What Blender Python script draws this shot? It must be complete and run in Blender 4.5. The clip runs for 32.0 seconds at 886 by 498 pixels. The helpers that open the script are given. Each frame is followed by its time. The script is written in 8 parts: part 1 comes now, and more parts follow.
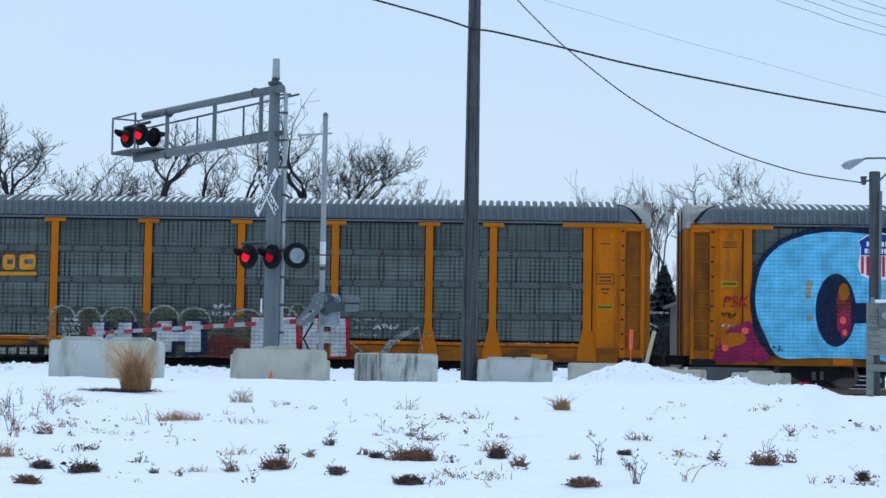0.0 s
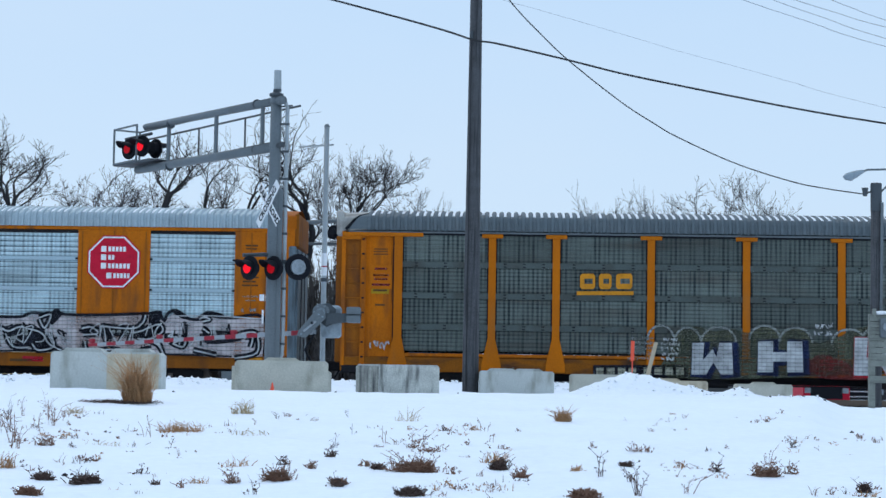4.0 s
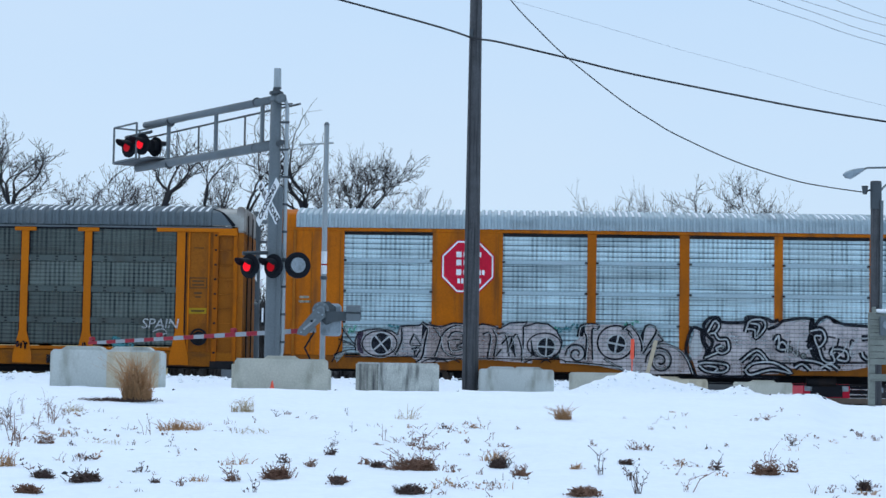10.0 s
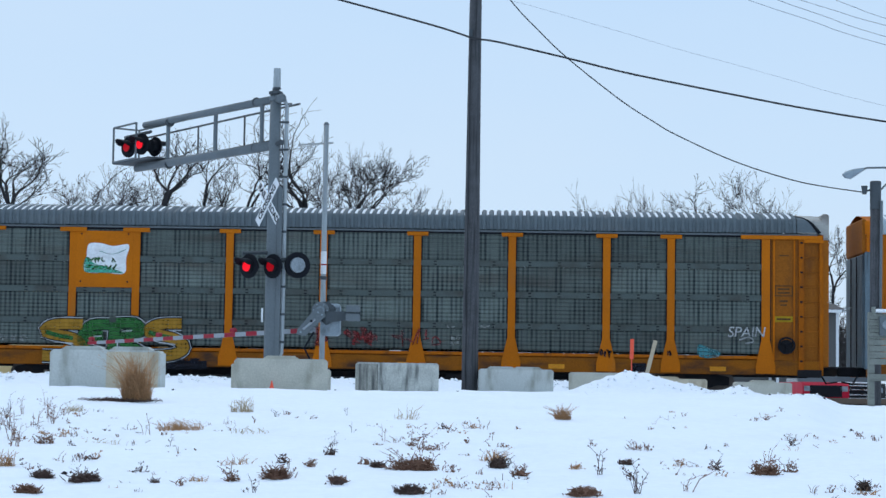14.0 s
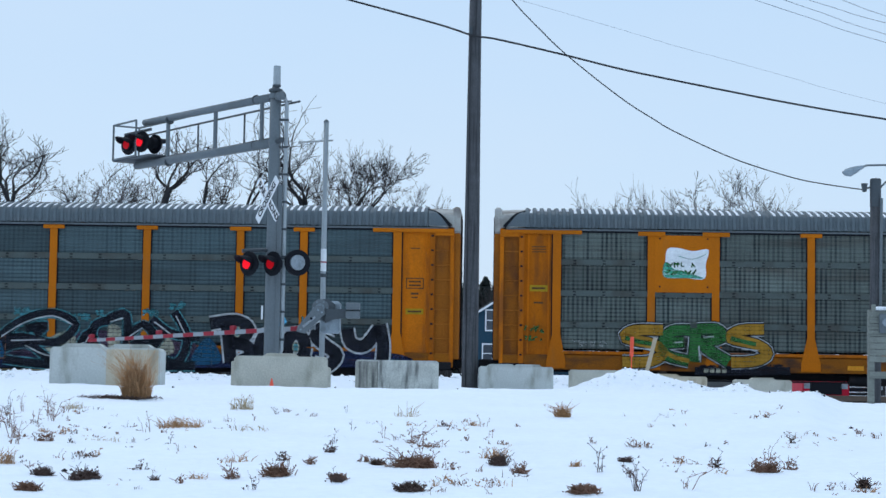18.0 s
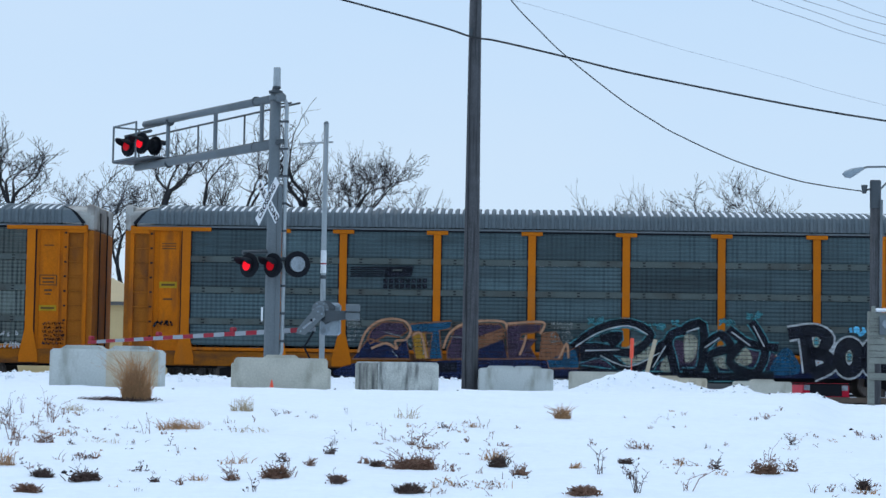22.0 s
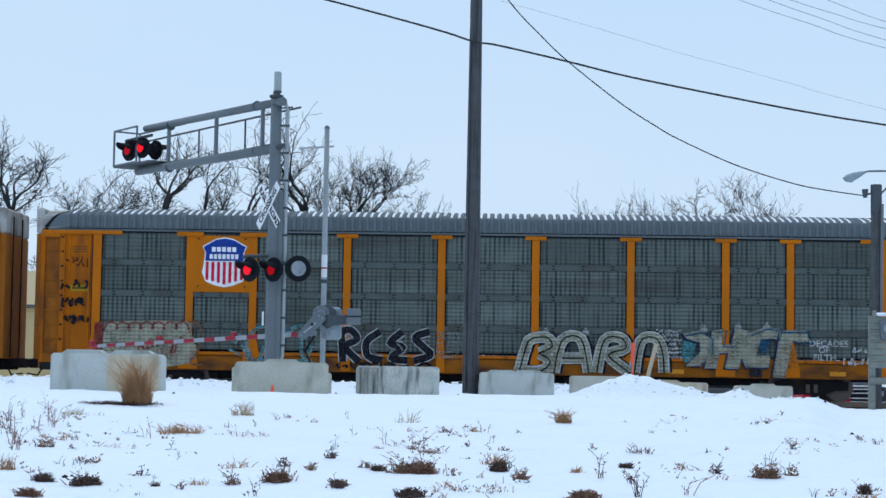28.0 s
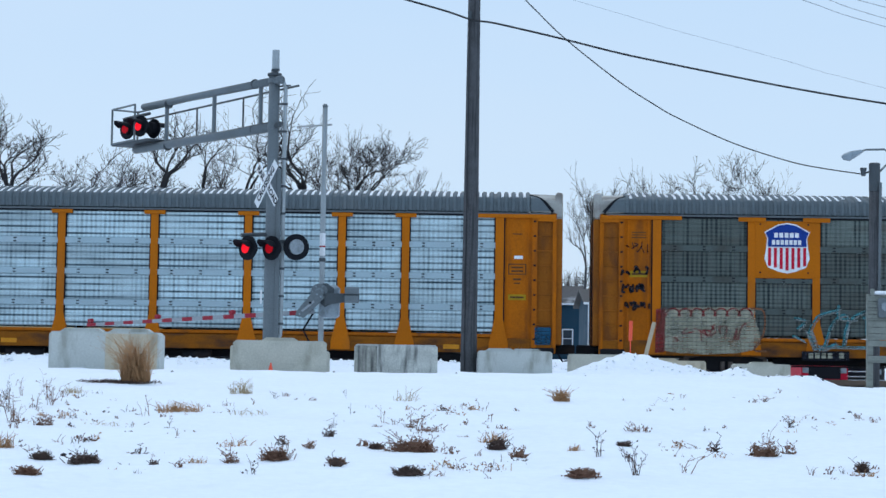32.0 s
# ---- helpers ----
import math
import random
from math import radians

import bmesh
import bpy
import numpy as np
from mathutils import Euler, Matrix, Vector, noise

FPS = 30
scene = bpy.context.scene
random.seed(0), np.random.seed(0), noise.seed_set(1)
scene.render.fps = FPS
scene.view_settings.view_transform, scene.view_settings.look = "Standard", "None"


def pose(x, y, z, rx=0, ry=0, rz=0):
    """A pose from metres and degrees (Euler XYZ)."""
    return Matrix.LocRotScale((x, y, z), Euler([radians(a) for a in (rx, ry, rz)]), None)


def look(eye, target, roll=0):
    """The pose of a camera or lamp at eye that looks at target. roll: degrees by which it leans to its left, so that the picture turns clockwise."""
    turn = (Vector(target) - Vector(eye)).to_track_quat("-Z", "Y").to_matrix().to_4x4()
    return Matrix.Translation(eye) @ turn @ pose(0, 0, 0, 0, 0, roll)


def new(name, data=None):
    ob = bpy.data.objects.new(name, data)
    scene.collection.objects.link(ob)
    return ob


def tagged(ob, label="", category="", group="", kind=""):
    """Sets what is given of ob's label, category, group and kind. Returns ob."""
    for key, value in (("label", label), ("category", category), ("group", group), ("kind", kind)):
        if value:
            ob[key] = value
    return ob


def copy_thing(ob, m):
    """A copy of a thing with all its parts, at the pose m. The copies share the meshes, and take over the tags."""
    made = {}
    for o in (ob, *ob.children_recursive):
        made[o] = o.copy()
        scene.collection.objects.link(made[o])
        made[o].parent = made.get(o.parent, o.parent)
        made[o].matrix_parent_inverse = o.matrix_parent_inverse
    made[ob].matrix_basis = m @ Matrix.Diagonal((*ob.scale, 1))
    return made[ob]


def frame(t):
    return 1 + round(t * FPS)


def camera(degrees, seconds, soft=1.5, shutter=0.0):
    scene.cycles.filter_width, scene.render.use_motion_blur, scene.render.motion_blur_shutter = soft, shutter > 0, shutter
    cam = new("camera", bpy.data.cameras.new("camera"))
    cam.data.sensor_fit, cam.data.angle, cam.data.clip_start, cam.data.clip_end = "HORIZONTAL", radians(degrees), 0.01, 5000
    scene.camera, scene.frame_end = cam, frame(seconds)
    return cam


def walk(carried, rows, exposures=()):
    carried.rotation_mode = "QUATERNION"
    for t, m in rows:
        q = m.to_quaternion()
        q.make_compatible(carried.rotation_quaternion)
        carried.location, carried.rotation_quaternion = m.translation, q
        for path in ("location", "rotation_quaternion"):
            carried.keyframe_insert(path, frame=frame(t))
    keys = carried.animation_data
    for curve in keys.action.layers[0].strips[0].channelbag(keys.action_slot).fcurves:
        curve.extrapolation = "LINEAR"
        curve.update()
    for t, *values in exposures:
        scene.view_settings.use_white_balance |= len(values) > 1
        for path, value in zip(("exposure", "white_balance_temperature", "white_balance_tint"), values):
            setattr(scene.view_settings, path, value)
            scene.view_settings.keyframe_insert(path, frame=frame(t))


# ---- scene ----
# ---------- camera: held by hand on one spot, swaying a little ----------
EYE = Vector((0.0, 0.0, 1.6))
LEAN = 0.888
cam = camera(25.84, 32.0)


def aim(yaw, pitch):
    a, b = radians(yaw), radians(pitch)
    return look(EYE, EYE + 10 * Vector((math.sin(a) * math.cos(b), math.cos(a) * math.cos(b), math.sin(b))), LEAN)


# seconds, degrees to the right, degrees up
SWAY = """0 .052 3.812; .5 .03 3.79; 1 .025 3.814; 1.5 .025 3.839; 2 .025 3.916; 2.5 .02 4.094; 3 0 4.171; 3.5 0 4.171; 4.5 .012 4.11;
5.5 .02 4.072; 6 .005 4.119; 6.5 0 4.223; 7 -.02 4.272; 7.5 -.005 4.25; 8 0 4.225; 8.5 0 4.225; 9 0 4.248; 9.5 .003 4.225; 10 .01 4.094;
10.5 .02 4.048; 11 .025 4.09; 11.5 .025 4.098; 12 .025 4.116; 12.5 .025 4.116; 13 .025 4.069; 13.5 .025 4.069; 14 .022 4.094; 14.5 .025 4.094;
15.5 .025 4.105; 16.5 .025 4.119; 17 .02 4.094; 17.5 .025 4.02; 18 .025 4.02; 18.5 .025 4.066; 19 .025 4.066; 19.5 .022 4.043; 20 .022 4.018; 20.5 .025 3.995;
21 .025 4.018; 21.5 .025 4.066; 22 .025 4.069; 22.5 .025 4.069; 23 .025 4.066; 23.5 .025 4.02; 24 .022 4.02; 24.5 .018 4.069; 25 .02 4.119;
25.5 .02 4.121; 26.5 .01 4.145; 27.5 0 4.171; 28 0 4.196; 28.5 0 4.194; 29 .005 4.121; 29.5 .025 4.018; 30 .05 3.812; 30.5 .052 3.758;
31 .05 3.686; 31.5 .062 3.586; 32 .064 3.557"""
walk(cam, [(float(t), aim(float(a), float(b))) for t, a, b in (row.split() for row in SWAY.split(";"))])

# ---------- overcast winter sky and light ----------
world = bpy.data.worlds.new("overcast_sky")
scene.world = world
world.use_nodes = True
wn, wl = world.node_tree.nodes, world.node_tree.links
wn.clear()
w_out = wn.new("ShaderNodeOutputWorld")
w_bg = wn.new("ShaderNodeBackground")
w_geo = wn.new("ShaderNodeTexCoord")
w_sep = wn.new("ShaderNodeSeparateXYZ")
wl.new(w_geo.outputs["Generated"], w_sep.inputs[0])
w_ramp = wn.new("ShaderNodeValToRGB")
SKY = ((0.0, (0.637, 0.800, 1.000)), (0.1, (0.598, 0.790, 1.020)), (0.22, (0.540, 0.750, 1.010)), (0.5, (0.560, 0.760, 1.020)), (1.0, (0.656, 0.870, 1.142)))
for i, (p, c) in enumerate(SKY):
    e = w_ramp.color_ramp.elements[i] if i < 2 else w_ramp.color_ramp.elements.new(p)
    e.position, e.color = p, (*c, 1)
wl.new(w_sep.outputs["Z"], w_ramp.inputs[0])
# thin, soft cloud structure
w_map = wn.new("ShaderNodeMapping")
w_map.inputs["Scale"].default_value = (2.2, 2.2, 7.0)
wl.new(w_geo.outputs["Generated"], w_map.inputs[0])
w_noise = wn.new("ShaderNodeTexNoise")
w_noise.inputs["Scale"].default_value, w_noise.inputs["Detail"].default_value = 1.6, 4.0
wl.new(w_map.outputs[0], w_noise.inputs["Vector"])
w_rng = wn.new("ShaderNodeMapRange")
w_rng.inputs["From Min"].default_value, w_rng.inputs["From Max"].default_value = 0.3, 0.7
w_rng.inputs["To Min"].default_value, w_rng.inputs["To Max"].default_value = 0.0, 0.35
wl.new(w_noise.outputs[0], w_rng.inputs[0])
w_mix = wn.new("ShaderNodeMix")
w_mix.data_type = "RGBA"
w_mix.inputs["B"].default_value = (0.665, 0.81, 0.98, 1)
wl.new(w_rng.outputs[0], w_mix.inputs["Factor"])
wl.new(w_ramp.outputs[0], w_mix.inputs["A"])
# a little of the clear sky above shines through the cloud
w_sky = wn.new("ShaderNodeTexSky")
w_sky.sky_type, w_sky.sun_disc = "NISHITA", False
w_sky.sun_elevation, w_sky.sun_rotation = radians(52), radians(-20)
w_dim = wn.new("ShaderNodeVectorMath")
w_dim.operation = "SCALE"
w_dim.inputs["Scale"].default_value = 0.09
wl.new(w_sky.outputs[0], w_dim.inputs[0])
w_veil = wn.new("ShaderNodeMix")
w_veil.data_type = "RGBA"
w_veil.inputs["Factor"].default_value = 0.12
wl.new(w_mix.outputs["Result"], w_veil.inputs["A"])
wl.new(w_dim.outputs[0], w_veil.inputs["B"])
wl.new(w_veil.outputs["Result"], w_bg.inputs[0])
w_bg.inputs[1].default_value = 1.0
wl.new(w_bg.outputs[0], w_out.inputs[0])

sun = new("sun", bpy.data.lights.new("sun", "SUN"))
sun.data.energy, sun.data.angle, sun.data.color = 0.85, radians(40), (0.96, 0.97, 1.0)
sun.matrix_world = look((-15, 75, 60), (0, 40, 0))
scene.view_settings.exposure = 0.0


# ---------- materials ----------
def surface(name, base, rough=0.7, metal=0.0, var=0.25, scale=1.2, grain=30.0, bump=0.15, dirt=None, dirt_amount=0.0, dirt_scale=(1, 1, 1), spec=0.4):
    """A worn surface: broad stains, fine grain, small relief; dirt is a second colour in streaks or patches."""
    m = bpy.data.materials.new(name)
    m.use_nodes = True
    n, l = m.node_tree.nodes, m.node_tree.links
    b = n["Principled BSDF"]
    b.inputs["Metallic"].default_value, b.inputs["Specular IOR Level"].default_value = metal, spec
    co = n.new("ShaderNodeTexCoord")
    broad = n.new("ShaderNodeTexNoise")
    broad.inputs["Scale"].default_value, broad.inputs["Detail"].default_value = scale, 5.0
    fine = n.new("ShaderNodeTexNoise")
    fine.inputs["Scale"].default_value, fine.inputs["Detail"].default_value = grain, 3.0
    for t in (broad, fine):
        l.new(co.outputs["Object"], t.inputs["Vector"])
    add = n.new("ShaderNodeMath")
    add.operation = "ADD"
    l.new(broad.outputs[0], add.inputs[0]), l.new(fine.outputs[0], add.inputs[1])
    rng = n.new("ShaderNodeMapRange")
    rng.inputs["From Min"].default_value, rng.inputs["From Max"].default_value = 0.6, 1.4
    rng.inputs["To Min"].default_value, rng.inputs["To Max"].default_value = 1 - var, 1 + var
    l.new(add.outputs[0], rng.inputs[0])
    mul = n.new("ShaderNodeMix")
    mul.data_type, mul.blend_type = "RGBA", "MULTIPLY"
    mul.inputs["Factor"].default_value = 1.0
    mul.inputs["A"].default_value = (*base, 1)
    l.new(rng.outputs[0], mul.inputs["B"])
    colour = mul.outputs["Result"]
    if dirt:
        mp = n.new("ShaderNodeMapping")
        mp.inputs["Scale"].default_value = dirt_scale
        l.new(co.outputs["Object"], mp.inputs[0])
        dn = n.new("ShaderNodeTexNoise")
        dn.inputs["Scale"].default_value, dn.inputs["Detail"].default_value = 1.0, 6.0
        l.new(mp.outputs[0], dn.inputs["Vector"])
        dr = n.new("ShaderNodeMapRange")
        dr.inputs["From Min"].default_value, dr.inputs["From Max"].default_value = 0.62 - 0.3 * dirt_amount, 0.78 - 0.2 * dirt_amount
        dr.inputs["To Max"].default_value = min(1.0, 0.35 + dirt_amount)
        l.new(dn.outputs[0], dr.inputs[0])
        dm = n.new("ShaderNodeMix")
        dm.data_type = "RGBA"
        dm.inputs["B"].default_value = (*dirt, 1)
        l.new(dr.outputs[0], dm.inputs["Factor"]), l.new(colour, dm.inputs["A"])
        colour = dm.outputs["Result"]
    l.new(colour, b.inputs["Base Color"])
    rr = n.new("ShaderNodeMapRange")
    rr.inputs["From Min"].default_value, rr.inputs["From Max"].default_value = 0.3, 0.7
    rr.inputs["To Min"].default_value, rr.inputs["To Max"].default_value = max(0.05, rough - 0.1), min(1, rough + 0.1)
    l.new(broad.outputs[0], rr.inputs[0]), l.new(rr.outputs[0], b.inputs["Roughness"])
    if bump:
        bp = n.new("ShaderNodeBump")
        bp.inputs["Strength"].default_value, bp.inputs["Distance"].default_value = bump, 0.02
        l.new(fine.outputs[0], bp.inputs["Height"]), l.new(bp.outputs[0], b.inputs["Normal"])
    return m


def uneven(m, by):
    """Every piece of this material has a tone of its own."""
    n, l = m.node_tree.nodes, m.node_tree.links
    b = n["Principled BSDF"]
    src = b.inputs["Base Color"].links[0].from_socket
    info, tone, mul = n.new("ShaderNodeObjectInfo"), n.new("ShaderNodeMapRange"), n.new("ShaderNodeMix")
    tone.inputs["To Min"].default_value, tone.inputs["To Max"].default_value = 1 - by, 1 + by
    l.new(info.outputs["Random"], tone.inputs[0])
    mul.data_type, mul.blend_type = "RGBA", "MULTIPLY"
    mul.inputs["Factor"].default_value = 1.0
    l.new(src, mul.inputs["A"]), l.new(tone.outputs[0], mul.inputs["B"]), l.new(mul.outputs["Result"], b.inputs["Base Color"])
    return m


def glow(name, colour, strength):
    m = bpy.data.materials.new(name)
    m.use_nodes = True
    b = m.node_tree.nodes["Principled BSDF"]
    b.inputs["Base Color"].default_value = (0.2 * colour[0], 0.2 * colour[1], 0.2 * colour[2], 1)
    b.inputs["Specular IOR Level"].default_value = 0.15
    b.inputs["Emission Color"].default_value, b.inputs["Emission Strength"].default_value = (*colour, 1), strength
    b.inputs["Roughness"].default_value = 0.5
    return m


def perforated(name, base, dark, plaid, metal, rough, slots, uneven=0.22, rows_at=(0.0, 0.5, 0.45), grime=None):
    """Rolled steel screen: rows of punched slots, overlapping bands, uneven grime from sheet to sheet."""
    m = surface(name, base, rough, metal, 0.25, 0.8, 25, 0.1, grime or tuple(0.45 * c for c in base), 0.35, (0.25, 0.25, 1.6))
    n, l = m.node_tree.nodes, m.node_tree.links
    b = n["Principled BSDF"]
    src = b.inputs["Base Color"].links[0].from_socket
    co = n.new("ShaderNodeTexCoord")
    sep = n.new("ShaderNodeSeparateXYZ")
    l.new(co.outputs["Object"], sep.inputs[0])

    def wave(axis, pitch, lo, hi):
        a = n.new("ShaderNodeMath")
        a.operation = "MULTIPLY"
        a.inputs[1].default_value = 2 * math.pi / pitch
        l.new(sep.outputs[axis], a.inputs[0])
        s = n.new("ShaderNodeMath")
        s.operation = "SINE"
        l.new(a.outputs[0], s.inputs[0])
        r = n.new("ShaderNodeMapRange")
        r.inputs["From Min"].default_value, r.inputs["From Max"].default_value = lo, hi
        l.new(s.outputs[0], r.inputs[0])
        return r.outputs[0]

    rows = wave("Z", slots, rows_at[0], rows_at[1])
    cols = wave("X", 0.148, -0.6, 0.6)
    # each column of slots shows through differently along the car
    mp = n.new("ShaderNodeMapping")
    mp.inputs["Scale"].default_value = (4.0, 0.01, 0.5)
    l.new(co.outputs["Object"], mp.inputs[0])
    cn = n.new("ShaderNodeTexNoise")
    cn.inputs["Scale"].default_value, cn.inputs["Detail"].default_value = 1.0, 2.0
    l.new(mp.outputs[0], cn.inputs["Vector"])
    p = n.new("ShaderNodeMath")
    p.operation = "MULTIPLY"
    cr = n.new("ShaderNodeMapRange")
    cr.inputs["From Min"].default_value, cr.inputs["From Max"].default_value = 0.36, 0.66
    l.new(cn.outputs[0], cr.inputs[0])
    l.new(cols, p.inputs[0]), l.new(cr.outputs[0], p.inputs[1])
    q = n.new("ShaderNodeMath")
    q.operation = "MULTIPLY_ADD"
    q.inputs[1].default_value = plaid
    l.new(p.outputs[0], q.inputs[0])
    h = n.new("ShaderNodeMath")
    h.operation = "MULTIPLY"
    h.inputs[1].default_value = rows_at[2]
    # rows stand out here and fade there
    mr = n.new("ShaderNodeMapping")
    mr.inputs["Scale"].default_value = (0.35, 0.01, 2.6)
    l.new(co.outputs["Object"], mr.inputs[0])
    rn = n.new("ShaderNodeTexNoise")
    rn.inputs["Scale"].default_value = 1.0
    l.new(mr.outputs[0], rn.inputs["Vector"])
    rf = n.new("ShaderNodeMapRange")
    rf.inputs["From Min"].default_value, rf.inputs["From Max"].default_value = 0.32, 0.6
    rf.inputs["To Min"].default_value = 0.25
    l.new(rn.outputs[0], rf.inputs[0])
    rm = n.new("ShaderNodeMath")
    rm.operation = "MULTIPLY"
    l.new(rows, rm.inputs[0]), l.new(rf.outputs[0], rm.inputs[1])
    l.new(rm.outputs[0], h.inputs[0]), l.new(h.outputs[0], q.inputs[2])
    q.use_clamp = True
    mx = n.new("ShaderNodeMix")
    mx.data_type = "RGBA"
    mx.inputs["B"].default_value = (*dark, 1)
    l.new(q.outputs[0], mx.inputs["Factor"]), l.new(src, mx.inputs["A"])
    info = n.new("ShaderNodeObjectInfo")
    tone = n.new("ShaderNodeMapRange")
    tone.inputs["To Min"].default_value, tone.inputs["To Max"].default_value = 1 - uneven, 1 + uneven
    l.new(info.outputs["Random"], tone.inputs[0])
    tm = n.new("ShaderNodeMix")
    tm.data_type, tm.blend_type = "RGBA", "MULTIPLY"
    tm.inputs["Factor"].default_value = 1.0
    l.new(mx.outputs["Result"], tm.inputs["A"]), l.new(tone.outputs[0], tm.inputs["B"])
    l.new(tm.outputs["Result"], b.inputs["Base Color"])
    return m


SNOW = surface("snow", (0.83, 0.88, 0.94), 0.75, 0, 0.04, 0.8, 9, 0.5, spec=0.2)
SNOW_CRUST = surface("snow_crust", (0.88, 0.9, 0.93), 0.8, 0, 0.03, 2, 20, 0.3, spec=0.2)
CONCRETE = surface("cast_concrete", (0.47, 0.46, 0.395), 0.9, 0, 0.2, 2.5, 30, 0.35, (0.24, 0.23, 0.18), 0.25, (3, 3, 1.2))
# wind lumps and crust on the snow
_n, _l = SNOW.node_tree.nodes, SNOW.node_tree.links
_lump = _n.new("ShaderNodeTexNoise")
_lump.inputs["Scale"].default_value, _lump.inputs["Detail"].default_value = 2.6, 6.0
_l.new([q for q in _n if q.bl_idname == "ShaderNodeTexCoord"][0].outputs["Object"], _lump.inputs["Vector"])
_b2 = _n.new("ShaderNodeBump")
_b2.inputs["Strength"].default_value, _b2.inputs["Distance"].default_value = 0.7, 0.12
_l.new(_lump.outputs[0], _b2.inputs["Height"])
_l.new([q for q in _n if q.bl_idname == "ShaderNodeBump"][0].outputs[0], _b2.inputs["Normal"])
_l.new(_b2.outputs[0], _n["Principled BSDF"].inputs["Normal"])
CONCRETE_PALE = surface("pale_concrete", (0.5, 0.525, 0.50), 0.9, 0, 0.14, 2.2, 30, 0.35, (0.25, 0.25, 0.21), 0.34, (4, 4, 1.2))
CONCRETE_TAN = surface("tan_concrete", (0.52, 0.455, 0.345), 0.9, 0, 0.16, 2.0, 30, 0.35, (0.25, 0.21, 0.15), 0.34, (4, 4, 1.3))
CONCRETE_STAINED = surface("stained_concrete", (0.50, 0.51, 0.47), 0.9, 0, 0.35, 3.5, 30, 0.4, (0.07, 0.075, 0.075), 0.42, (7.5, 7.5, 1.3))
CONCRETE_TARRED = surface("tarred_concrete", (0.36, 0.36, 0.32), 0.9, 0, 0.3, 3.5, 30, 0.4, (0.05, 0.055, 0.06), 0.7, (9, 9, 0.8))
ORANGE = surface("faded_orange_paint", (0.41, 0.108, 0.004), 0.75, 0, 0.24, 0.9, 22, 0.12, (0.13, 0.05, 0.016), 0.38, (3.2, 3.2, 0.5), spec=0.15)
ORANGE_DIRTY = surface("rusty_orange_paint", (0.30, 0.097, 0.011), 0.8, 0, 0.3, 1.3, 22, 0.15, (0.11, 0.042, 0.02), 0.35, (2.0, 2.0, 0.7), spec=0.15)
ORANGE_END = surface("stained_orange_paint", (0.47, 0.126, 0.004), 0.8, 0, 0.26, 1.1, 22, 0.15, (0.15, 0.055, 0.018), 0.4, (2.6, 2.6, 0.6), spec=0.15)
ORANGE_LIGHT = surface("bright_orange_paint", (0.48, 0.132, 0.004), 0.75, 0, 0.2, 0.9, 22, 0.1, (0.3, 0.12, 0.03), 0.15, (2.2, 2.2, 0.5), spec=0.15)
for m_ in (ORANGE, ORANGE_END, ORANGE_DIRTY):
    uneven(m_, 0.17)
uneven(ORANGE_LIGHT, 0.08)
SILL = surface("grimy_sill_paint", (0.26, 0.085, 0.008), 0.85, 0, 0.35, 1.4, 22, 0.15, (0.04, 0.026, 0.022), 0.55, (0.9, 0.9, 2.5), spec=0.15)
SCREEN = perforated("grimy_steel_screen", (0.112, 0.136, 0.124), (0.009, 0.016, 0.018), 0.85, 0.05, 0.7, 0.122, 0.26, rows_at=(0.2, 0.8, 0.4), grime=(0.066, 0.058, 0.047))
SCREEN_BLUE = perforated("blue_grey_screen", (0.057, 0.092, 0.102), (0.010, 0.019, 0.025), 0.45, 0.05, 0.7, 0.122, 0.34, rows_at=(0.0, 0.7, 0.45))
SCREEN_BAND = surface("dull_steel_band", (0.075, 0.095, 0.090), 0.7, 0.05, 0.3, 1.5, 30, 0.1, (0.052, 0.052, 0.045), 0.5, (1.2, 1.2, 1.2))
SILVER = perforated("galvanized_screen", (0.57, 0.715, 0.76), (0.035, 0.07, 0.09), 0.5, 0.2, 0.5, 0.163, 0.1, rows_at=(0.55, 0.95, 0.95))
SILVER_STRIPED = perforated("striped_galvanized_screen", (0.53, 0.67, 0.72), (0.035, 0.07, 0.09), 0.4, 0.2, 0.5, 0.2, 0.12, rows_at=(0.3, 0.85, 0.95))
SILVER_BAND = surface("galvanized_band", (0.36, 0.47, 0.52), 0.5, 0.2, 0.12, 1.5, 30, 0.08, (0.4, 0.46, 0.5), 0.3, (1, 1, 1))
ROOF_GREY = surface("weathered_roof_steel", (0.105, 0.132, 0.148), 0.75, 0.0, 0.2, 0.6, 25, 0.1, (0.14, 0.16, 0.17), 0.3, (0.7, 2, 2))
ROOF_GALV = surface("galvanized_roof", (0.36, 0.44, 0.48), 0.55, 0.2, 0.2, 0.6, 25, 0.1, (0.2, 0.25, 0.28), 0.3, (1.1, 2, 2))
DOOR_BLUE = surface("blue_grey_door_paint", (0.115, 0.16, 0.19), 0.6, 0.1, 0.3, 1.4, 25, 0.1, (0.03, 0.035, 0.04), 0.5, (6, 6, 0.5))
CAP_WHITE = surface("chalky_white_paint", (0.38, 0.375, 0.35), 0.8, 0, 0.25, 2, 25, 0.15, (0.11, 0.085, 0.07), 0.5, (2, 2, 1))
BLACK = surface("flat_black_paint", (0.008, 0.0095, 0.014), 0.7, 0, 0.3, 3, 40, 0.1, spec=0.15)
UNDER = surface("underframe_grime", (0.016, 0.016, 0.019), 0.9, 0.0, 0.4, 3, 30, 0.3, (0.045, 0.03, 0.022), 0.3, (2, 2, 2), spec=0.15)
WHEEL_STEEL = surface("wheel_steel", (0.12, 0.10, 0.09), 0.5, 0.7, 0.3, 4, 40, 0.15)
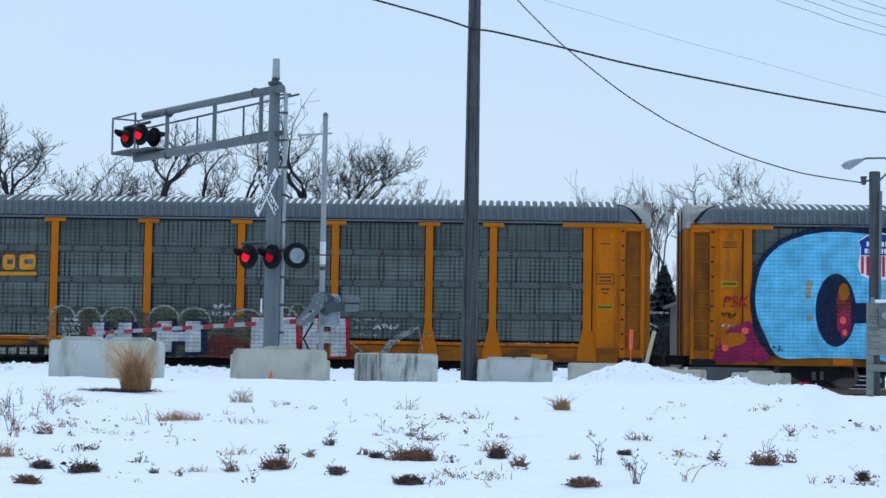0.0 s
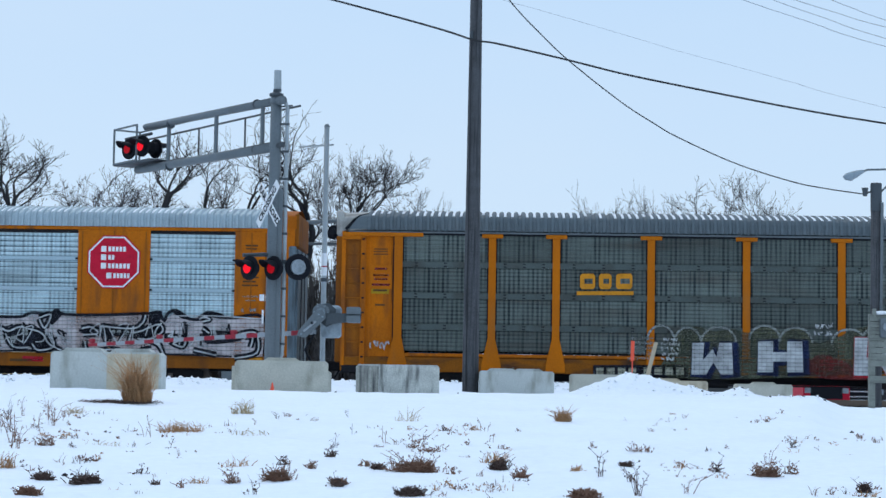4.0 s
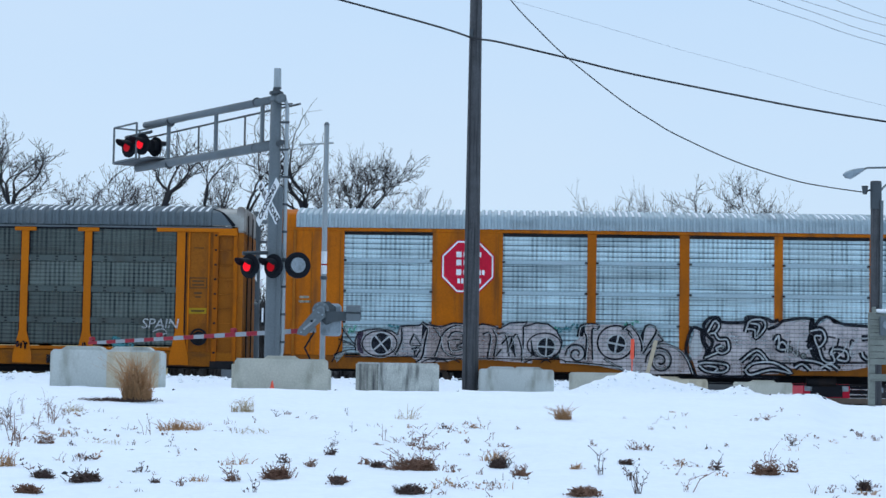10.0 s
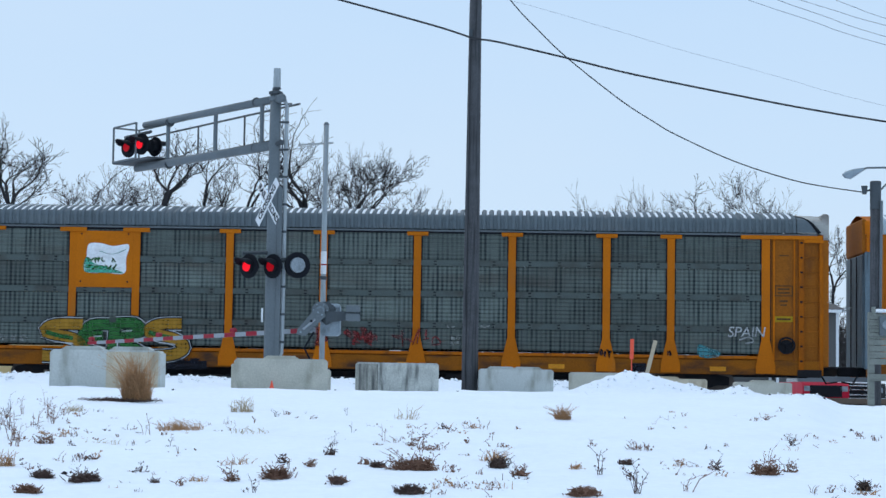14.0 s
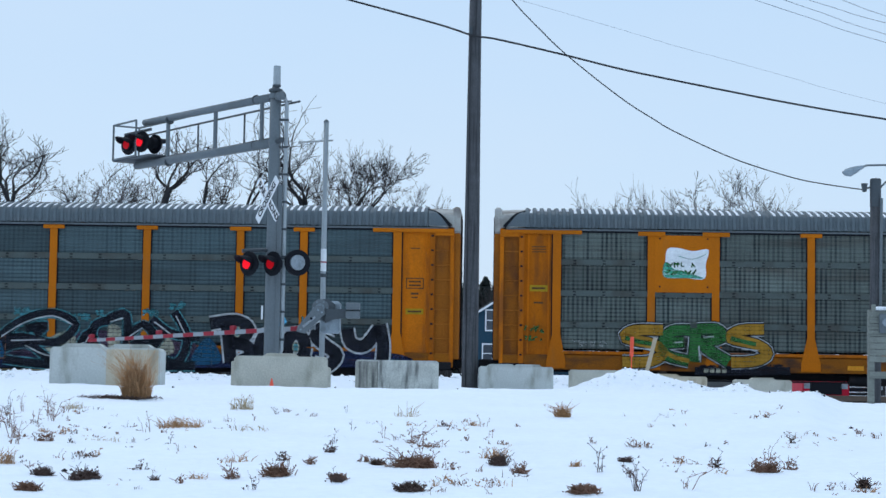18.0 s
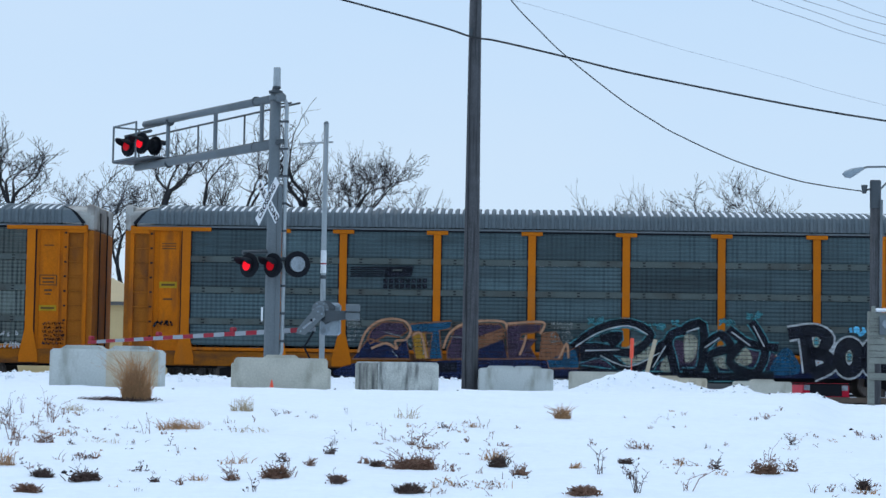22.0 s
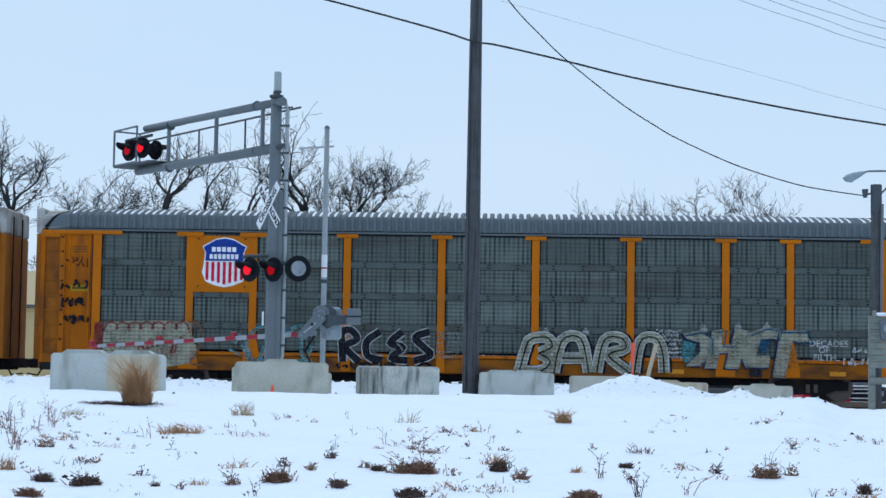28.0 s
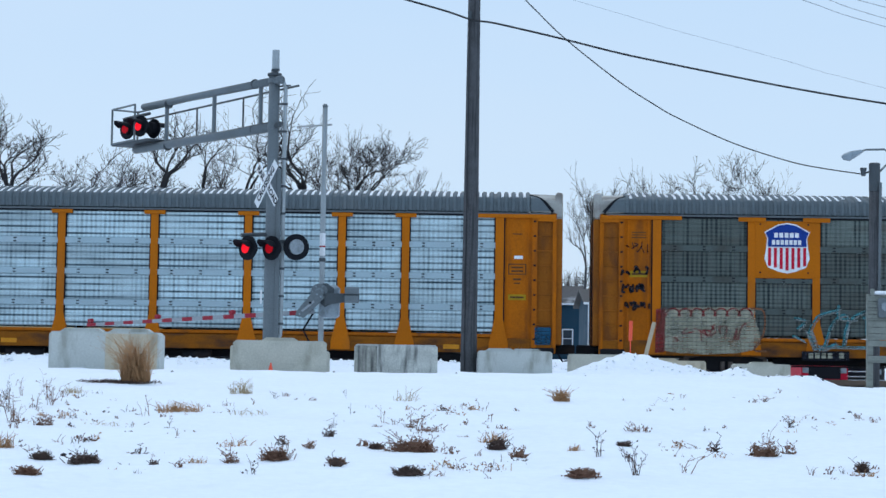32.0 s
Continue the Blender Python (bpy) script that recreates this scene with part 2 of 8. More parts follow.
STEEL = surface("galvanized_pole_steel", (0.135, 0.16, 0.175), 0.6, 0.1, 0.22, 2, 30, 0.1, (0.12, 0.135, 0.14), 0.3, (3, 3, 0.5))
STEEL_DARK = surface("weathered_steel", (0.06, 0.073, 0.083), 0.6, 0.15, 0.2, 3, 30, 0.12)
STEEL_PALE = surface("bright_galvanized_tube", (0.34, 0.38, 0.4), 0.55, 0.15, 0.15, 3, 30, 0.1, (0.2, 0.22, 0.23), 0.3, (3, 3, 0.6))
ALU = surface("cast_aluminium", (0.27, 0.325, 0.365), 0.6, 0.15, 0.2, 4, 30, 0.15, (0.08, 0.095, 0.1), 0.3, (4, 4, 2))
WOOD_POLE = surface("creosoted_wood", (0.075, 0.078, 0.085), 0.9, 0, 0.4, 4, 30, 0.5, (0.02, 0.021, 0.024), 0.5, (16, 16, 0.8))
WOOD_GREY = surface("weathered_boards", (0.21, 0.225, 0.2), 0.9, 0, 0.25, 3, 30, 0.4, (0.1, 0.11, 0.095), 0.35, (1, 8, 12))
WOOD_RAW = surface("raw_timber", (0.46, 0.38, 0.27), 0.9, 0, 0.2, 6, 40, 0.3)
STRIPE_WHITE = surface("dull_white_stripe", (0.30, 0.33, 0.36), 0.6, 0, 0.15, 4, 40, 0.05, (0.25, 0.26, 0.27), 0.3, (4, 4, 4))
STRIPE_RED = surface("dull_red_stripe", (0.30, 0.008, 0.024), 0.6, 0, 0.15, 4, 40, 0.05)
RED = surface("red_reflective", (0.62, 0.02, 0.045), 0.45, 0, 0.12, 4, 40, 0.05)
WHITE = surface("white_reflective", (0.74, 0.76, 0.78), 0.5, 0, 0.1, 4, 40, 0.05, (0.5, 0.5, 0.5), 0.2, (4, 4, 4))
SAFETY_ORANGE = surface("orange_marker_plastic", (0.85, 0.1, 0.05), 0.5, 0, 0.1, 8, 40, 0.05)
RED_GLOW = glow("lit_red_lens", (1.0, 0.006, 0.02), 0.95)
RED_DIM = glow("dim_red_lens", (0.8, 0.006, 0.02), 0.35)
LENS_GREY = surface("grey_housing", (0.24, 0.28, 0.31), 0.4, 0.1, 0.3, 6, 30, 0.05, (0.1, 0.12, 0.13), 0.4, (5, 5, 5))
CABLE = surface("black_cable_sheath", (0.02, 0.021, 0.024), 0.6, 0, 0.2, 3, 40, 0)
CABLE_FAINT = surface("bare_wire", (0.24, 0.27, 0.31), 0.5, 0.5, 0.1, 3, 40, 0)
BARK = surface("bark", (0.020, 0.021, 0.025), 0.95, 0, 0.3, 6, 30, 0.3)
# paler copy of the bark for farther trees, haze put into the colour
BARK_HAZED = surface("hazed_bark", (0.075, 0.08, 0.092), 0.95, 0, 0.25, 3, 20, 0)
CONIFER = surface("conifer_needles", (0.028, 0.04, 0.036), 0.9, 0, 0.4, 1.5, 12, 0)
BRUSH = surface("dark_brush", (0.05, 0.045, 0.043), 0.95, 0, 0.4, 1.5, 12, 0)
RAIL = surface("rail_steel", (0.2, 0.15, 0.12), 0.45, 0.7, 0.2, 5, 30, 0.1)
TIE = surface("old_ties", (0.07, 0.06, 0.05), 0.95, 0, 0.3, 5, 30, 0.3)
BALLAST = surface("ballast", (0.16, 0.15, 0.145), 0.95, 0, 0.4, 8, 40, 0.6, (0.8, 0.82, 0.85), 0.3, (0.6, 0.6, 0.6))
STRAW = surface("dry_straw", (0.42, 0.235, 0.115), 0.9, 0, 0.35, 4, 30, 0)
STRAW_PALE = surface("pale_dry_grass", (0.42, 0.32, 0.18), 0.9, 0, 0.3, 4, 30, 0)
WEED = surface("dead_weed", (0.21, 0.112, 0.074), 0.95, 0, 0.35, 6, 40, 0)
WEED_DARK = surface("dark_dead_weed", (0.095, 0.06, 0.05), 0.95, 0, 0.35, 6, 40, 0)


# ---------- mesh kit ----------
class Geo:
    def __init__(self):
        self.v, self.f = [], []

    def put(self, vs, fs):
        k = len(self.v)
        self.v.extend(tuple(p) for p in vs)
        self.f.extend(tuple(k + i for i in f) for f in fs)
        return self

    def box(self, a, b, c=0.0):
        """Box from corner a to corner b, edges chamfered by c."""
        (x0, y0, z0), (x1, y1, z1) = a, b
        if c <= 0:
            vs = [(x, y, z) for z in (z0, z1) for y in (y0, y1) for x in (x0, x1)]
            return self.put(vs, [(0, 2, 3, 1), (4, 5, 7, 6), (0, 1, 5, 4), (2, 6, 7, 3), (0, 4, 6, 2), (1, 3, 7, 5)])
        c = min(c, (x1 - x0) / 2.2, (y1 - y0) / 2.2, (z1 - z0) / 2.2)
        ring = lambda e, z: [(x0 + e, y0 + e, z), (x1 - e, y0 + e, z), (x1 - e, y1 - e, z), (x0 + e, y1 - e, z)]
        vs, k = ring(c, z0) + ring(0, z0 + c) + ring(0, z1 - c) + ring(c, z1), 4
        fs = [(3, 2, 1, 0), (12, 13, 14, 15)]
        for r in range(3):
            for i in range(k):
                j = (i + 1) % k
                fs.append((r * k + i, r * k + j, r * k + k + j, r * k + k + i))
        return self.put(vs, fs)

    def obox(self, c, size, m, ch=0.0):
        """Box of a size centred on the origin, turned and moved by the matrix m."""
        g = Geo().box([-s / 2 + o for s, o in zip(size, c)], [s / 2 + o for s, o in zip(size, c)], ch)
        return self.put([m @ Vector(p) for p in g.v], g.f)

    def tube(self, pts, radii, n=8, cap=True):
        """Round bar along points."""
        pts = [Vector(p) for p in pts]
        if not hasattr(radii, "__len__"):
            radii = [radii] * len(pts)
        vs, fs = [], []
        for i, p in enumerate(pts):
            d = (pts[min(i + 1, len(pts) - 1)] - pts[max(i - 1, 0)]).normalized()
            u = d.orthogonal().normalized() if abs(d.z) < 0.9 else Vector((1, 0, 0)).cross(d).normalized()
            if abs(d.z) < 0.9:
                u = d.cross(Vector((0, 0, 1))).normalized()
            w = d.cross(u)
            for k in range(n):
                a = 2 * math.pi * k / n
                vs.append(p + radii[i] * (math.cos(a) * u + math.sin(a) * w))
        for i in range(len(pts) - 1):
            for k in range(n):
                fs.append((i * n + k, i * n + (k + 1) % n, (i + 1) * n + (k + 1) % n, (i + 1) * n + k))
        if cap:
            fs.append(tuple(range(n - 1, -1, -1)))
            fs.append(tuple((len(pts) - 1) * n + k for k in range(n)))
        return self.put(vs, fs)

    def prism(self, outline, y0, y1):
        """An outline of (x, z) points, given counter-clockwise as seen from -y, between y0 and y1."""
        n = len(outline)
        vs = [(x, y0, z) for x, z in outline] + [(x, y1, z) for x, z in outline]
        fs = [tuple(range(n)), tuple(range(2 * n - 1, n - 1, -1))]
        fs += [(i, i + n, (i + 1) % n + n, (i + 1) % n) for i in range(n)]
        return self.put(vs, fs)

    def ring(self, outline, inner, y0, y1):
        """A flat loop between two outlines of as many points, with thickness."""
        n = len(outline)
        vs = [(x, y, z) for y in (y0, y1) for o in (outline, inner) for x, z in o]
        fs = []
        for i in range(n):
            j = (i + 1) % n
            fs += [(i, j, n + j, n + i), (2 * n + i, 3 * n + i, 3 * n + j, 2 * n + j), (i, 2 * n + i, 2 * n + j, j), (n + i, n + j, 3 * n + j, 3 * n + i)]
        return self.put(vs, fs)

    def sheet(self, rows):
        """Quads between equally long rows of points."""
        n = len(rows[0])
        k = [p for r in rows for p in r]
        return self.put(k, [(i * n + j, i * n + j + 1, (i + 1) * n + j + 1, (i + 1) * n + j) for i in range(len(rows) - 1) for j in range(n - 1)])


def mesh(name, geo, material, smooth=False):
    me = bpy.data.meshes.new(name)
    me.from_pydata(geo.v, [], geo.f)
    me.materials.append(material)
    if smooth:
        me.polygons.foreach_set("use_smooth", [True] * len(me.polygons))
    me.update()
    return me


def part(name, geo, material, parent, label="", smooth=False):
    """Links a mesh as one object under a thing or a part."""
    ob = new(name, mesh(name, geo, material, smooth) if isinstance(geo, Geo) else geo)
    ob.parent = parent
    if label:
        ob["label"] = label
    return ob


def thing(name, label, category, at=(0, 0, 0), group="", kind="", turn=0.0):
    ob = tagged(new(name), label, category, group, kind)
    ob.matrix_basis = pose(*at, 0, 0, turn)
    return ob


def solid(name, geo, material, label, category, at=(0, 0, 0), group="", kind="", smooth=False, turn=0.0):
    ob = tagged(new(name, mesh(name, geo, material, smooth)), label, category, group, kind)
    ob.matrix_basis = pose(*at, 0, 0, turn)
    return ob


def lettering(text, size, y, material, offset=0.0, thick=0.004, shear=0.0, space=1.0):
    """Words of the built-in font as a mesh in the x-z plane, centred, facing -y."""
    cu = bpy.data.curves.new("lettering", "FONT")
    cu.body, cu.size, cu.align_x, cu.align_y = text, size, "CENTER", "CENTER"
    cu.extrude, cu.offset, cu.shear, cu.space_character, cu.resolution_u = thick, offset, shear, space, 3
    ob = bpy.data.objects.new("lettering", cu)
    scene.collection.objects.link(ob)
    bpy.context.view_layer.update()
    me = bpy.data.meshes.new_from_object(ob.evaluated_get(bpy.context.evaluated_depsgraph_get()))
    bpy.data.objects.remove(ob)
    me.transform(Matrix.Translation((0, y, 0)) @ Matrix.Rotation(radians(90), 4, "X"))
    me.materials.clear()
    me.materials.append(material)
    return me


def disc(cx, cz, r, n=20, rz=None):
    return [(cx + r * math.cos(2 * math.pi * i / n), cz + (rz or r) * math.sin(2 * math.pi * i / n)) for i in range(n)]


# ---------- ground: one sheet of snow from the field to the horizon ----------
TURN = 2.0           # degrees by which the track swings towards the camera on the right
TRACK_Y = 60.3       # near side of the cars, straight ahead
RAIL_Z = 1.45
CA, SA = math.cos(radians(TURN)), math.sin(radians(TURN))


def track_point(s, side=1.5, z=0.0):
    """A point s metres along the track (0: straight ahead) and side metres behind the cars' near side."""
    return Vector((s * CA + side * SA, TRACK_Y - s * SA + side * CA, RAIL_Z + z))


def smooth(a, b, x):
    t = max(0.0, min(1.0, (x - a) / (b - a)))
    return t * t * (3 - 2 * t)


def hump(x, y, cx, cy, rx, ry):
    return math.exp(-((x - cx) / rx) ** 2 - ((y - cy) / ry) ** 2)


# crest of the ploughed snow heap, above the field
HEAP_X = (2.4, 3.0, 3.85, 4.35, 4.85, 5.4, 5.9, 6.2, 6.55, 6.72, 6.92, 7.1, 7.28, 7.65, 8.15, 8.7, 8.95, 9.2, 9.4, 10.5)
HEAP_Z = (0.0, 0.06, 0.40, 0.52, 0.48, 0.32, 0.21, 0.13, 0.11, 0.17, 0.25, 0.17, 0.03, 0.03, 0.06, 0.09, 0.05, 0.0, 0.0, 0.0)


def ground_z(x, y):
    z = 0.05 * max(0.0, min(y, 30.0)) if y > 0 else 0.0
    # the field falls away to the street beside the heap
    z -= 0.19 * smooth(0.188, 0.212, x / max(y, 1.0)) * smooth(18, 30, y)
    z -= 0.25 * smooth(6.0, 8.5, x) * smooth(46, 50, y) * (1 - smooth(75, 95, y))
    side = (y - (TRACK_Y - x * math.tan(radians(TURN)))) * CA
    berm = (1 - smooth(3.2, 6.5, x)) * 0.30 * math.exp(-((side + 5.0) / 1.7) ** 2)
    z += berm
    if -3.2 < side < 7:
        z -= 0.34 * smooth(-3.2, -2.0, side) * (1 - smooth(5.2, 7, side))
    z += 1.0 * smooth(95, 150, y)
    # heap of ploughed snow
    if 38 < y < 52 and 2.2 < x < 11:
        z += np.interp(x, HEAP_X, HEAP_Z) * math.exp(-abs((y - 45.0) / 1.5) ** 2.4)
    near = smooth(8, 12, y) * (1 - smooth(58, 70, y))
    q = Vector((x, y, 0))
    z += near * (0.05 * noise.noise(q * 0.35) + 0.03 * noise.noise(q * 1.1) + 0.02 * noise.noise(q * 2.9) - 0.035 * max(0.0, noise.noise(q * 1.9 + Vector((7, 3, 1))) - 0.35))
    if 40 < y < 50 and x > 2.5:
        z += (0.05 * noise.noise(q * 2.2) + 0.05 * noise.noise(q * 4.5)) * smooth(2.5, 4, x) * (1 - smooth(9.0, 9.6, x))
    if -4 > side > -7 and x < 5:
        z += 0.06 * noise.noise(q * 3.0)
    return z


def stretched(dense_a, dense_b, step, far):
    mid = list(np.arange(dense_a, dense_b + step / 2, step))
    grow, d = [], step
    x = dense_b
    while x < far:
        d *= 1.35
        x += d
        grow.append(x)
    back, d = [], step
    x = dense_a
    while x > -far:
        d *= 1.35
        x -= d
        back.append(x)
    return back[::-1] + mid + grow


gx, gy = stretched(-15, 15, 0.16, 1800), stretched(12, 62, 0.17, 2500)
g = Geo().sheet([[(x, y, ground_z(x, y)) for x in gx] for y in gy])
ground = solid("ground", g, SNOW, "snow-covered field rising gently towards the railway", "ground", kind="structure", smooth=True)

# ---------- track ----------
g = Geo()
rows = []
for s in range(-120, 121, 3):
    rows.append([track_point(s, d, z) for d, z in ((-1.2, -0.42), (-0.2, -0.26), (3.2, -0.26), (4.2, -0.42))])
bed = solid("track_bed", g.sheet([r for r in rows]), BALLAST, "stone ballast dusted with snow under the track", "track bed", kind="structure")
g = Geo()
mt = Matrix.Rotation(radians(-TURN), 4, "Z")
for i in range(-170, 171):
    g.obox((0, 0, 0), (0.23, 2.6, 0.18), Matrix.Translation(track_point(i * 0.55, 1.5, -0.25)) @ mt)
part("ties", g, TIE, bed)["kind"] = "stuff"
for d in (0.78, 2.22):
    g = Geo()
    for z0, z1, w in ((-0.17, -0.15, 0.07), (-0.15, -0.04, 0.012), (-0.04, 0.0, 0.036)):
        g.put([track_point(s, d + o, z) for s in (-110, 110) for o in (-w, w) for z in (z0, z1)], [(0, 1, 3, 2), (4, 6, 7, 5), (0, 4, 5, 1), (2, 3, 7, 6), (1, 5, 7, 3), (0, 2, 6, 4)])
    part("rail", g, RAIL, bed)


# ---------- concrete blocks along the field's edge ----------
def concrete_block(material, at, turn, label, key_at=(0.28, 0.72), length=1.83, height=0.61, patch=None):
    ob = thing("concrete_block", label, "concrete block", at, "concrete blocks along the field", turn=turn)
    g = Geo()
    L, d, h = length, 0.61, height
    # body with a chamfered top edge and a key groove in each end
    out = [(-L / 2, -0.3), (L / 2, -0.3), (L / 2, h - 0.05), (L / 2 - 0.05, h), (-L / 2 + 0.05, h), (-L / 2, h - 0.05)]
    g.prism(out, 0, d)
    part("body", g, material, ob)
    for k in key_at:
        c = -L / 2 + k * L
        part("key", Geo().prism([(c - 0.36, h - 0.002), (c + 0.36, h - 0.002), (c + 0.27, h + 0.06), (c - 0.27, h + 0.06)], 0.1, 0.5), material, ob)
    if patch:
        part("mortar_face", Geo().box((patch[0], -0.012, -0.28), (patch[1], 0.0, h - 0.03), 0.01), patch[2], ob, patch[3])
    return ob


concrete_block(CONCRETE_PALE, (-5.545, 32.0, 1.52), 0, "pale concrete barrier block with a tan half, in snow", patch=(0.02, 0.88, CONCRETE_TAN, "tan weathered face"))
b = concrete_block(CONCRETE, (-3.13, 38.05, 1.5), 7, "greenish-grey concrete block with a chipped corner", key_at=(0.5,))
part("end_key", Geo().box((-0.97, 0.12, -0.2), (-0.9, 0.48, 0.5), 0.02), CONCRETE, b)
concrete_block(CONCRETE_STAINED, (-0.95, 42.5, 1.51), 1, "concrete block with dark tar stains", key_at=(), patch=(-0.9, -0.42, CONCRETE_TARRED, "tar-streaked end"))
concrete_block(CONCRETE_PALE, (1.865, 47.5, 1.49), 1, "pale grey concrete block with a worn top", key_at=(0.3, 0.66), height=0.58)
concrete_block(CONCRETE, (4.3, 51.0, 1.44), -4, "mossy grey concrete block half behind a snow heap", key_at=())
concrete_block(CONCRETE_TAN, (6.4, 53.0, 1.32), 0, "tan concrete block half buried in snow", key_at=(0.4,))
concrete_block(CONCRETE, (9.2, 55.0, 1.3), 0, "grey concrete block sunk in snow", key_at=(0.5,), length=1.6, height=0.58)

# ---------- crossing signal with a cantilever ----------
BOOM = Vector((-0.564, 0.826, 0.0))       # across the road
FACE = Vector((-0.826, -0.564, 0.0))      # towards the traffic
AIMED = Vector((-0.64, -0.768, 0.0))       # the lamps look back along the road
MAST = Vector((-3.70, 42.0, 0.0))
boom_turn = math.degrees(math.atan2(BOOM.y, BOOM.x))


def facing(p, normal):
    """Pose at p whose -y looks along normal, z up."""
    return Matrix.Translation(p) @ Matrix.Rotation(math.atan2(normal.y, normal.x) + math.pi / 2, 4, "Z")


def lamp_head(parent, p, normal, lit, size=0.3):
    """Round black background, hooded lens."""
    m = facing(p, normal)
    g = Geo()
    g.prism(disc(0, 0, size, 28), 0.0, 0.03)
    g.v = [m @ Vector(v) for v in g.v]
    bg = part("background", g, BLACK, parent, "round black background plate")
    g = Geo().prism(disc(0, 0, 0.155, 20), -0.06, 0.0)
    g.prism(disc(0, 0, 0.16, 20), 0.03, 0.16)
    g.v = [m @ Vector(v) for v in g.v]
    part("housing", g, BLACK, bg)
    g = Geo().prism(disc(0, -0.01, 0.108, 20), -0.075, -0.055)
    g.v = [m @ Vector(v) for v in g.v]
    part("lens", g, lit, bg, "glowing red lens")
    rows = []
    for y in (0.0, 0.16, 0.33):
        rows.append([(0.165 * math.cos(a), -0.05 - y * max(0.0, math.sin(a)) ** 0.5, 0.165 * math.sin(a)) for a in [radians(5 + 170 * i / 14) for i in range(15)]])
    rows += [[(x * 0.93, y, z * 0.93) for x, y, z in r] for r in rows[::-1]]
    g = Geo().sheet(rows)
    g.v = [m @ Vector(v) for v in g.v]
    part("visor", g, BLACK, bg)
    return bg


def blade(parent, m, tilt, text):
    b = m @ Matrix.Rotation(radians(tilt), 4, "Y")
    g = Geo().box((-0.61, -0.012, -0.115), (0.61, 0.0, 0.115), 0.004)
    g.v = [b @ Vector(v) for v in g.v]
    bl = part("blade", g, WHITE, parent, "white reflective blade")
    for word, dx, sz in text:
        me = lettering(word, sz, -0.014, BLACK, 0.006, 0.002)
        me.transform(b @ Matrix.Translation((dx, 0, 0)))
        part("letters", me, BLACK, bl)
    return bl


sig = thing("cantilever_signal", "grey steel crossing signal with cantilever arm and red lamps", "crossing signal")
part("mast", Geo().tube([MAST + Vector((0, 0, z)) for z in (1.2, 3, 6.7, 7.97)], [0.145, 0.14, 0.126, 0.12], 20), STEEL, sig, smooth=True)
part("base_flange", Geo().tube([MAST + Vector((0, 0, z)) for z in (1.3, 1.62)], [0.3, 0.26], 20), STEEL_DARK, sig)
part("cap", Geo().tube([MAST + Vector((0, 0, z)) for z in (7.95, 8.0, 8.03, 8.08)], [0.155, 0.155, 0.08, 0.075], 16), STEEL_DARK, sig)
bell = part("bell_housing", Geo().tube([MAST + Vector((0.02, 0, z)) for z in (8.07, 8.12, 8.52)], [0.07, 0.085, 0.078], 14), STEEL_PALE, sig, "pale cylindrical cap unit")
part("band", Geo().tube([MAST + Vector((0.02, 0, z)) for z in (8.06, 8.1)], 0.09, 14), STEEL_DARK, bell)
part("boom_stub", Geo().tube([MAST - BOOM * 0.05 + Vector((0, 0, 7.84)), MAST - BOOM * 0.3 + Vector((0, 0, 7.835))], 0.095, 14), STEEL, sig, smooth=True)
part("lower_stub", Geo().tube([MAST - BOOM * 0.05 + Vector((0, 0, 6.84)), MAST - BOOM * 0.3 + Vector((0, 0, 6.86))], 0.06, 12), STEEL_DARK, sig)
part("stub_arm", Geo().tube([MAST + Vector((0.1, 0, 7.72)), MAST + Vector((0.36, -0.05, 7.74))], 0.02, 6), STEEL_DARK, sig)
at_boom = lambda u, z, side=0.0: MAST + BOOM * u + FACE * side + Vector((0, 0, z))
part("upper_boom", Geo().tube([at_boom(0.1, 7.845), at_boom(6.55, 7.945)], [0.092, 0.08], 14), STEEL, sig, smooth=True)
part("lower_boom", Geo().tube([at_boom(0.1, 6.83), at_boom(6.95, 6.91)], [0.105, 0.095], 14), STEEL, sig, smooth=True)
for z in (6.83, 7.845):
    part("boom_collar", Geo().tube([MAST + Vector((0, 0, z - 0.05)), MAST + Vector((0, 0, z + 0.05))], 0.14, 16), STEEL, sig)
for u in (0.6, 2.8, 5.25):
    part("boom_upright", Geo().tube([at_boom(u, 6.9), at_boom(u, 7.85)], 0.05, 10), STEEL, sig)
for u in (2.05, 4.35):
    part("rail_upright", Geo().tube([at_boom(u, 6.98, -0.35), at_boom(u, 7.70, -0.35)], 0.024, 6), STEEL_DARK, sig)
part("handrail", Geo().tube([at_boom(-0.45, 7.72, -0.35), at_boom(7.6, 7.72, -0.35)], 0.024, 6), STEEL_DARK, sig)
# grating walkway along the lower boom
walkway = part("walkway", Geo().box((0.15, -0.36, -0.03), (6.2, -0.1, 0.015), 0.0), BLACK, sig, "dark steel grating walkway")
walkway.matrix_basis = Matrix.Translation(MAST + Vector((0, 0, 6.97))) @ Matrix.Rotation(radians(boom_turn), 4, "Z")
for u in (1.0, 2.3, 3.6, 4.9):
    part("walkway_bracket", Geo().tube([at_boom(u, 6.86), at_boom(u, 6.93, -0.4)], 0.03, 6), STEEL_DARK, sig)
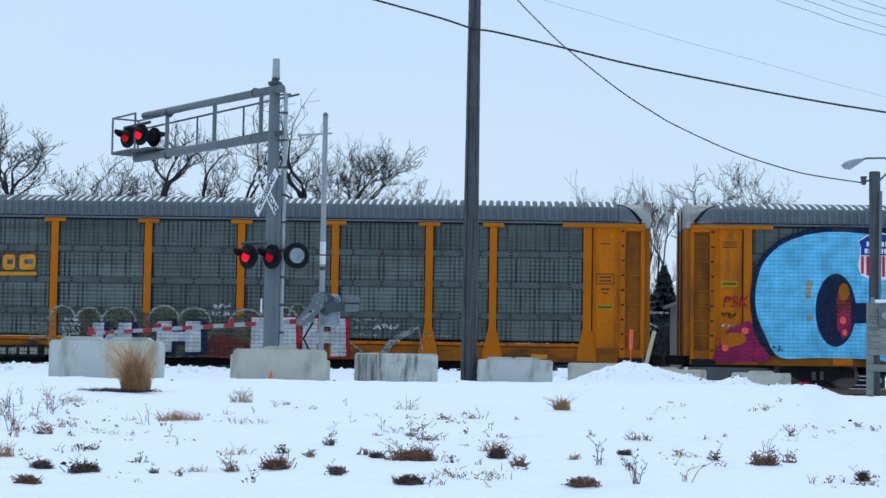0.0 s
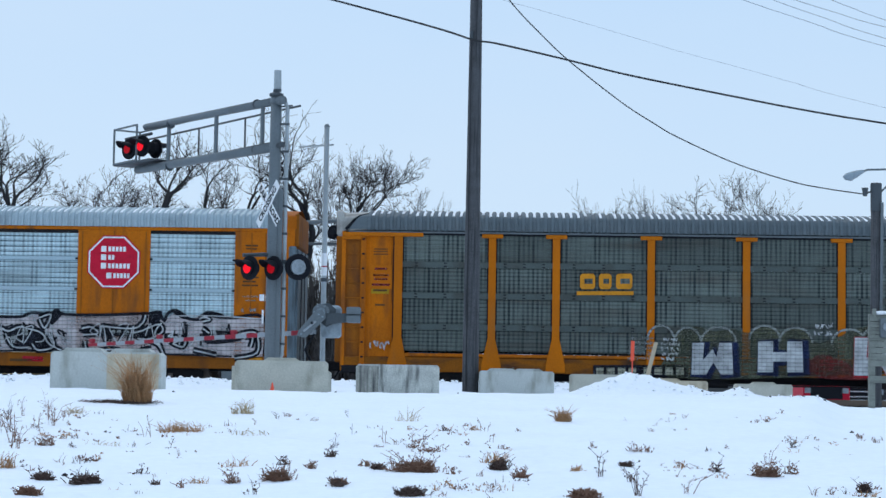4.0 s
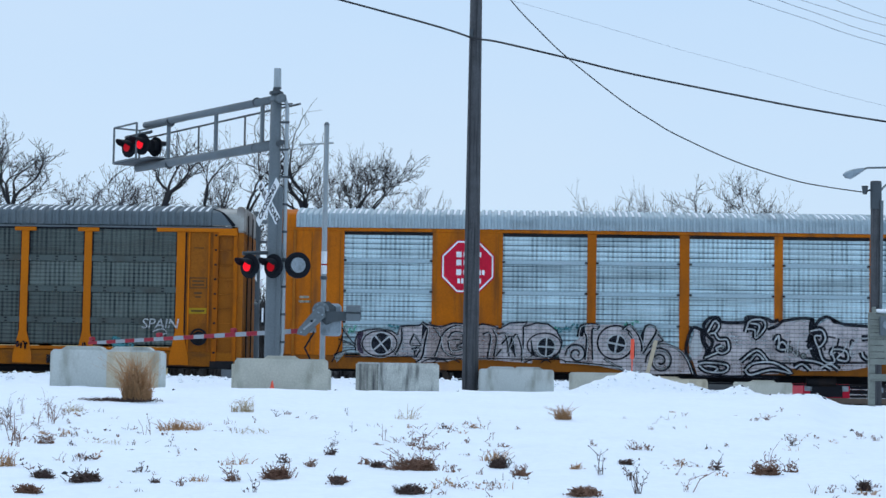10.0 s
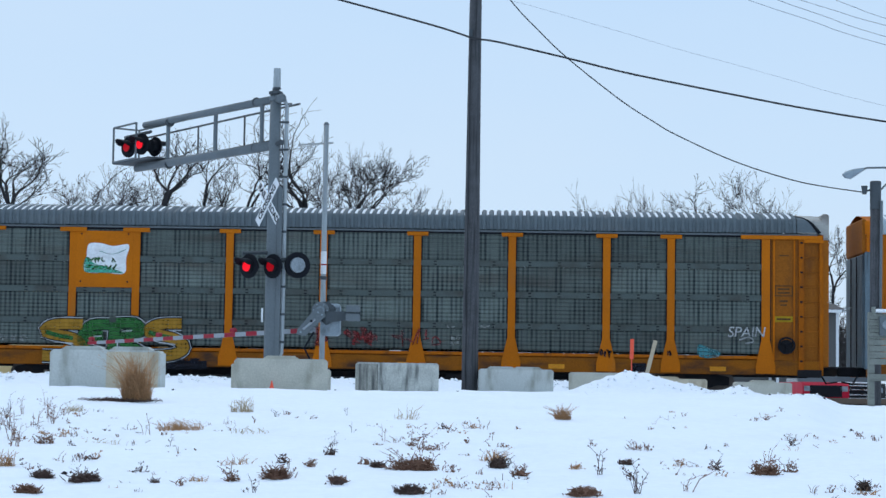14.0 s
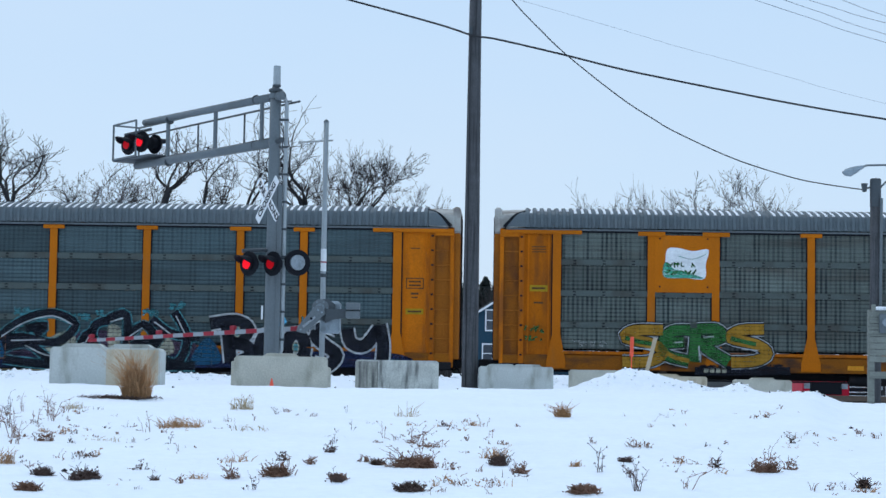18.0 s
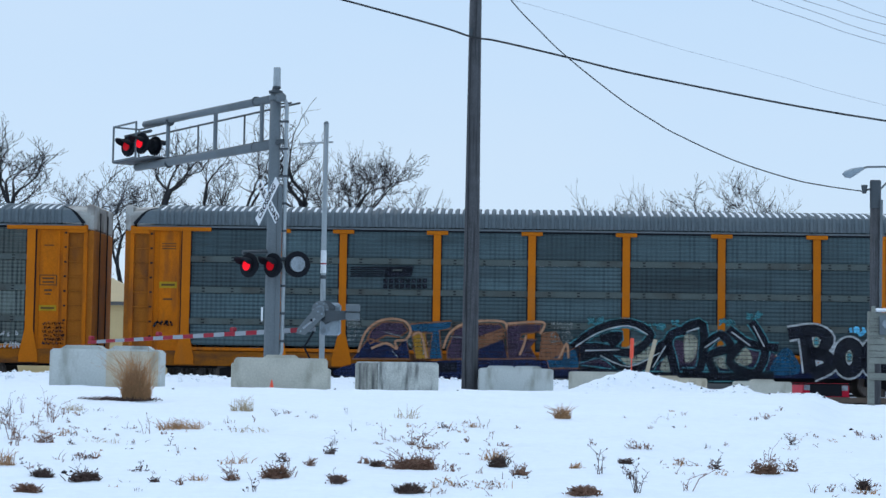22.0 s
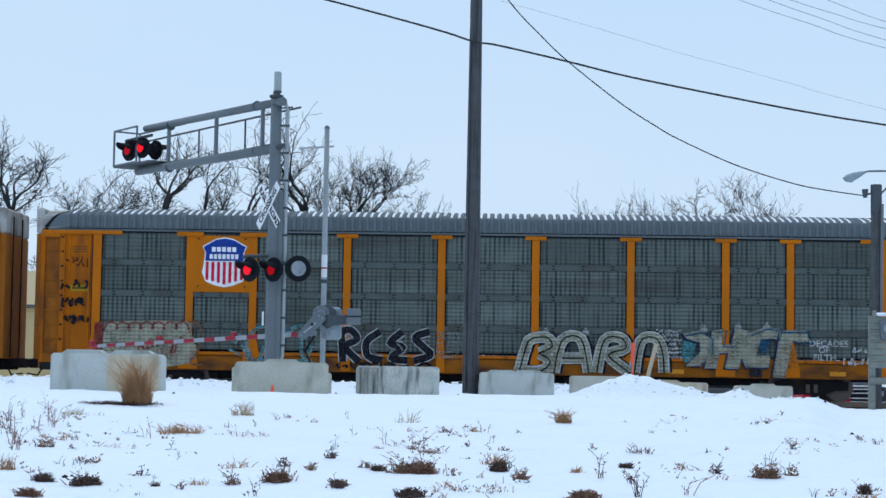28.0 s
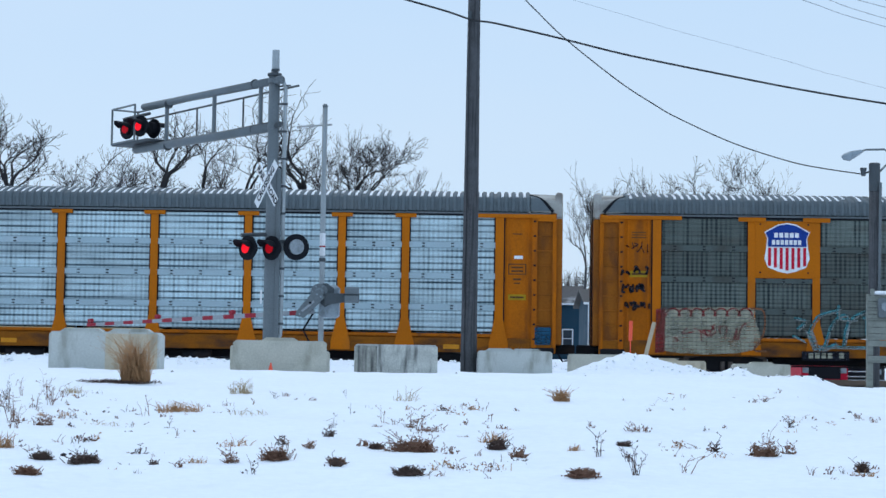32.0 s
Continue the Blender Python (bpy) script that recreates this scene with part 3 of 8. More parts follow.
# basket at the tip
for u, side in ((7.6, 0.35), (7.6, -0.35), (6.3, 0.35)):
    part("basket_post", Geo().tube([at_boom(u, 7.05, side), at_boom(u, 7.95, side)], 0.028, 6), STEEL, sig)
for z in (7.08, 7.95):
    part("basket_rail", Geo().tube([at_boom(6.3, z, 0.35), at_boom(7.6, z, 0.35), at_boom(7.6, z, -0.35), at_boom(5.05, z, -0.35)], 0.025, 6), STEEL, sig)
part("basket_floor", Geo().box((5.6, -0.35, -0.03), (7.6, 0.35, 0.0), 0.0), STEEL_DARK, sig).matrix_basis = Matrix.Translation(MAST + Vector((0, 0, 7.06))) @ Matrix.Rotation(radians(boom_turn), 4, "Z")
part("lamp_crossarm", Geo().tube([at_boom(6.0, 7.72, 0.1), at_boom(7.45, 7.72, 0.1)], 0.04, 8), STEEL_DARK, sig)
for u, lit in ((6.95, RED_DIM), (6.2, RED_GLOW)):
    lamp_head(sig, at_boom(u, 7.42, 0.25), AIMED, lit, 0.26)
lamp_head(sig, at_boom(6.45, 7.42, -0.25), -AIMED, BLACK, 0.24)
# lamps, crossbuck and conduit on the mast
part("lamp_arm", Geo().tube([MAST + Vector((-0.62, -0.32, 4.42)), MAST + Vector((-0.2, -0.1, 4.46)), MAST + Vector((0.0, 0, 4.46))], 0.045, 8), STEEL_DARK, sig)
lamp_head(sig, Vector((-4.17, 41.55, 4.14)), AIMED, RED_GLOW, 0.265)
lamp_head(sig, Vector((-3.66, 41.6, 4.15)), AIMED, RED_DIM, 0.265)
back = facing(Vector((-3.13, 41.8, 4.19)), Vector((0.42, -0.9, 0)))
g = Geo().ring(disc(0, 0, 0.285, 28), disc(0, 0, 0.16, 28), -0.02, 0.06)
g.v = [back @ Vector(v) for v in g.v]
rear = part("rear_background", g, BLACK, sig, "black ring background plate")
g = Geo().prism(disc(-0.02, 0, 0.165, 24), -0.08, 0.05)
g.v = [back @ Vector(v) for v in g.v]
part("rear_housing", g, LENS_GREY, rear, "grey lamp housing")
part("rear_arm", Geo().tube([MAST + Vector((0.0, 0, 4.3)), Vector((-3.15, 41.9, 4.3))], 0.04, 8), STEEL_DARK, sig)
cb = facing(Vector((-3.65, 42, 5.56)) + FACE * 0.2, FACE)
buck = part("crossbuck_bracket", Geo().tube([MAST + Vector((0, 0, 5.57)), Vector((-3.65, 42, 5.56)) + FACE * 0.2], 0.03, 6), STEEL_DARK, sig)
blade(buck, cb @ Matrix.Translation((0, 0.012, 0)), 45, [("RAIL", -0.36, 0.2), ("ROAD", 0.36, 0.2)])
blade(buck, cb @ Matrix.Translation((0, -0.006, 0)), -45, [("CROSSING", 0, 0.2)])
part("conduit", Geo().tube([MAST + Vector(p) for p in ((0.16, -0.02, 7.9), (0.25, -0.02, 7.7), (0.25, -0.02, 2.6), (0.24, -0.02, 2.3), (0.05, -0.1, 1.75))], 0.045, 8), STEEL_PALE, sig)
for z in (2.5, 3.1, 3.7, 4.3, 4.9, 5.5, 6.1, 6.7, 7.3):
    part("conduit_clip", Geo().box((MAST.x + 0.1, MAST.y - 0.075, z), (MAST.x + 0.31, MAST.y - 0.05, z + 0.05), 0.008), STEEL_DARK, sig)
for u in (0.85, 5.15):
    for z in (6.85, 7.87):
        part("boom_strap", Geo().tube([at_boom(u, z), at_boom(u + 0.04, z)], 0.112, 12), STEEL_DARK, sig)
part("channel", Geo().box((-3.6, 41.9, 1.9), (-3.5, 41.98, 5.9), 0.01), STEEL, sig)
part("tag_plate", Geo().box((-3.9, 41.82, 2.95), (-3.86, 41.835, 3.25), 0.002), WHITE, sig)

# ---------- crossing gate, lowered ----------
GP = Vector((-2.61, 42.5, 0))
gate = thing("crossing_gate", "lowered crossing gate with red and white striped arm", "crossing gate")
part("post", Geo().tube([GP + Vector((0, 0, z)) for z in (1.2, 4.0, 7.36)], [0.06, 0.058, 0.056], 12), STEEL_PALE, gate, smooth=True)
part("post_cap", Geo().tube([GP + Vector((0, 0, z)) for z in (7.36, 7.42)], [0.07, 0.03], 12), STEEL, gate)
part("base", Geo().box((GP.x - 0.15, GP.y - 0.15, 1.2), (GP.x + 0.2, GP.y + 0.15, 1.95), 0.04), CONCRETE, gate)
part("top_bar", Geo().tube([GP + Vector((-0.62, 0, 6.90)), GP + Vector((0.16, 0, 6.96))], 0.022, 6), STEEL_PALE, gate)
part("reflector_band", Geo().tube([GP + Vector((0, 0, z)) for z in (4.05, 4.55)], 0.064, 12), WHITE, gate, "white reflective band")
part("red_band", Geo().tube([GP + Vector((0, 0, z)) for z in (4.24, 4.27)], 0.066, 12), STRIPE_RED, gate, "thin red band")
part("clamp", Geo().tube([GP + Vector((0, 0, z)) for z in (3.92, 4.0)], 0.075, 12), STEEL_DARK, gate)
mech = part("mechanism", Geo().box((-2.62, 41.95, 2.68), (-2.2, 42.5, 3.38), 0.05), ALU, gate, "grey cast mechanism case")
part("case_door", Geo().box((-2.55, 41.93, 2.74), (-2.24, 41.95, 3.32), 0.01), ALU, mech)
part("hub", Geo().prism(disc(-2.62, 3.22, 0.19, 18), 41.85, 42.1), STEEL, gate)
part("hub_cap", Geo().prism(disc(-2.62, 3.22, 0.1, 14), 41.8, 41.85), ALU, gate)
for k in range(6):
    part("hub_bolt", Geo().prism(disc(-2.62 + 0.145 * math.cos(k * 1.047), 3.22 + 0.145 * math.sin(k * 1.047), 0.022, 6), 41.83, 41.85), ALU, gate)
for yy in (41.72, 41.9):
    part("arm_bracket", Geo().prism([(-3.12, 2.7), (-2.95, 2.66), (-2.5, 3.1), (-2.58, 3.27), (-2.74, 3.24), (-3.1, 2.8)], yy, yy + 0.03), STEEL, gate)
part("bracket_slot", Geo().tube([(-2.98, 41.71, 2.8), (-2.72, 41.71, 3.02)], 0.025, 8), STRIPE_WHITE, gate, "worn bright slot")
for bx_, bz_ in ((-3.03, 2.74), (-2.9, 2.87), (-2.66, 3.17), (-2.58, 3.12)):
    part("bracket_bolt", Geo().tube([(bx_, 41.74, bz_), (bx_, 41.68, bz_)], 0.022, 6), ALU, gate)
part("shear_pin", Geo().tube([(-2.8, 41.66, 2.98), (-2.8, 41.96, 2.98)], 0.03, 8), BLACK, gate)
part("gear_cover", Geo().prism([(-2.72, 3.1), (-2.5, 2.9), (-2.32, 3.0), (-2.3, 3.3), (-2.45, 3.42), (-2.66, 3.4)], 41.86, 41.93), STEEL_DARK, gate)
part("counterweight_arm", Geo().prism([(-2.5, 2.95), (-1.75, 3.05), (-1.75, 3.2), (-2.5, 3.2)], 41.78, 41.84), STEEL_DARK, gate)
for z in (3.02, 3.2):
    part("counterweight", Geo().box((-2.06, 41.66, z - 0.02), (-1.76, 41.96, z + 0.14), 0.02), STEEL, gate)
part("cable", Geo().tube([(-2.75, 41.8, 2.75), (-2.95, 41.8, 2.4), (-2.8, 41.9, 2.1), (-2.62, 42.4, 1.8)], 0.025, 6), BLACK, gate)
A0, A1 = Vector((-2.75, 42.05, 2.80)), Vector((-8.75, 48.05, 2.56))
ad, al = (A1 - A0).normalized(), (A1 - A0).length
am = Matrix.Translation(A0) @ ad.to_track_quat("X", "Z").to_matrix().to_4x4()
n_st = 22
for i in range(n_st):
    h = 0.052 - 0.014 * i / n_st
    g = Geo().box((al * i / n_st, -0.03, -h), (al * (i + 1) / n_st, 0.03, h), 0.006)
    st = part("stripe", g, STRIPE_RED if i % 2 else STRIPE_WHITE, gate, "red stripe" if i % 2 else "white stripe")
    st.matrix_basis = am
for u in (0.33, 0.66, 0.985):
    lp = part("arm_lamp", Geo().box((al * u - 0.07, -0.045, 0.045), (al * u + 0.07, 0.045, 0.15), 0.02), STRIPE_RED, gate, "small red lamp")
    lp.matrix_basis = am
    ln = part("arm_lens", Geo().prism(disc(al * u, 0.1, 0.04, 12), -0.06, -0.045), RED_DIM, lp, "red lens")

# ---------- utility pole, street light, wires ----------
pole = thing("utility_pole", "weathered dark wooden utility pole in the snow", "utility pole")
part("shaft", Geo().tube([(0.73, 48, 1.0), (0.735, 48, 5), (0.74, 48, 9), (0.75, 48, 13.2)], [0.205, 0.19, 0.165, 0.14], 20), WOOD_POLE, pole, smooth=True)
part("cable_clamp", Geo().box((0.6, 47.78, 10.32), (0.68, 47.9, 10.55), 0.01), STEEL_DARK, pole)
part("ground_wire", Geo().tube([(0.62, 47.82, 1.5), (0.63, 47.83, 10.4)], 0.012, 5), CABLE, pole)


def wire(pts, r, label, material=CABLE, name="overhead_cable"):
    """A cable through the points, eased between them."""
    pts = [Vector(p) for p in pts]
    fine = []
    for i in range(len(pts) - 1):
        p0, p1, p2, p3 = pts[max(i - 1, 0)], pts[i], pts[i + 1], pts[min(i + 2, len(pts) - 1)]
        for k in range(6):
            t = k / 6
            fine.append(0.5 * ((2 * p1) + (p2 - p0) * t + (2 * p0 - 5 * p1 + 4 * p2 - p3) * t * t + (3 * p1 - p0 - 3 * p2 + p3) * t ** 3))
    fine.append(pts[-1])
    return solid(name, Geo().tube(fine, r, 6), material, label, "cable", group="overhead cables")


def sky_point(x, y, d):
    """Where a cable hangs, d metres out: x, y as on the view's 1568 x 882 plan."""
    a, b = (x - 784) / 3420, (y - 441) / 3420
    a, b = a * math.cos(0.0155) + b * math.sin(0.0155), b * math.cos(0.0155) - a * math.sin(0.0155)
    p = radians(4.248)
    out, up = math.cos(p) + b * math.sin(p), math.sin(p) - b * math.cos(p)
    return EYE + Vector((a, out, up)) * (d / out)


wire([sky_point(x, y, 47.75) for x, y in ((-900, -440), (100, -118), (528, -10), (680, 30), (784, 59), (832, 75), (850, 79), (884, 84), (1000, 111), (1100, 136), (1200, 157), (1300, 177), (1400, 196.5), (1500, 214), (1568, 224.5), (2400, 355))], 0.026, "thick black overhead cable crossing at the wooden pole")
wire([sky_point(x, y, 46) for x, y in ((700, -330), (800, -140), (897, 0), (960, 69), (1010, 116), (1100, 187), (1160, 226), (1200, 249), (1300, 294.5), (1400, 327), (1460, 339.5), (1532, 350))], 0.015, "sagging black service drop to the street light pole")
wire([sky_point(x, y, 90) for x, y in ((500, -120), (872, 0), (939, 19), (1100, 66), (1200, 96), (1300, 123), (1400, 151), (1568, 197), (2400, 400))], 0.007, "thin faint overhead wire", CABLE_FAINT)
for (x0, y0), (x1, y1) in (((1300, 0), (1568, 88.5)), ((1353, 0), (1568, 74)), ((1390, 0), (1568, 54)), ((1458, 0), (1568, 41.5))):
    dx, dy = x1 - x0, y1 - y0
    wire([sky_point(x0 - dx, y0 - dy * 1.15, 80), sky_point(x0, y0, 80), sky_point((x0 + x1) / 2, (y0 + y1) / 2 + 1, 80), sky_point(x1, y1, 80), sky_point(x1 + 2 * dx, y1 + 1.6 * dy, 80)], 0.012, "thin grey overhead wire", CABLE_FAINT)

lamp = thing("street_lamp", "dark pole with a grey cobra-head street light", "street lamp")
part("pole", Geo().tube([(10.34, 46, 0.9), (10.35, 46, 6.68)], [0.14, 0.125], 16), WOOD_POLE, lamp, smooth=True)
part("pole_band", Geo().tube([(10.35, 46, 6.0), (10.35, 46, 6.66)], 0.135, 16), STEEL_DARK, lamp)
part("pole_conduit", Geo().tube([(10.43, 45.86, 3.4), (10.46, 45.84, 6.2)], 0.035, 8), STEEL, lamp)
part("insulator", Geo().tube([(10.08, 45.98, 6.36), (10.08, 45.98, 6.56)], [0.05, 0.08], 10), STEEL_DARK, lamp)
part("insulator_arm", Geo().tube([(10.05, 45.98, 6.42), (10.34, 46, 6.5)], 0.025, 6), STEEL_DARK, lamp)
part("arm", Geo().tube([(10.0, 46.0, 6.95), (10.15, 46.0, 7.0), (10.6, 46.05, 7.02), (10.85, 46.1, 6.85), (10.45, 46.02, 6.45)], 0.025, 8), STEEL, lamp)
g = Geo()
rows = []
for x, w, z0, z1 in ((9.56, 0.02, 6.80, 6.84), (9.62, 0.1, 6.74, 6.9), (9.75, 0.14, 6.72, 6.95), (9.88, 0.11, 6.8, 6.98), (10.02, 0.05, 6.9, 7.0), (10.08, 0.02, 6.94, 6.98)):
    rows.append([(x, 46 + w * math.cos(a), (z0 + z1) / 2 + (z1 - z0) / 2 * math.sin(a)) for a in [2 * math.pi * k / 12 for k in range(13)]])
part("lamp_head", g.sheet(rows), ALU, lamp, "grey cobra-head lamp", smooth=True)

# weathered board stand with a meter box beside the light pole
stand = thing("board_stand", "weathered grey plank stand with a meter box", "utility stand")
for x in (10.02, 11.25):
    part("post", Geo().box((x - 0.07, 44.95, 0.9), (x + 0.07, 45.07, 3.5), 0.012), WOOD_GREY, stand)
for i in range(8):
    z = 2.28 + i * 0.15
    part("board", Geo().box((9.96, 44.91, z), (11.32, 44.95, z + 0.14), 0.008), WOOD_GREY, stand)
part("rail", Geo().box((9.96, 44.91, 1.9), (11.32, 44.95, 2.06), 0.008), WOOD_GREY, stand)
part("brace", Geo().box((10.02, 44.88, 3.42), (10.1, 44.97, 3.62), 0.01), WOOD_GREY, stand)
part("snow_cap", Geo().box((10.1, 44.85, 3.49), (11.3, 45.08, 3.57), 0.035), SNOW_CRUST, stand, "strip of snow on top")
mb = part("meter_box", Geo().box((10.18, 44.78, 2.95), (10.5, 44.91, 3.4), 0.02), STEEL, stand, "grey meter box")
part("meter_dial", Geo().prism(disc(10.33, 3.2, 0.1, 16), 44.72, 44.78), LENS_GREY, mb)

solid("traffic_cone", Geo().tube([(0, 0, -0.02), (0, 0, 0.16), (0, 0, 0.18)], [0.055, 0.014, 0.005], 10), SAFETY_ORANGE, "tiny orange cone in snow before a concrete block", "cone", (-3.27, 37.6, ground_z(-3.27, 37.6)))


def clods(name, label, spots, material, seed, kind="stuff"):
    """Broken lumps lying on the snow."""
    rnd = random.Random(seed)
    g = Geo()
    for x, y, s in spots:
        c = Vector((x, y, ground_z(x, y) + 0.2 * s))
        ring = [c + Vector((s * rnd.uniform(0.6, 1) * math.cos(k * 1.2566), s * rnd.uniform(0.6, 1) * math.sin(k * 1.2566), rnd.uniform(-0.2, 0.2) * s)) for k in range(5)]
        g.put(ring + [c + Vector((0, 0, s * rnd.uniform(0.4, 0.8))), c - Vector((0, 0, s * 0.6))], [(i, (i + 1) % 5, 5) for i in range(5)] + [((i + 1) % 5, i, 6) for i in range(5)])
    return solid(name, g, material, label, "snow lumps", kind=kind)


rnd = random.Random(31)
edge = lambda x: TRACK_Y - x * math.tan(radians(TURN))
clods("snow_lumps", "broken snow lumps along the track berm", [(x, edge(x) - rnd.uniform(3.0, 6.5), rnd.uniform(0.03, 0.11)) for x in [rnd.uniform(-15, 6) for _ in range(520)]], SNOW_CRUST, 32)
clods("heap_lumps", "crusty lumps on the ploughed snow heap", [(rnd.uniform(3.2, 9.3), rnd.uniform(43.2, 45.2), 0.016 + 0.05 * rnd.random() ** 3) for _ in range(230)], SNOW_CRUST, 33)
# dark bits: some dirt, some drawn in as shade between the lumps
clods("heap_dark_specks", "dark specks of dirt and painted shade on the snow heap", [(rnd.uniform(5.6, 9.4), rnd.uniform(43.3, 45.0), rnd.uniform(0.015, 0.05)) for _ in range(44)], UNDER, 34)
for i, (x, y, s) in enumerate(((-2.0, 37.0, 0.05), (-1.1, 36.0, 0.03), (0.35, 38.5, 0.045), (-4.2, 30.5, 0.04), (-3.2, 16.6, 0.04), (2.5, 33.0, 0.03), (5.2, 24.5, 0.04))):
    clods("stone", "small dark stone lying on the snow", [(x, y, s)], UNDER, 40 + i, "")["category"] = "stone"

# marker stakes in the snow heap
st = thing("marker_stake", "thin bright orange marker stake in the snow heap", "marker stake")
part("rod", Geo().tube([(4.5, 45.55, 1.5), (4.5, 45.55, 2.35)], 0.014, 6), SAFETY_ORANGE, st)
part("sleeve", Geo().tube([(4.5, 45.55, 2.33), (4.51, 45.55, 2.8)], 0.045, 10), SAFETY_ORANGE, st)
solid("wooden_stake", Geo().obox((0, 0, 0), (0.09, 0.045, 1.15), pose(4.92, 45.55, 2.22, 0, 14, 0), 0.006), WOOD_RAW, "leaning raw timber stake in the snow heap", "stake")


# ---------- the train: covered automobile carriers ----------
HALF = 14.1
POSTS = (-12.32, -9.38, -7.38, -4.43, -1.47, 1.47, 4.43, 7.38, 9.38, 12.32)
BANDS = (4.03, 3.06, 2.08)
SIDE = -1.5


def corrugated(x0, x1, z0, z1, y=SIDE + 0.06, pitch=0.122, depth=0.018):
    """A screen rolled in horizontal ribs."""
    n = max(2, round((z1 - z0) / pitch))
    prof = []
    for i in range(n):
        a = z0 + (z1 - z0) * i / n
        p = (z1 - z0) / n
        prof += [(a, y), (a + 0.3 * p, y - depth), (a + 0.78 * p, y - depth)]
    prof.append((z1, y))
    return Geo().sheet([[(x0, yy, z), (x1, yy, z)] for z, yy in prof])


def ribbed_roof(x0, x1, pitch, depth, section):
    """A roof rolled in ribs across the car; section: (y, z) from eave to ridge."""
    full = list(section) + [(-y, z) for y, z in section[::-1][1:]]
    norm = []
    for i, (y, z) in enumerate(full):
        a, b = full[max(i - 1, 0)], full[min(i + 1, len(full) - 1)]
        dy, dz = b[0] - a[0], b[1] - a[1]
        k = math.hypot(dy, dz)
        norm.append((-dz / k, dy / k))
    rows, n = [], round((x1 - x0) / pitch)
    for i in range(n):
        for f, o in ((0, 0), (0.18, 1), (0.5, 1), (0.68, 0)):
            x = x0 + (i + f) * pitch
            rows.append([(x, y + o * depth * ny, z + o * depth * nz) for (y, z), (ny, nz) in zip(full, norm)])
    return Geo().sheet(rows)


def roof_snow(x0, x1, pitch, bare, seed):
    """Pale strips lying in the roof's valleys, missing here and there; bare: share of empty valleys."""
    rnd, g = random.Random(seed), Geo()
    lie = [(y, z) for y, z in ROOF_SECTION if z > 5.5]
    for i in range(round((x1 - x0) / pitch)):
        a, b = x0 + (i + 0.66) * pitch, x0 + (i + 1.02) * pitch
        edge = min(a - x0, x1 - b)
        if rnd.random() < bare + (0.35 if edge < 1.5 else 0.0):
            continue
        k = 0 if rnd.random() < 0.85 else 1
        row = [(y, z + 0.03) for y, z in lie[k:]]
        row = [(row[0][0] - 0.02, row[0][1] - 0.03)] + row
        both = row + [(-y, z) for y, z in row[::-1][1:]]
        g.sheet([[(a, y, z) for y, z in both], [((a + b) / 2, y, z + 0.012) for y, z in both], [(b, y, z) for y, z in both]])
    return g


ROOF_SECTION = ((-1.5, 5.1), (-1.5, 5.4), (-1.46, 5.5), (-1.36, 5.555), (-1.0, 5.65), (-0.5, 5.745), (0, 5.79))
HALF_TURN = Matrix.Rotation(math.pi, 4, "Z")


def both_sides(ob):
    """The same piece on the far side of the car."""
    o = ob.copy()
    scene.collection.objects.link(o)
    o.matrix_basis = HALF_TURN @ ob.matrix_basis
    return ob


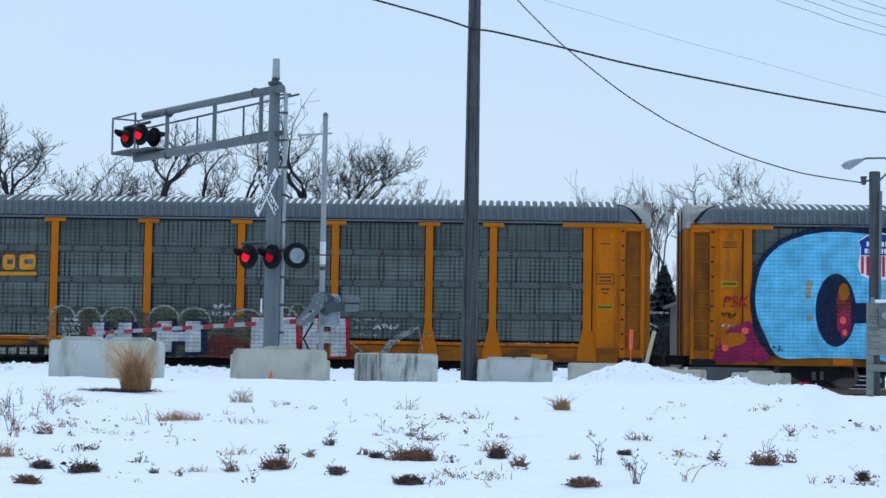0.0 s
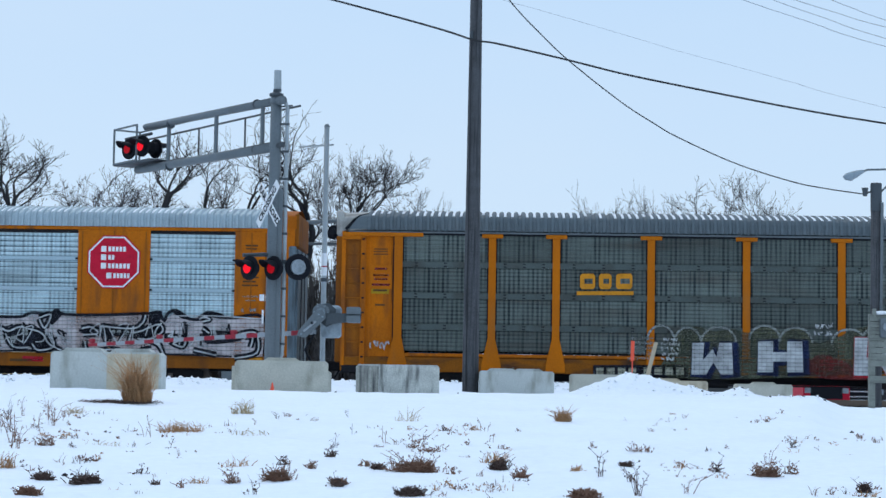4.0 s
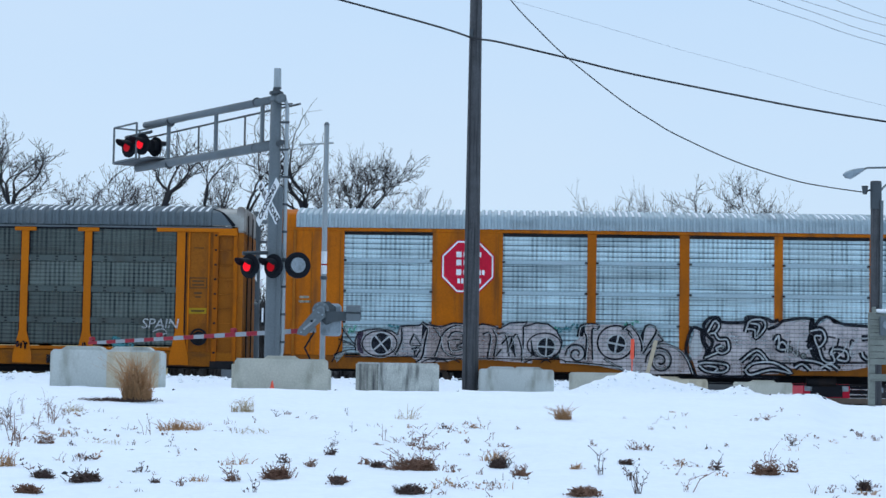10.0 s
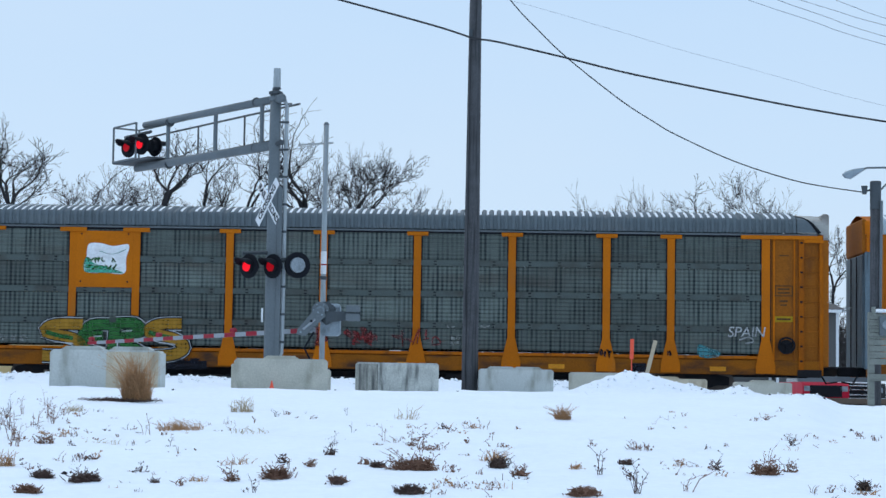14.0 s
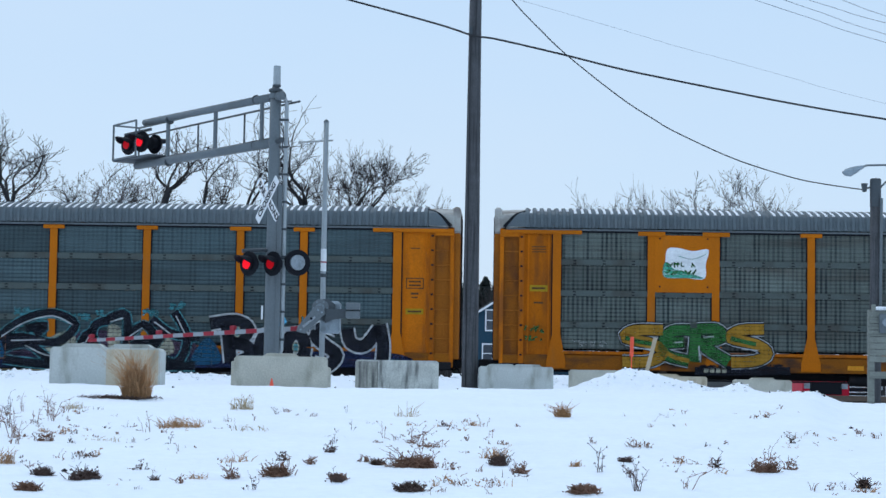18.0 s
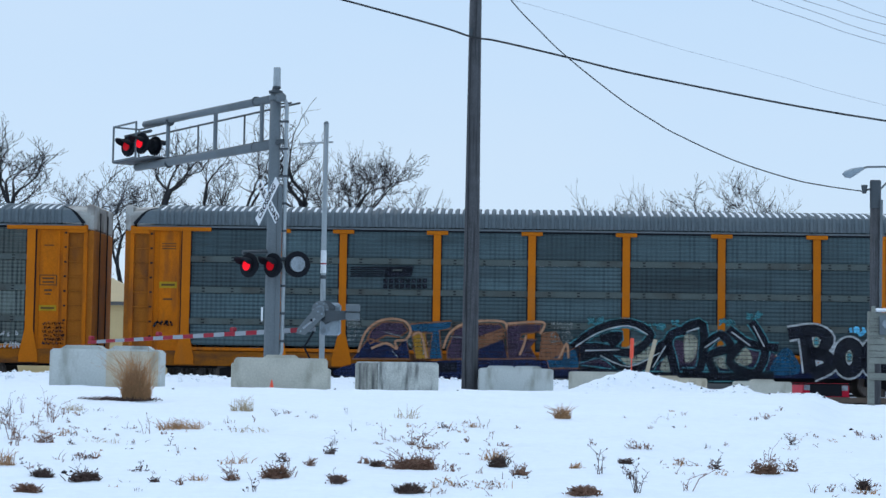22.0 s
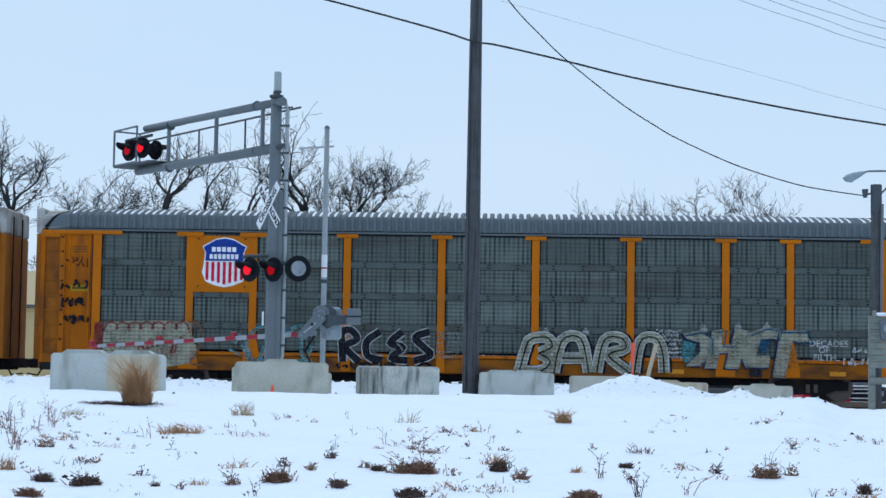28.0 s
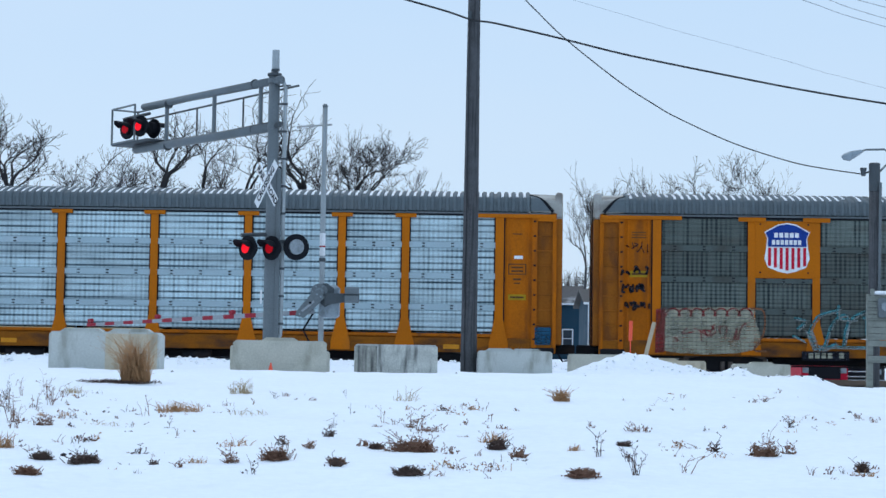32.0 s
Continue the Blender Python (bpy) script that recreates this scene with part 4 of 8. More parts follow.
def running_gear(car):
    """Underframe, trucks with wheelsets, couplers."""
    part("underframe", Geo().box((-13.6, -0.6, 0.62), (13.6, 0.6, 1.05), 0.03), UNDER, car)
    part("center_sill", Geo().box((-8.6, -0.5, 0.44), (8.6, 0.5, 0.64), 0.03), UNDER, car)
    part("brake_cylinder", Geo().tube([(2.4, -1.15, 0.5), (3.3, -1.15, 0.5)], 0.15, 12), UNDER, car)
    part("air_tank", Geo().tube([(-3.2, -1.15, 0.48), (-2.0, -1.15, 0.48)], 0.17, 12), UNDER, car)
    part("brake_rod", Geo().tube([(-8.5, -1.2, 0.4), (8.5, -1.2, 0.4)], 0.03, 6), UNDER, car)
    part("deck", Geo().box((-14.0, -1.4, 1.0), (14.0, 1.4, 1.1)), UNDER, car)
    for sx in (-10.1, 10.1):
        tr = part("truck", Geo().box((sx - 0.35, -1.05, 0.3), (sx + 0.35, 1.05, 0.62), 0.05), UNDER, car)
        for sy in (-1.05, 1.05):
            out = [(sx - 1.15, 0.34), (sx - 0.75, 0.34), (sx - 0.4, 0.2), (sx + 0.4, 0.2), (sx + 0.75, 0.34), (sx + 1.15, 0.34), (sx + 1.15, 0.6), (sx + 0.5, 0.74), (sx - 0.5, 0.74), (sx - 1.15, 0.6)]
            part("side_frame", Geo().prism(out, sy - 0.06, sy + 0.06), UNDER, tr)
            for k in (-0.12, 0.12):
                part("spring", Geo().tube([(sx + k, sy - 0.08, 0.26), (sx + k, sy - 0.08, 0.52)], 0.08, 8), WHEEL_STEEL, tr)
        for ax in (-0.89, 0.89):
            g = Geo().tube([(0, -0.95, 0), (0, 0.95, 0)], 0.08, 10)
            for sy in (-1, 1):
                g.tube([(0, sy * 0.72, 0), (0, sy * 0.74, 0), (0, sy * 0.75, 0), (0, sy * 0.86, 0)], [0.46, 0.46, 0.42, 0.42], 24)
                for q in range(4):
                    c, s = math.cos(q * math.pi / 2), math.sin(q * math.pi / 2)
                    g.tube([(0.24 * c, sy * 0.86, 0.24 * s), (0.24 * c, sy * 0.88, 0.24 * s)], 0.07, 8)
            w = part("wheelset", g, WHEEL_STEEL, car)
            w.matrix_basis = pose(sx + ax, 0, 0.42)
    for sx in (-1, 1):
        part("coupler", Geo().box((min(sx * 13.5, sx * 14.75), -0.12, 0.68), (max(sx * 13.5, sx * 14.75), 0.12, 0.98), 0.04), UNDER, car)
        part("brake_hose", Geo().tube([(sx * 14.1, -0.5, 0.85), (sx * 14.35, -0.5, 0.45), (sx * 14.7, -0.45, 0.5)], 0.03, 6), BLACK, car)


def end_bay(car, sx, paint, cap, wheel=False):
    """Ladder, corner posts and end plate of one end; sx is the end's side."""
    x = lambda a, b: (min(sx * a, sx * b), max(sx * a, sx * b))

    def bx(a, b, y0, y1, z0, z1, c=0.01):
        (p, q) = x(a, b)
        return Geo().box((p, y0, z0), (q, y1, z1), c)

    both_sides(part("end_plate", bx(12.42, 13.34, SIDE + 0.03, SIDE + 0.08, 0.95, 5.02), ORANGE_DIRTY if wheel and sx > 0 else ORANGE_END, car, "orange end plate"))
    for a in (12.55, 13.18):
        both_sides(part("plate_rib", bx(a, a + 0.05, SIDE + 0.0, SIDE + 0.03, 1.1, 4.95), ORANGE_END, car))
    both_sides(part("door_post", bx(13.34, 13.5, SIDE - 0.03, SIDE + 0.08, 0.85, 5.0), paint, car))
    both_sides(part("corner_post", bx(13.98, 14.1, SIDE - 0.01, SIDE + 0.14, 0.85, 5.05), ORANGE_END, car))
    both_sides(part("ladder_back", bx(13.5, 13.98, SIDE + 0.09, SIDE + 0.12, 0.85, 5.0), ORANGE_DIRTY, car))
    for i in range(9):
        z = 1.12 + i * 0.46
        both_sides(part("rung", Geo().tube([(sx * 13.48, SIDE + 0.01, z), (sx * 14.0, SIDE + 0.01, z)], 0.02, 6), ORANGE_DIRTY, car))
        both_sides(part("rung_bolt", bx(13.38, 13.46, SIDE - 0.045, SIDE - 0.02, z - 0.03, z + 0.03), UNDER, car))
    both_sides(part("end_beam", bx(11.55, 14.06, SIDE - 0.07, SIDE + 0.06, 4.9, 5.02), ORANGE_LIGHT, car))
    both_sides(part("beam_end", bx(13.5, 14.1, SIDE - 0.075, SIDE + 0.06, 4.8, 4.9), ORANGE_LIGHT, car))
    both_sides(part("step", bx(13.3, 14.05, SIDE - 0.02, SIDE + 0.1, 0.62, 0.86, 0.02), UNDER, car))
    # folding end doors and hood
    part("end_door", bx(14.1, 14.28, -1.42, 1.42, 0.95, 4.9, 0.03), ORANGE_DIRTY, car, "rust-streaked end doors")
    part("end_hood", bx(14.05, 14.28, -1.45, 1.45, 4.9, 5.72, 0.06), cap, car, "chalky white end hood")
    for yy in (-0.55, 0.55):
        part("door_seam", bx(14.28, 14.31, yy - 0.03, yy + 0.03, 1.0, 5.5, 0.005), UNDER, car)
    if sx > 0 and wheel:
        wheel = part("brake_wheel", Geo().ring(disc(12.95, 1.6, 0.27, 24), disc(12.95, 1.6, 0.21, 24), SIDE - 0.16, SIDE - 0.1), BLACK, car, "black hand brake wheel")
        part("brake_gear", Geo().prism(disc(12.95, 1.58, 0.2, 16), SIDE - 0.1, SIDE + 0.03), UNDER, car)
        for k in range(3):
            a = 0.5 + k * 2.094
            part("spoke", Geo().tube([(12.95, SIDE - 0.13, 1.6), (12.95 + 0.24 * math.cos(a), SIDE - 0.13, 1.6 + 0.24 * math.sin(a))], 0.02, 5), BLACK, wheel)
    rows = []
    for xx, inset in ((13.3, 0.0), (13.75, 0.05), (14.1, 0.12)):
        rows.append([(sx * xx, y * (1 - inset * 0.1), z - 0.25 * inset) for y, z in list(ROOF_SECTION) + [(-a, b) for a, b in ROOF_SECTION[::-1][1:]]])
    part("roof_end", Geo().sheet(rows if sx < 0 else rows[::-1]), cap, car, "white painted roof end")
    part("roof_tear", Geo().tube([(sx * 13.98, SIDE - 0.03, 5.1), (sx * 13.73, SIDE - 0.03, 5.4), (sx * 13.6, SIDE + 0.02, 5.51), (sx * 13.46, SIDE + 0.14, 5.58), (sx * 13.15, SIDE + 0.5, 5.69)], [0.06, 0.045, 0.035, 0.03, 0.025], 6), BLACK, car)
    torn = (13.96, 13.72, 13.6, 13.48, 13.3)
    part("roof_corner", Geo().sheet([[(sx * xt, y - 0.03, z + 0.02) for xt, (y, z) in zip(torn, ROOF_SECTION)], [(sx * 13.28, y - 0.03, z + 0.02) for y, z in ROOF_SECTION[:5]]]), ROOF_GREY, car, "torn roof corner")


def carrier(screen, band, flared, name="auto_carrier", wheel=False):
    """A carrier with bracketed posts and rolled screens."""
    car = thing(name, "orange railway auto carrier", "railway car", group="auto carriers of the train")
    running_gear(car)
    part("roof", ribbed_roof(-13.33, 13.33, 0.23, 0.06, ROOF_SECTION), ROOF_GREY, car, "grey ribbed steel roof")
    part("roof_snow", roof_snow(-13.33, 13.33, 0.23, 0.04, 5), SNOW_CRUST, car, "pale strips in the roof's valleys")["kind"] = "stuff"
    both_sides(part("side_sill", Geo().box((-HALF, SIDE - 0.0, 0.68), (HALF, SIDE + 0.08, 1.14), 0.012), SILL, car, "dirty orange side sill"))
    both_sides(part("screen_ledge", Geo().box((-12.2, SIDE - 0.03, 1.16), (12.2, SIDE + 0.05, 1.26), 0.01), ORANGE, car))
    both_sides(part("eave_rail", Geo().box((-13.9, SIDE + 0.0, 5.015), (13.9, SIDE + 0.07, 5.075), 0.01), STEEL, car))
    # black strip standing in for the shade in the gap under the eave
    both_sides(part("eave_gap", Geo().box((-12.3, SIDE + 0.03, 4.965), (12.3, SIDE + 0.07, 5.01)), BLACK, car))
    for i in range(len(POSTS)):
        x = POSTS[i]
        end = abs(x) > 12
        w = 0.115 if not end else 0.13
        fl = 0.3 if (x in flared or end) else w + 0.02
        out = [(x - fl, 0.72), (x + fl, 0.72), (x + fl, 0.95), (x + w, 1.75), (x + w, 5.0), (x - w, 5.0), (x - w, 1.75), (x - fl, 0.95)]
        # dark strip wider than the post: draws in the shade along its edges
        both_sides(part("post_seal", Geo().box((x - w - 0.04, SIDE + 0.005, 1.2), (x + w + 0.04, SIDE + 0.04, 4.96)), UNDER, car))
        both_sides(part("post", Geo().prism(out, SIDE - 0.04, SIDE + 0.04), ORANGE_LIGHT, car, "orange side post"))
        if not end:
            both_sides(part("bracket", Geo().box((x - 0.33, SIDE - 0.07, 4.88), (x + 0.33, SIDE + 0.04, 5.0), 0.012), ORANGE_LIGHT, car))
    for i in range(len(POSTS) - 1):
        a, b = POSTS[i] + 0.1, POSTS[i + 1] - 0.1
        zs = (4.96,) + BANDS + (1.24,)
        for k in range(4):
            both_sides(part("screen", corrugated(a, b, zs[k + 1] + 0.095, zs[k] - (0.095 if k else 0.0)), screen, car))
        for z in BANDS:
            part("band", Geo().box((a, SIDE + 0.0, z - 0.095), (b, SIDE + 0.06, z + 0.095), 0.008), band, car)
            for j in range(3):
                xx = a + (b - a) * (j + 0.5) / 3
                part("band_bolt", Geo().box((xx - 0.045, SIDE - 0.02, z + 0.03), (xx + 0.045, SIDE, z + 0.062)).box((xx - 0.045, SIDE - 0.02, z - 0.062), (xx + 0.045, SIDE, z - 0.03)), UNDER, car)
    for sx in (-1, 1):
        end_bay(car, sx, ORANGE, CAP_WHITE, wheel)
    return car


K_BAYS = ((-12.07, -9.3), (-7.1, -4.46), (-4.18, -1.59), (-1.29, 1.35), (1.61, 4.29), (4.56, 7.26), (9.55, 12.23))


def silver_carrier():
    """The flush-sided carrier with bright screens."""
    car = thing("auto_carrier", "orange auto carrier with silver screens and red octagon signs", "railway car", group="auto carriers of the train")
    running_gear(car)
    part("roof", ribbed_roof(-13.6, 13.6, 0.2, 0.06, ROOF_SECTION), ROOF_GALV, car, "galvanized ribbed roof")
    part("roof_snow", roof_snow(-13.6, 13.6, 0.2, 0.3, 6), SNOW_CRUST, car, "thin pale strips in the roof's valleys")["kind"] = "stuff"
    both_sides(part("side_sill", Geo().box((-HALF, SIDE, 0.68), (HALF, SIDE + 0.08, 1.1), 0.012), ORANGE_DIRTY, car, "dirty orange side sill"))
    both_sides(part("top_chord", Geo().box((-HALF, SIDE - 0.02, 4.99), (HALF, SIDE + 0.07, 5.1), 0.01), ORANGE, car))
    edges = [-HALF]
    for a, b in K_BAYS:
        edges += [a, b]
        zs = (4.97,) + (4.08, 3.12, 2.14) + (1.1,)
        for k in range(4):
            both_sides(part("screen", corrugated(a, b, zs[k + 1] + 0.06, zs[k] - (0.06 if k else 0.0), pitch=0.163, depth=0.04), SILVER, car))
        for z in zs[1:4]:
            part("band", Geo().box((a, SIDE + 0.01, z - 0.06), (b, SIDE + 0.06, z + 0.06), 0.008), SILVER_BAND, car)
            for x in (a + 0.03, b - 0.03):
                part("clip", Geo().box((x - 0.05, SIDE - 0.02, z - 0.03), (x + 0.05, SIDE + 0.02, z + 0.03), 0.008), UNDER, car)
        part("screen_lintel", Geo().box((a, SIDE - 0.005, 4.88), (b, SIDE + 0.03, 4.97), 0.005), UNDER, car)
    edges.append(HALF)
    for i in range(0, len(edges), 2):
        a, b = edges[i], edges[i + 1]
        both_sides(part("post" if b - a < 0.5 else "side_plate", Geo().box((a, SIDE - 0.02, 1.1), (b, SIDE + 0.05, 4.99), 0.012), ORANGE, car))
        if b - a > 1:
            for f in (0.28, 0.52, 0.72) if b - a < 2 else (0.06, 0.5, 0.94):
                x = a + (b - a) * f
                part("plate_seam", Geo().box((x - 0.018, SIDE - 0.035, 1.2), (x + 0.018, SIDE - 0.01, 4.95), 0.004), ORANGE_DIRTY, car)
    for sx in (-1, 1):
        a, b = sorted((sx * 13.6, sx * 14.15))
        rows = [[(x, y, z) for y, z in list(ROOF_SECTION) + [(-p, q) for p, q in ROOF_SECTION[::-1][1:]]] for x in (a, b)]
        part("roof_end", Geo().sheet(rows), ORANGE, car, "orange roof end")
        a, b = sorted((sx * 14.1, sx * 14.22))
        part("end_hood", Geo().box((a, -1.45, 4.5), (b, 1.45, 5.6), 0.05), ORANGE_DIRTY, car, "rusty orange end hood")
        part("end_door", Geo().box((a, -1.42, 0.95), (b, 1.42, 4.48), 0.03), DOOR_BLUE, car, "blue-grey end doors with dark streaks")
        for yy in (-0.5, 0.5):
            part("door_seam", Geo().box((min(a, sx * 14.24), yy - 0.04, 1.0), (max(b, sx * 14.24), yy + 0.04, 4.45), 0.004), UNDER, car)
        a, b = sorted((sx * 13.93, sx * 14.16))
        both_sides(part("door_edge", Geo().box((a, SIDE - 0.05, 0.9), (b, SIDE + 0.1, 4.55), 0.03), DOOR_BLUE, car, "blue-grey door edge"))
        both_sides(part("corner_rib", Geo().tube([(sx * 13.62, SIDE - 0.05, 1.0), (sx * 13.62, SIDE - 0.05, 5.0)], 0.05, 8), ORANGE_DIRTY, car))
    return car


MID = (-9.38, -7.38, 7.38, 9.38)
base = carrier(SCREEN, SCREEN_BAND, MID)
# where each car's middle is at the start, metres along the track
car_b = base
copies = {k: copy_thing(base, Matrix.Identity(4)) for k in ("a", "f")}
car_a, car_f = copies["a"], copies["f"]
car_e = carrier(SCREEN_BLUE, SCREEN_BAND, MID)
car_d = carrier(SCREEN, SCREEN_BAND, POSTS, wheel=True)
car_g = carrier(SILVER_STRIPED, SILVER_BAND, POSTS)
car_c = silver_carrier()
STARTS = ((car_a, 21.87), (car_b, -7.75), (car_c, -37.44), (car_d, -66.97), (car_e, -96.6), (car_f, -126.16), (car_g, -155.7))

# ---------- paint on the cars: lettering, emblems, graffiti ----------
def paint(name, c, rough=0.7, worn=0.0):
    """Old paint; worn: how far the slots and bare patches of the surface below show through."""
    m = surface(name, c, rough, 0, 0.2, 2.2, 18, 0.05, tuple(0.6 * v for v in c), 0.25, (2.5, 2.5, 6), spec=0.15)
    if worn:
        n, l = m.node_tree.nodes, m.node_tree.links
        co, sep = n.new("ShaderNodeTexCoord"), n.new("ShaderNodeSeparateXYZ")
        l.new(co.outputs["Object"], sep.inputs[0])
        keep = None
        for axis, pitch, lo, hi, depth in (("Z", 0.122, 0.35, 0.85, 0.75), ("X", 0.148, 0.6, 0.95, 0.45)):
            a, w, r = n.new("ShaderNodeMath"), n.new("ShaderNodeMath"), n.new("ShaderNodeMapRange")
            a.operation, w.operation = "MULTIPLY", "SINE"
            a.inputs[1].default_value = 2 * math.pi / pitch
            r.inputs["From Min"].default_value, r.inputs["From Max"].default_value = lo, hi
            r.inputs["To Min"].default_value, r.inputs["To Max"].default_value = 1.0, 1.0 - depth * worn
            l.new(sep.outputs[axis], a.inputs[0]), l.new(a.outputs[0], w.inputs[0]), l.new(w.outputs[0], r.inputs[0])
            if keep:
                both = n.new("ShaderNodeMath")
                both.operation = "MULTIPLY"
                l.new(keep, both.inputs[0]), l.new(r.outputs[0], both.inputs[1])
                keep = both.outputs[0]
            else:
                keep = r.outputs[0]
        patch, pr_, both = n.new("ShaderNodeTexNoise"), n.new("ShaderNodeMapRange"), n.new("ShaderNodeMath")
        patch.inputs["Scale"].default_value, patch.inputs["Detail"].default_value = 2.4, 7.0
        pr_.inputs["From Min"].default_value, pr_.inputs["From Max"].default_value = 0.36, 0.6
        pr_.inputs["To Min"].default_value, pr_.inputs["To Max"].default_value = 1.0 - 0.85 * worn, 1.0
        both.operation = "MULTIPLY"
        l.new(co.outputs["Object"], patch.inputs["Vector"]), l.new(patch.outputs[0], pr_.inputs[0])
        l.new(keep, both.inputs[0]), l.new(pr_.outputs[0], both.inputs[1])
        l.new(both.outputs[0], n["Principled BSDF"].inputs["Alpha"])
    return m


P_BLACK = paint("spray_black", (0.012, 0.014, 0.022), worn=0.35)
P_NAVY = paint("spray_navy", (0.012, 0.02, 0.06), worn=0.35)
P_WHITE = paint("spray_white", (0.5, 0.52, 0.53), worn=0.45)
P_CREAM = paint("spray_cream", (0.34, 0.335, 0.26), worn=0.65)
P_PINKGREY = paint("spray_pink_grey", (0.36, 0.30, 0.29), worn=0.65)
P_SKY = paint("spray_sky_blue", (0.15, 0.58, 0.86), worn=0.4)
P_TEAL = paint("spray_teal", (0.07, 0.24, 0.27), worn=0.65)
P_BLUE = paint("spray_blue", (0.015, 0.075, 0.14), worn=0.3)
P_MAGENTA = paint("spray_magenta", (0.30, 0.02, 0.09), worn=0.3)
P_RED = paint("spray_red", (0.42, 0.015, 0.03), worn=0.4)
P_SALMON = paint("spray_salmon", (0.22, 0.10, 0.055), worn=0.3)
P_PURPLE = paint("spray_purple", (0.055, 0.036, 0.06), worn=0.3)
P_GREEN = paint("spray_green", (0.035, 0.14, 0.04), worn=0.3)
P_MINT = paint("spray_mint", (0.08, 0.40, 0.28), worn=0.65)
P_GOLD = paint("spray_gold", (0.36, 0.19, 0.025), worn=0.3)
P_PEACH = paint("spray_peach", (0.46, 0.25, 0.15), worn=0.25)
P_OLIVE = paint("spray_olive", (0.085, 0.09, 0.062), worn=0.65)
P_ASH = paint("spray_ash", (0.26, 0.28, 0.27), worn=0.65)
P_RUSTRED = paint("spray_rust", (0.22, 0.035, 0.035), worn=0.65)
P_SCREENED = paint("paint_over_screen", (0.50, 0.455, 0.46), worn=0.6)
D_WHITE = paint("decal_white", (0.78, 0.80, 0.82))
D_RED = paint("decal_red", (0.56, 0.012, 0.04))
D_BLUE = paint("decal_blue", (0.012, 0.045, 0.26))
D_YELLOW = paint("decal_yellow", (0.36, 0.225, 0.012))
D_ORANGE = paint("decal_orange", (0.62, 0.25, 0.02))
STENCIL = paint("stencil_dark", (0.10, 0.05, 0.02))


def eased(pts, closed):
    """A smooth curve through points."""
    n, out = len(pts), []
    for i in range(n if closed else n - 1):
        g4 = [pts[(i + k) % n] if closed else pts[max(0, min(n - 1, i + k))] for k in (-1, 0, 1, 2)]
        for s in range(4):
            t = s / 4
            out.append(tuple(0.5 * (2 * b + (c - a) * t + (2 * a - 5 * b + 4 * c - d) * t * t + (3 * b - a - 3 * c + d) * t ** 3) for a, b, c, d in zip(*g4)))
    if not closed:
        out.append(tuple(pts[-1]))
    return out


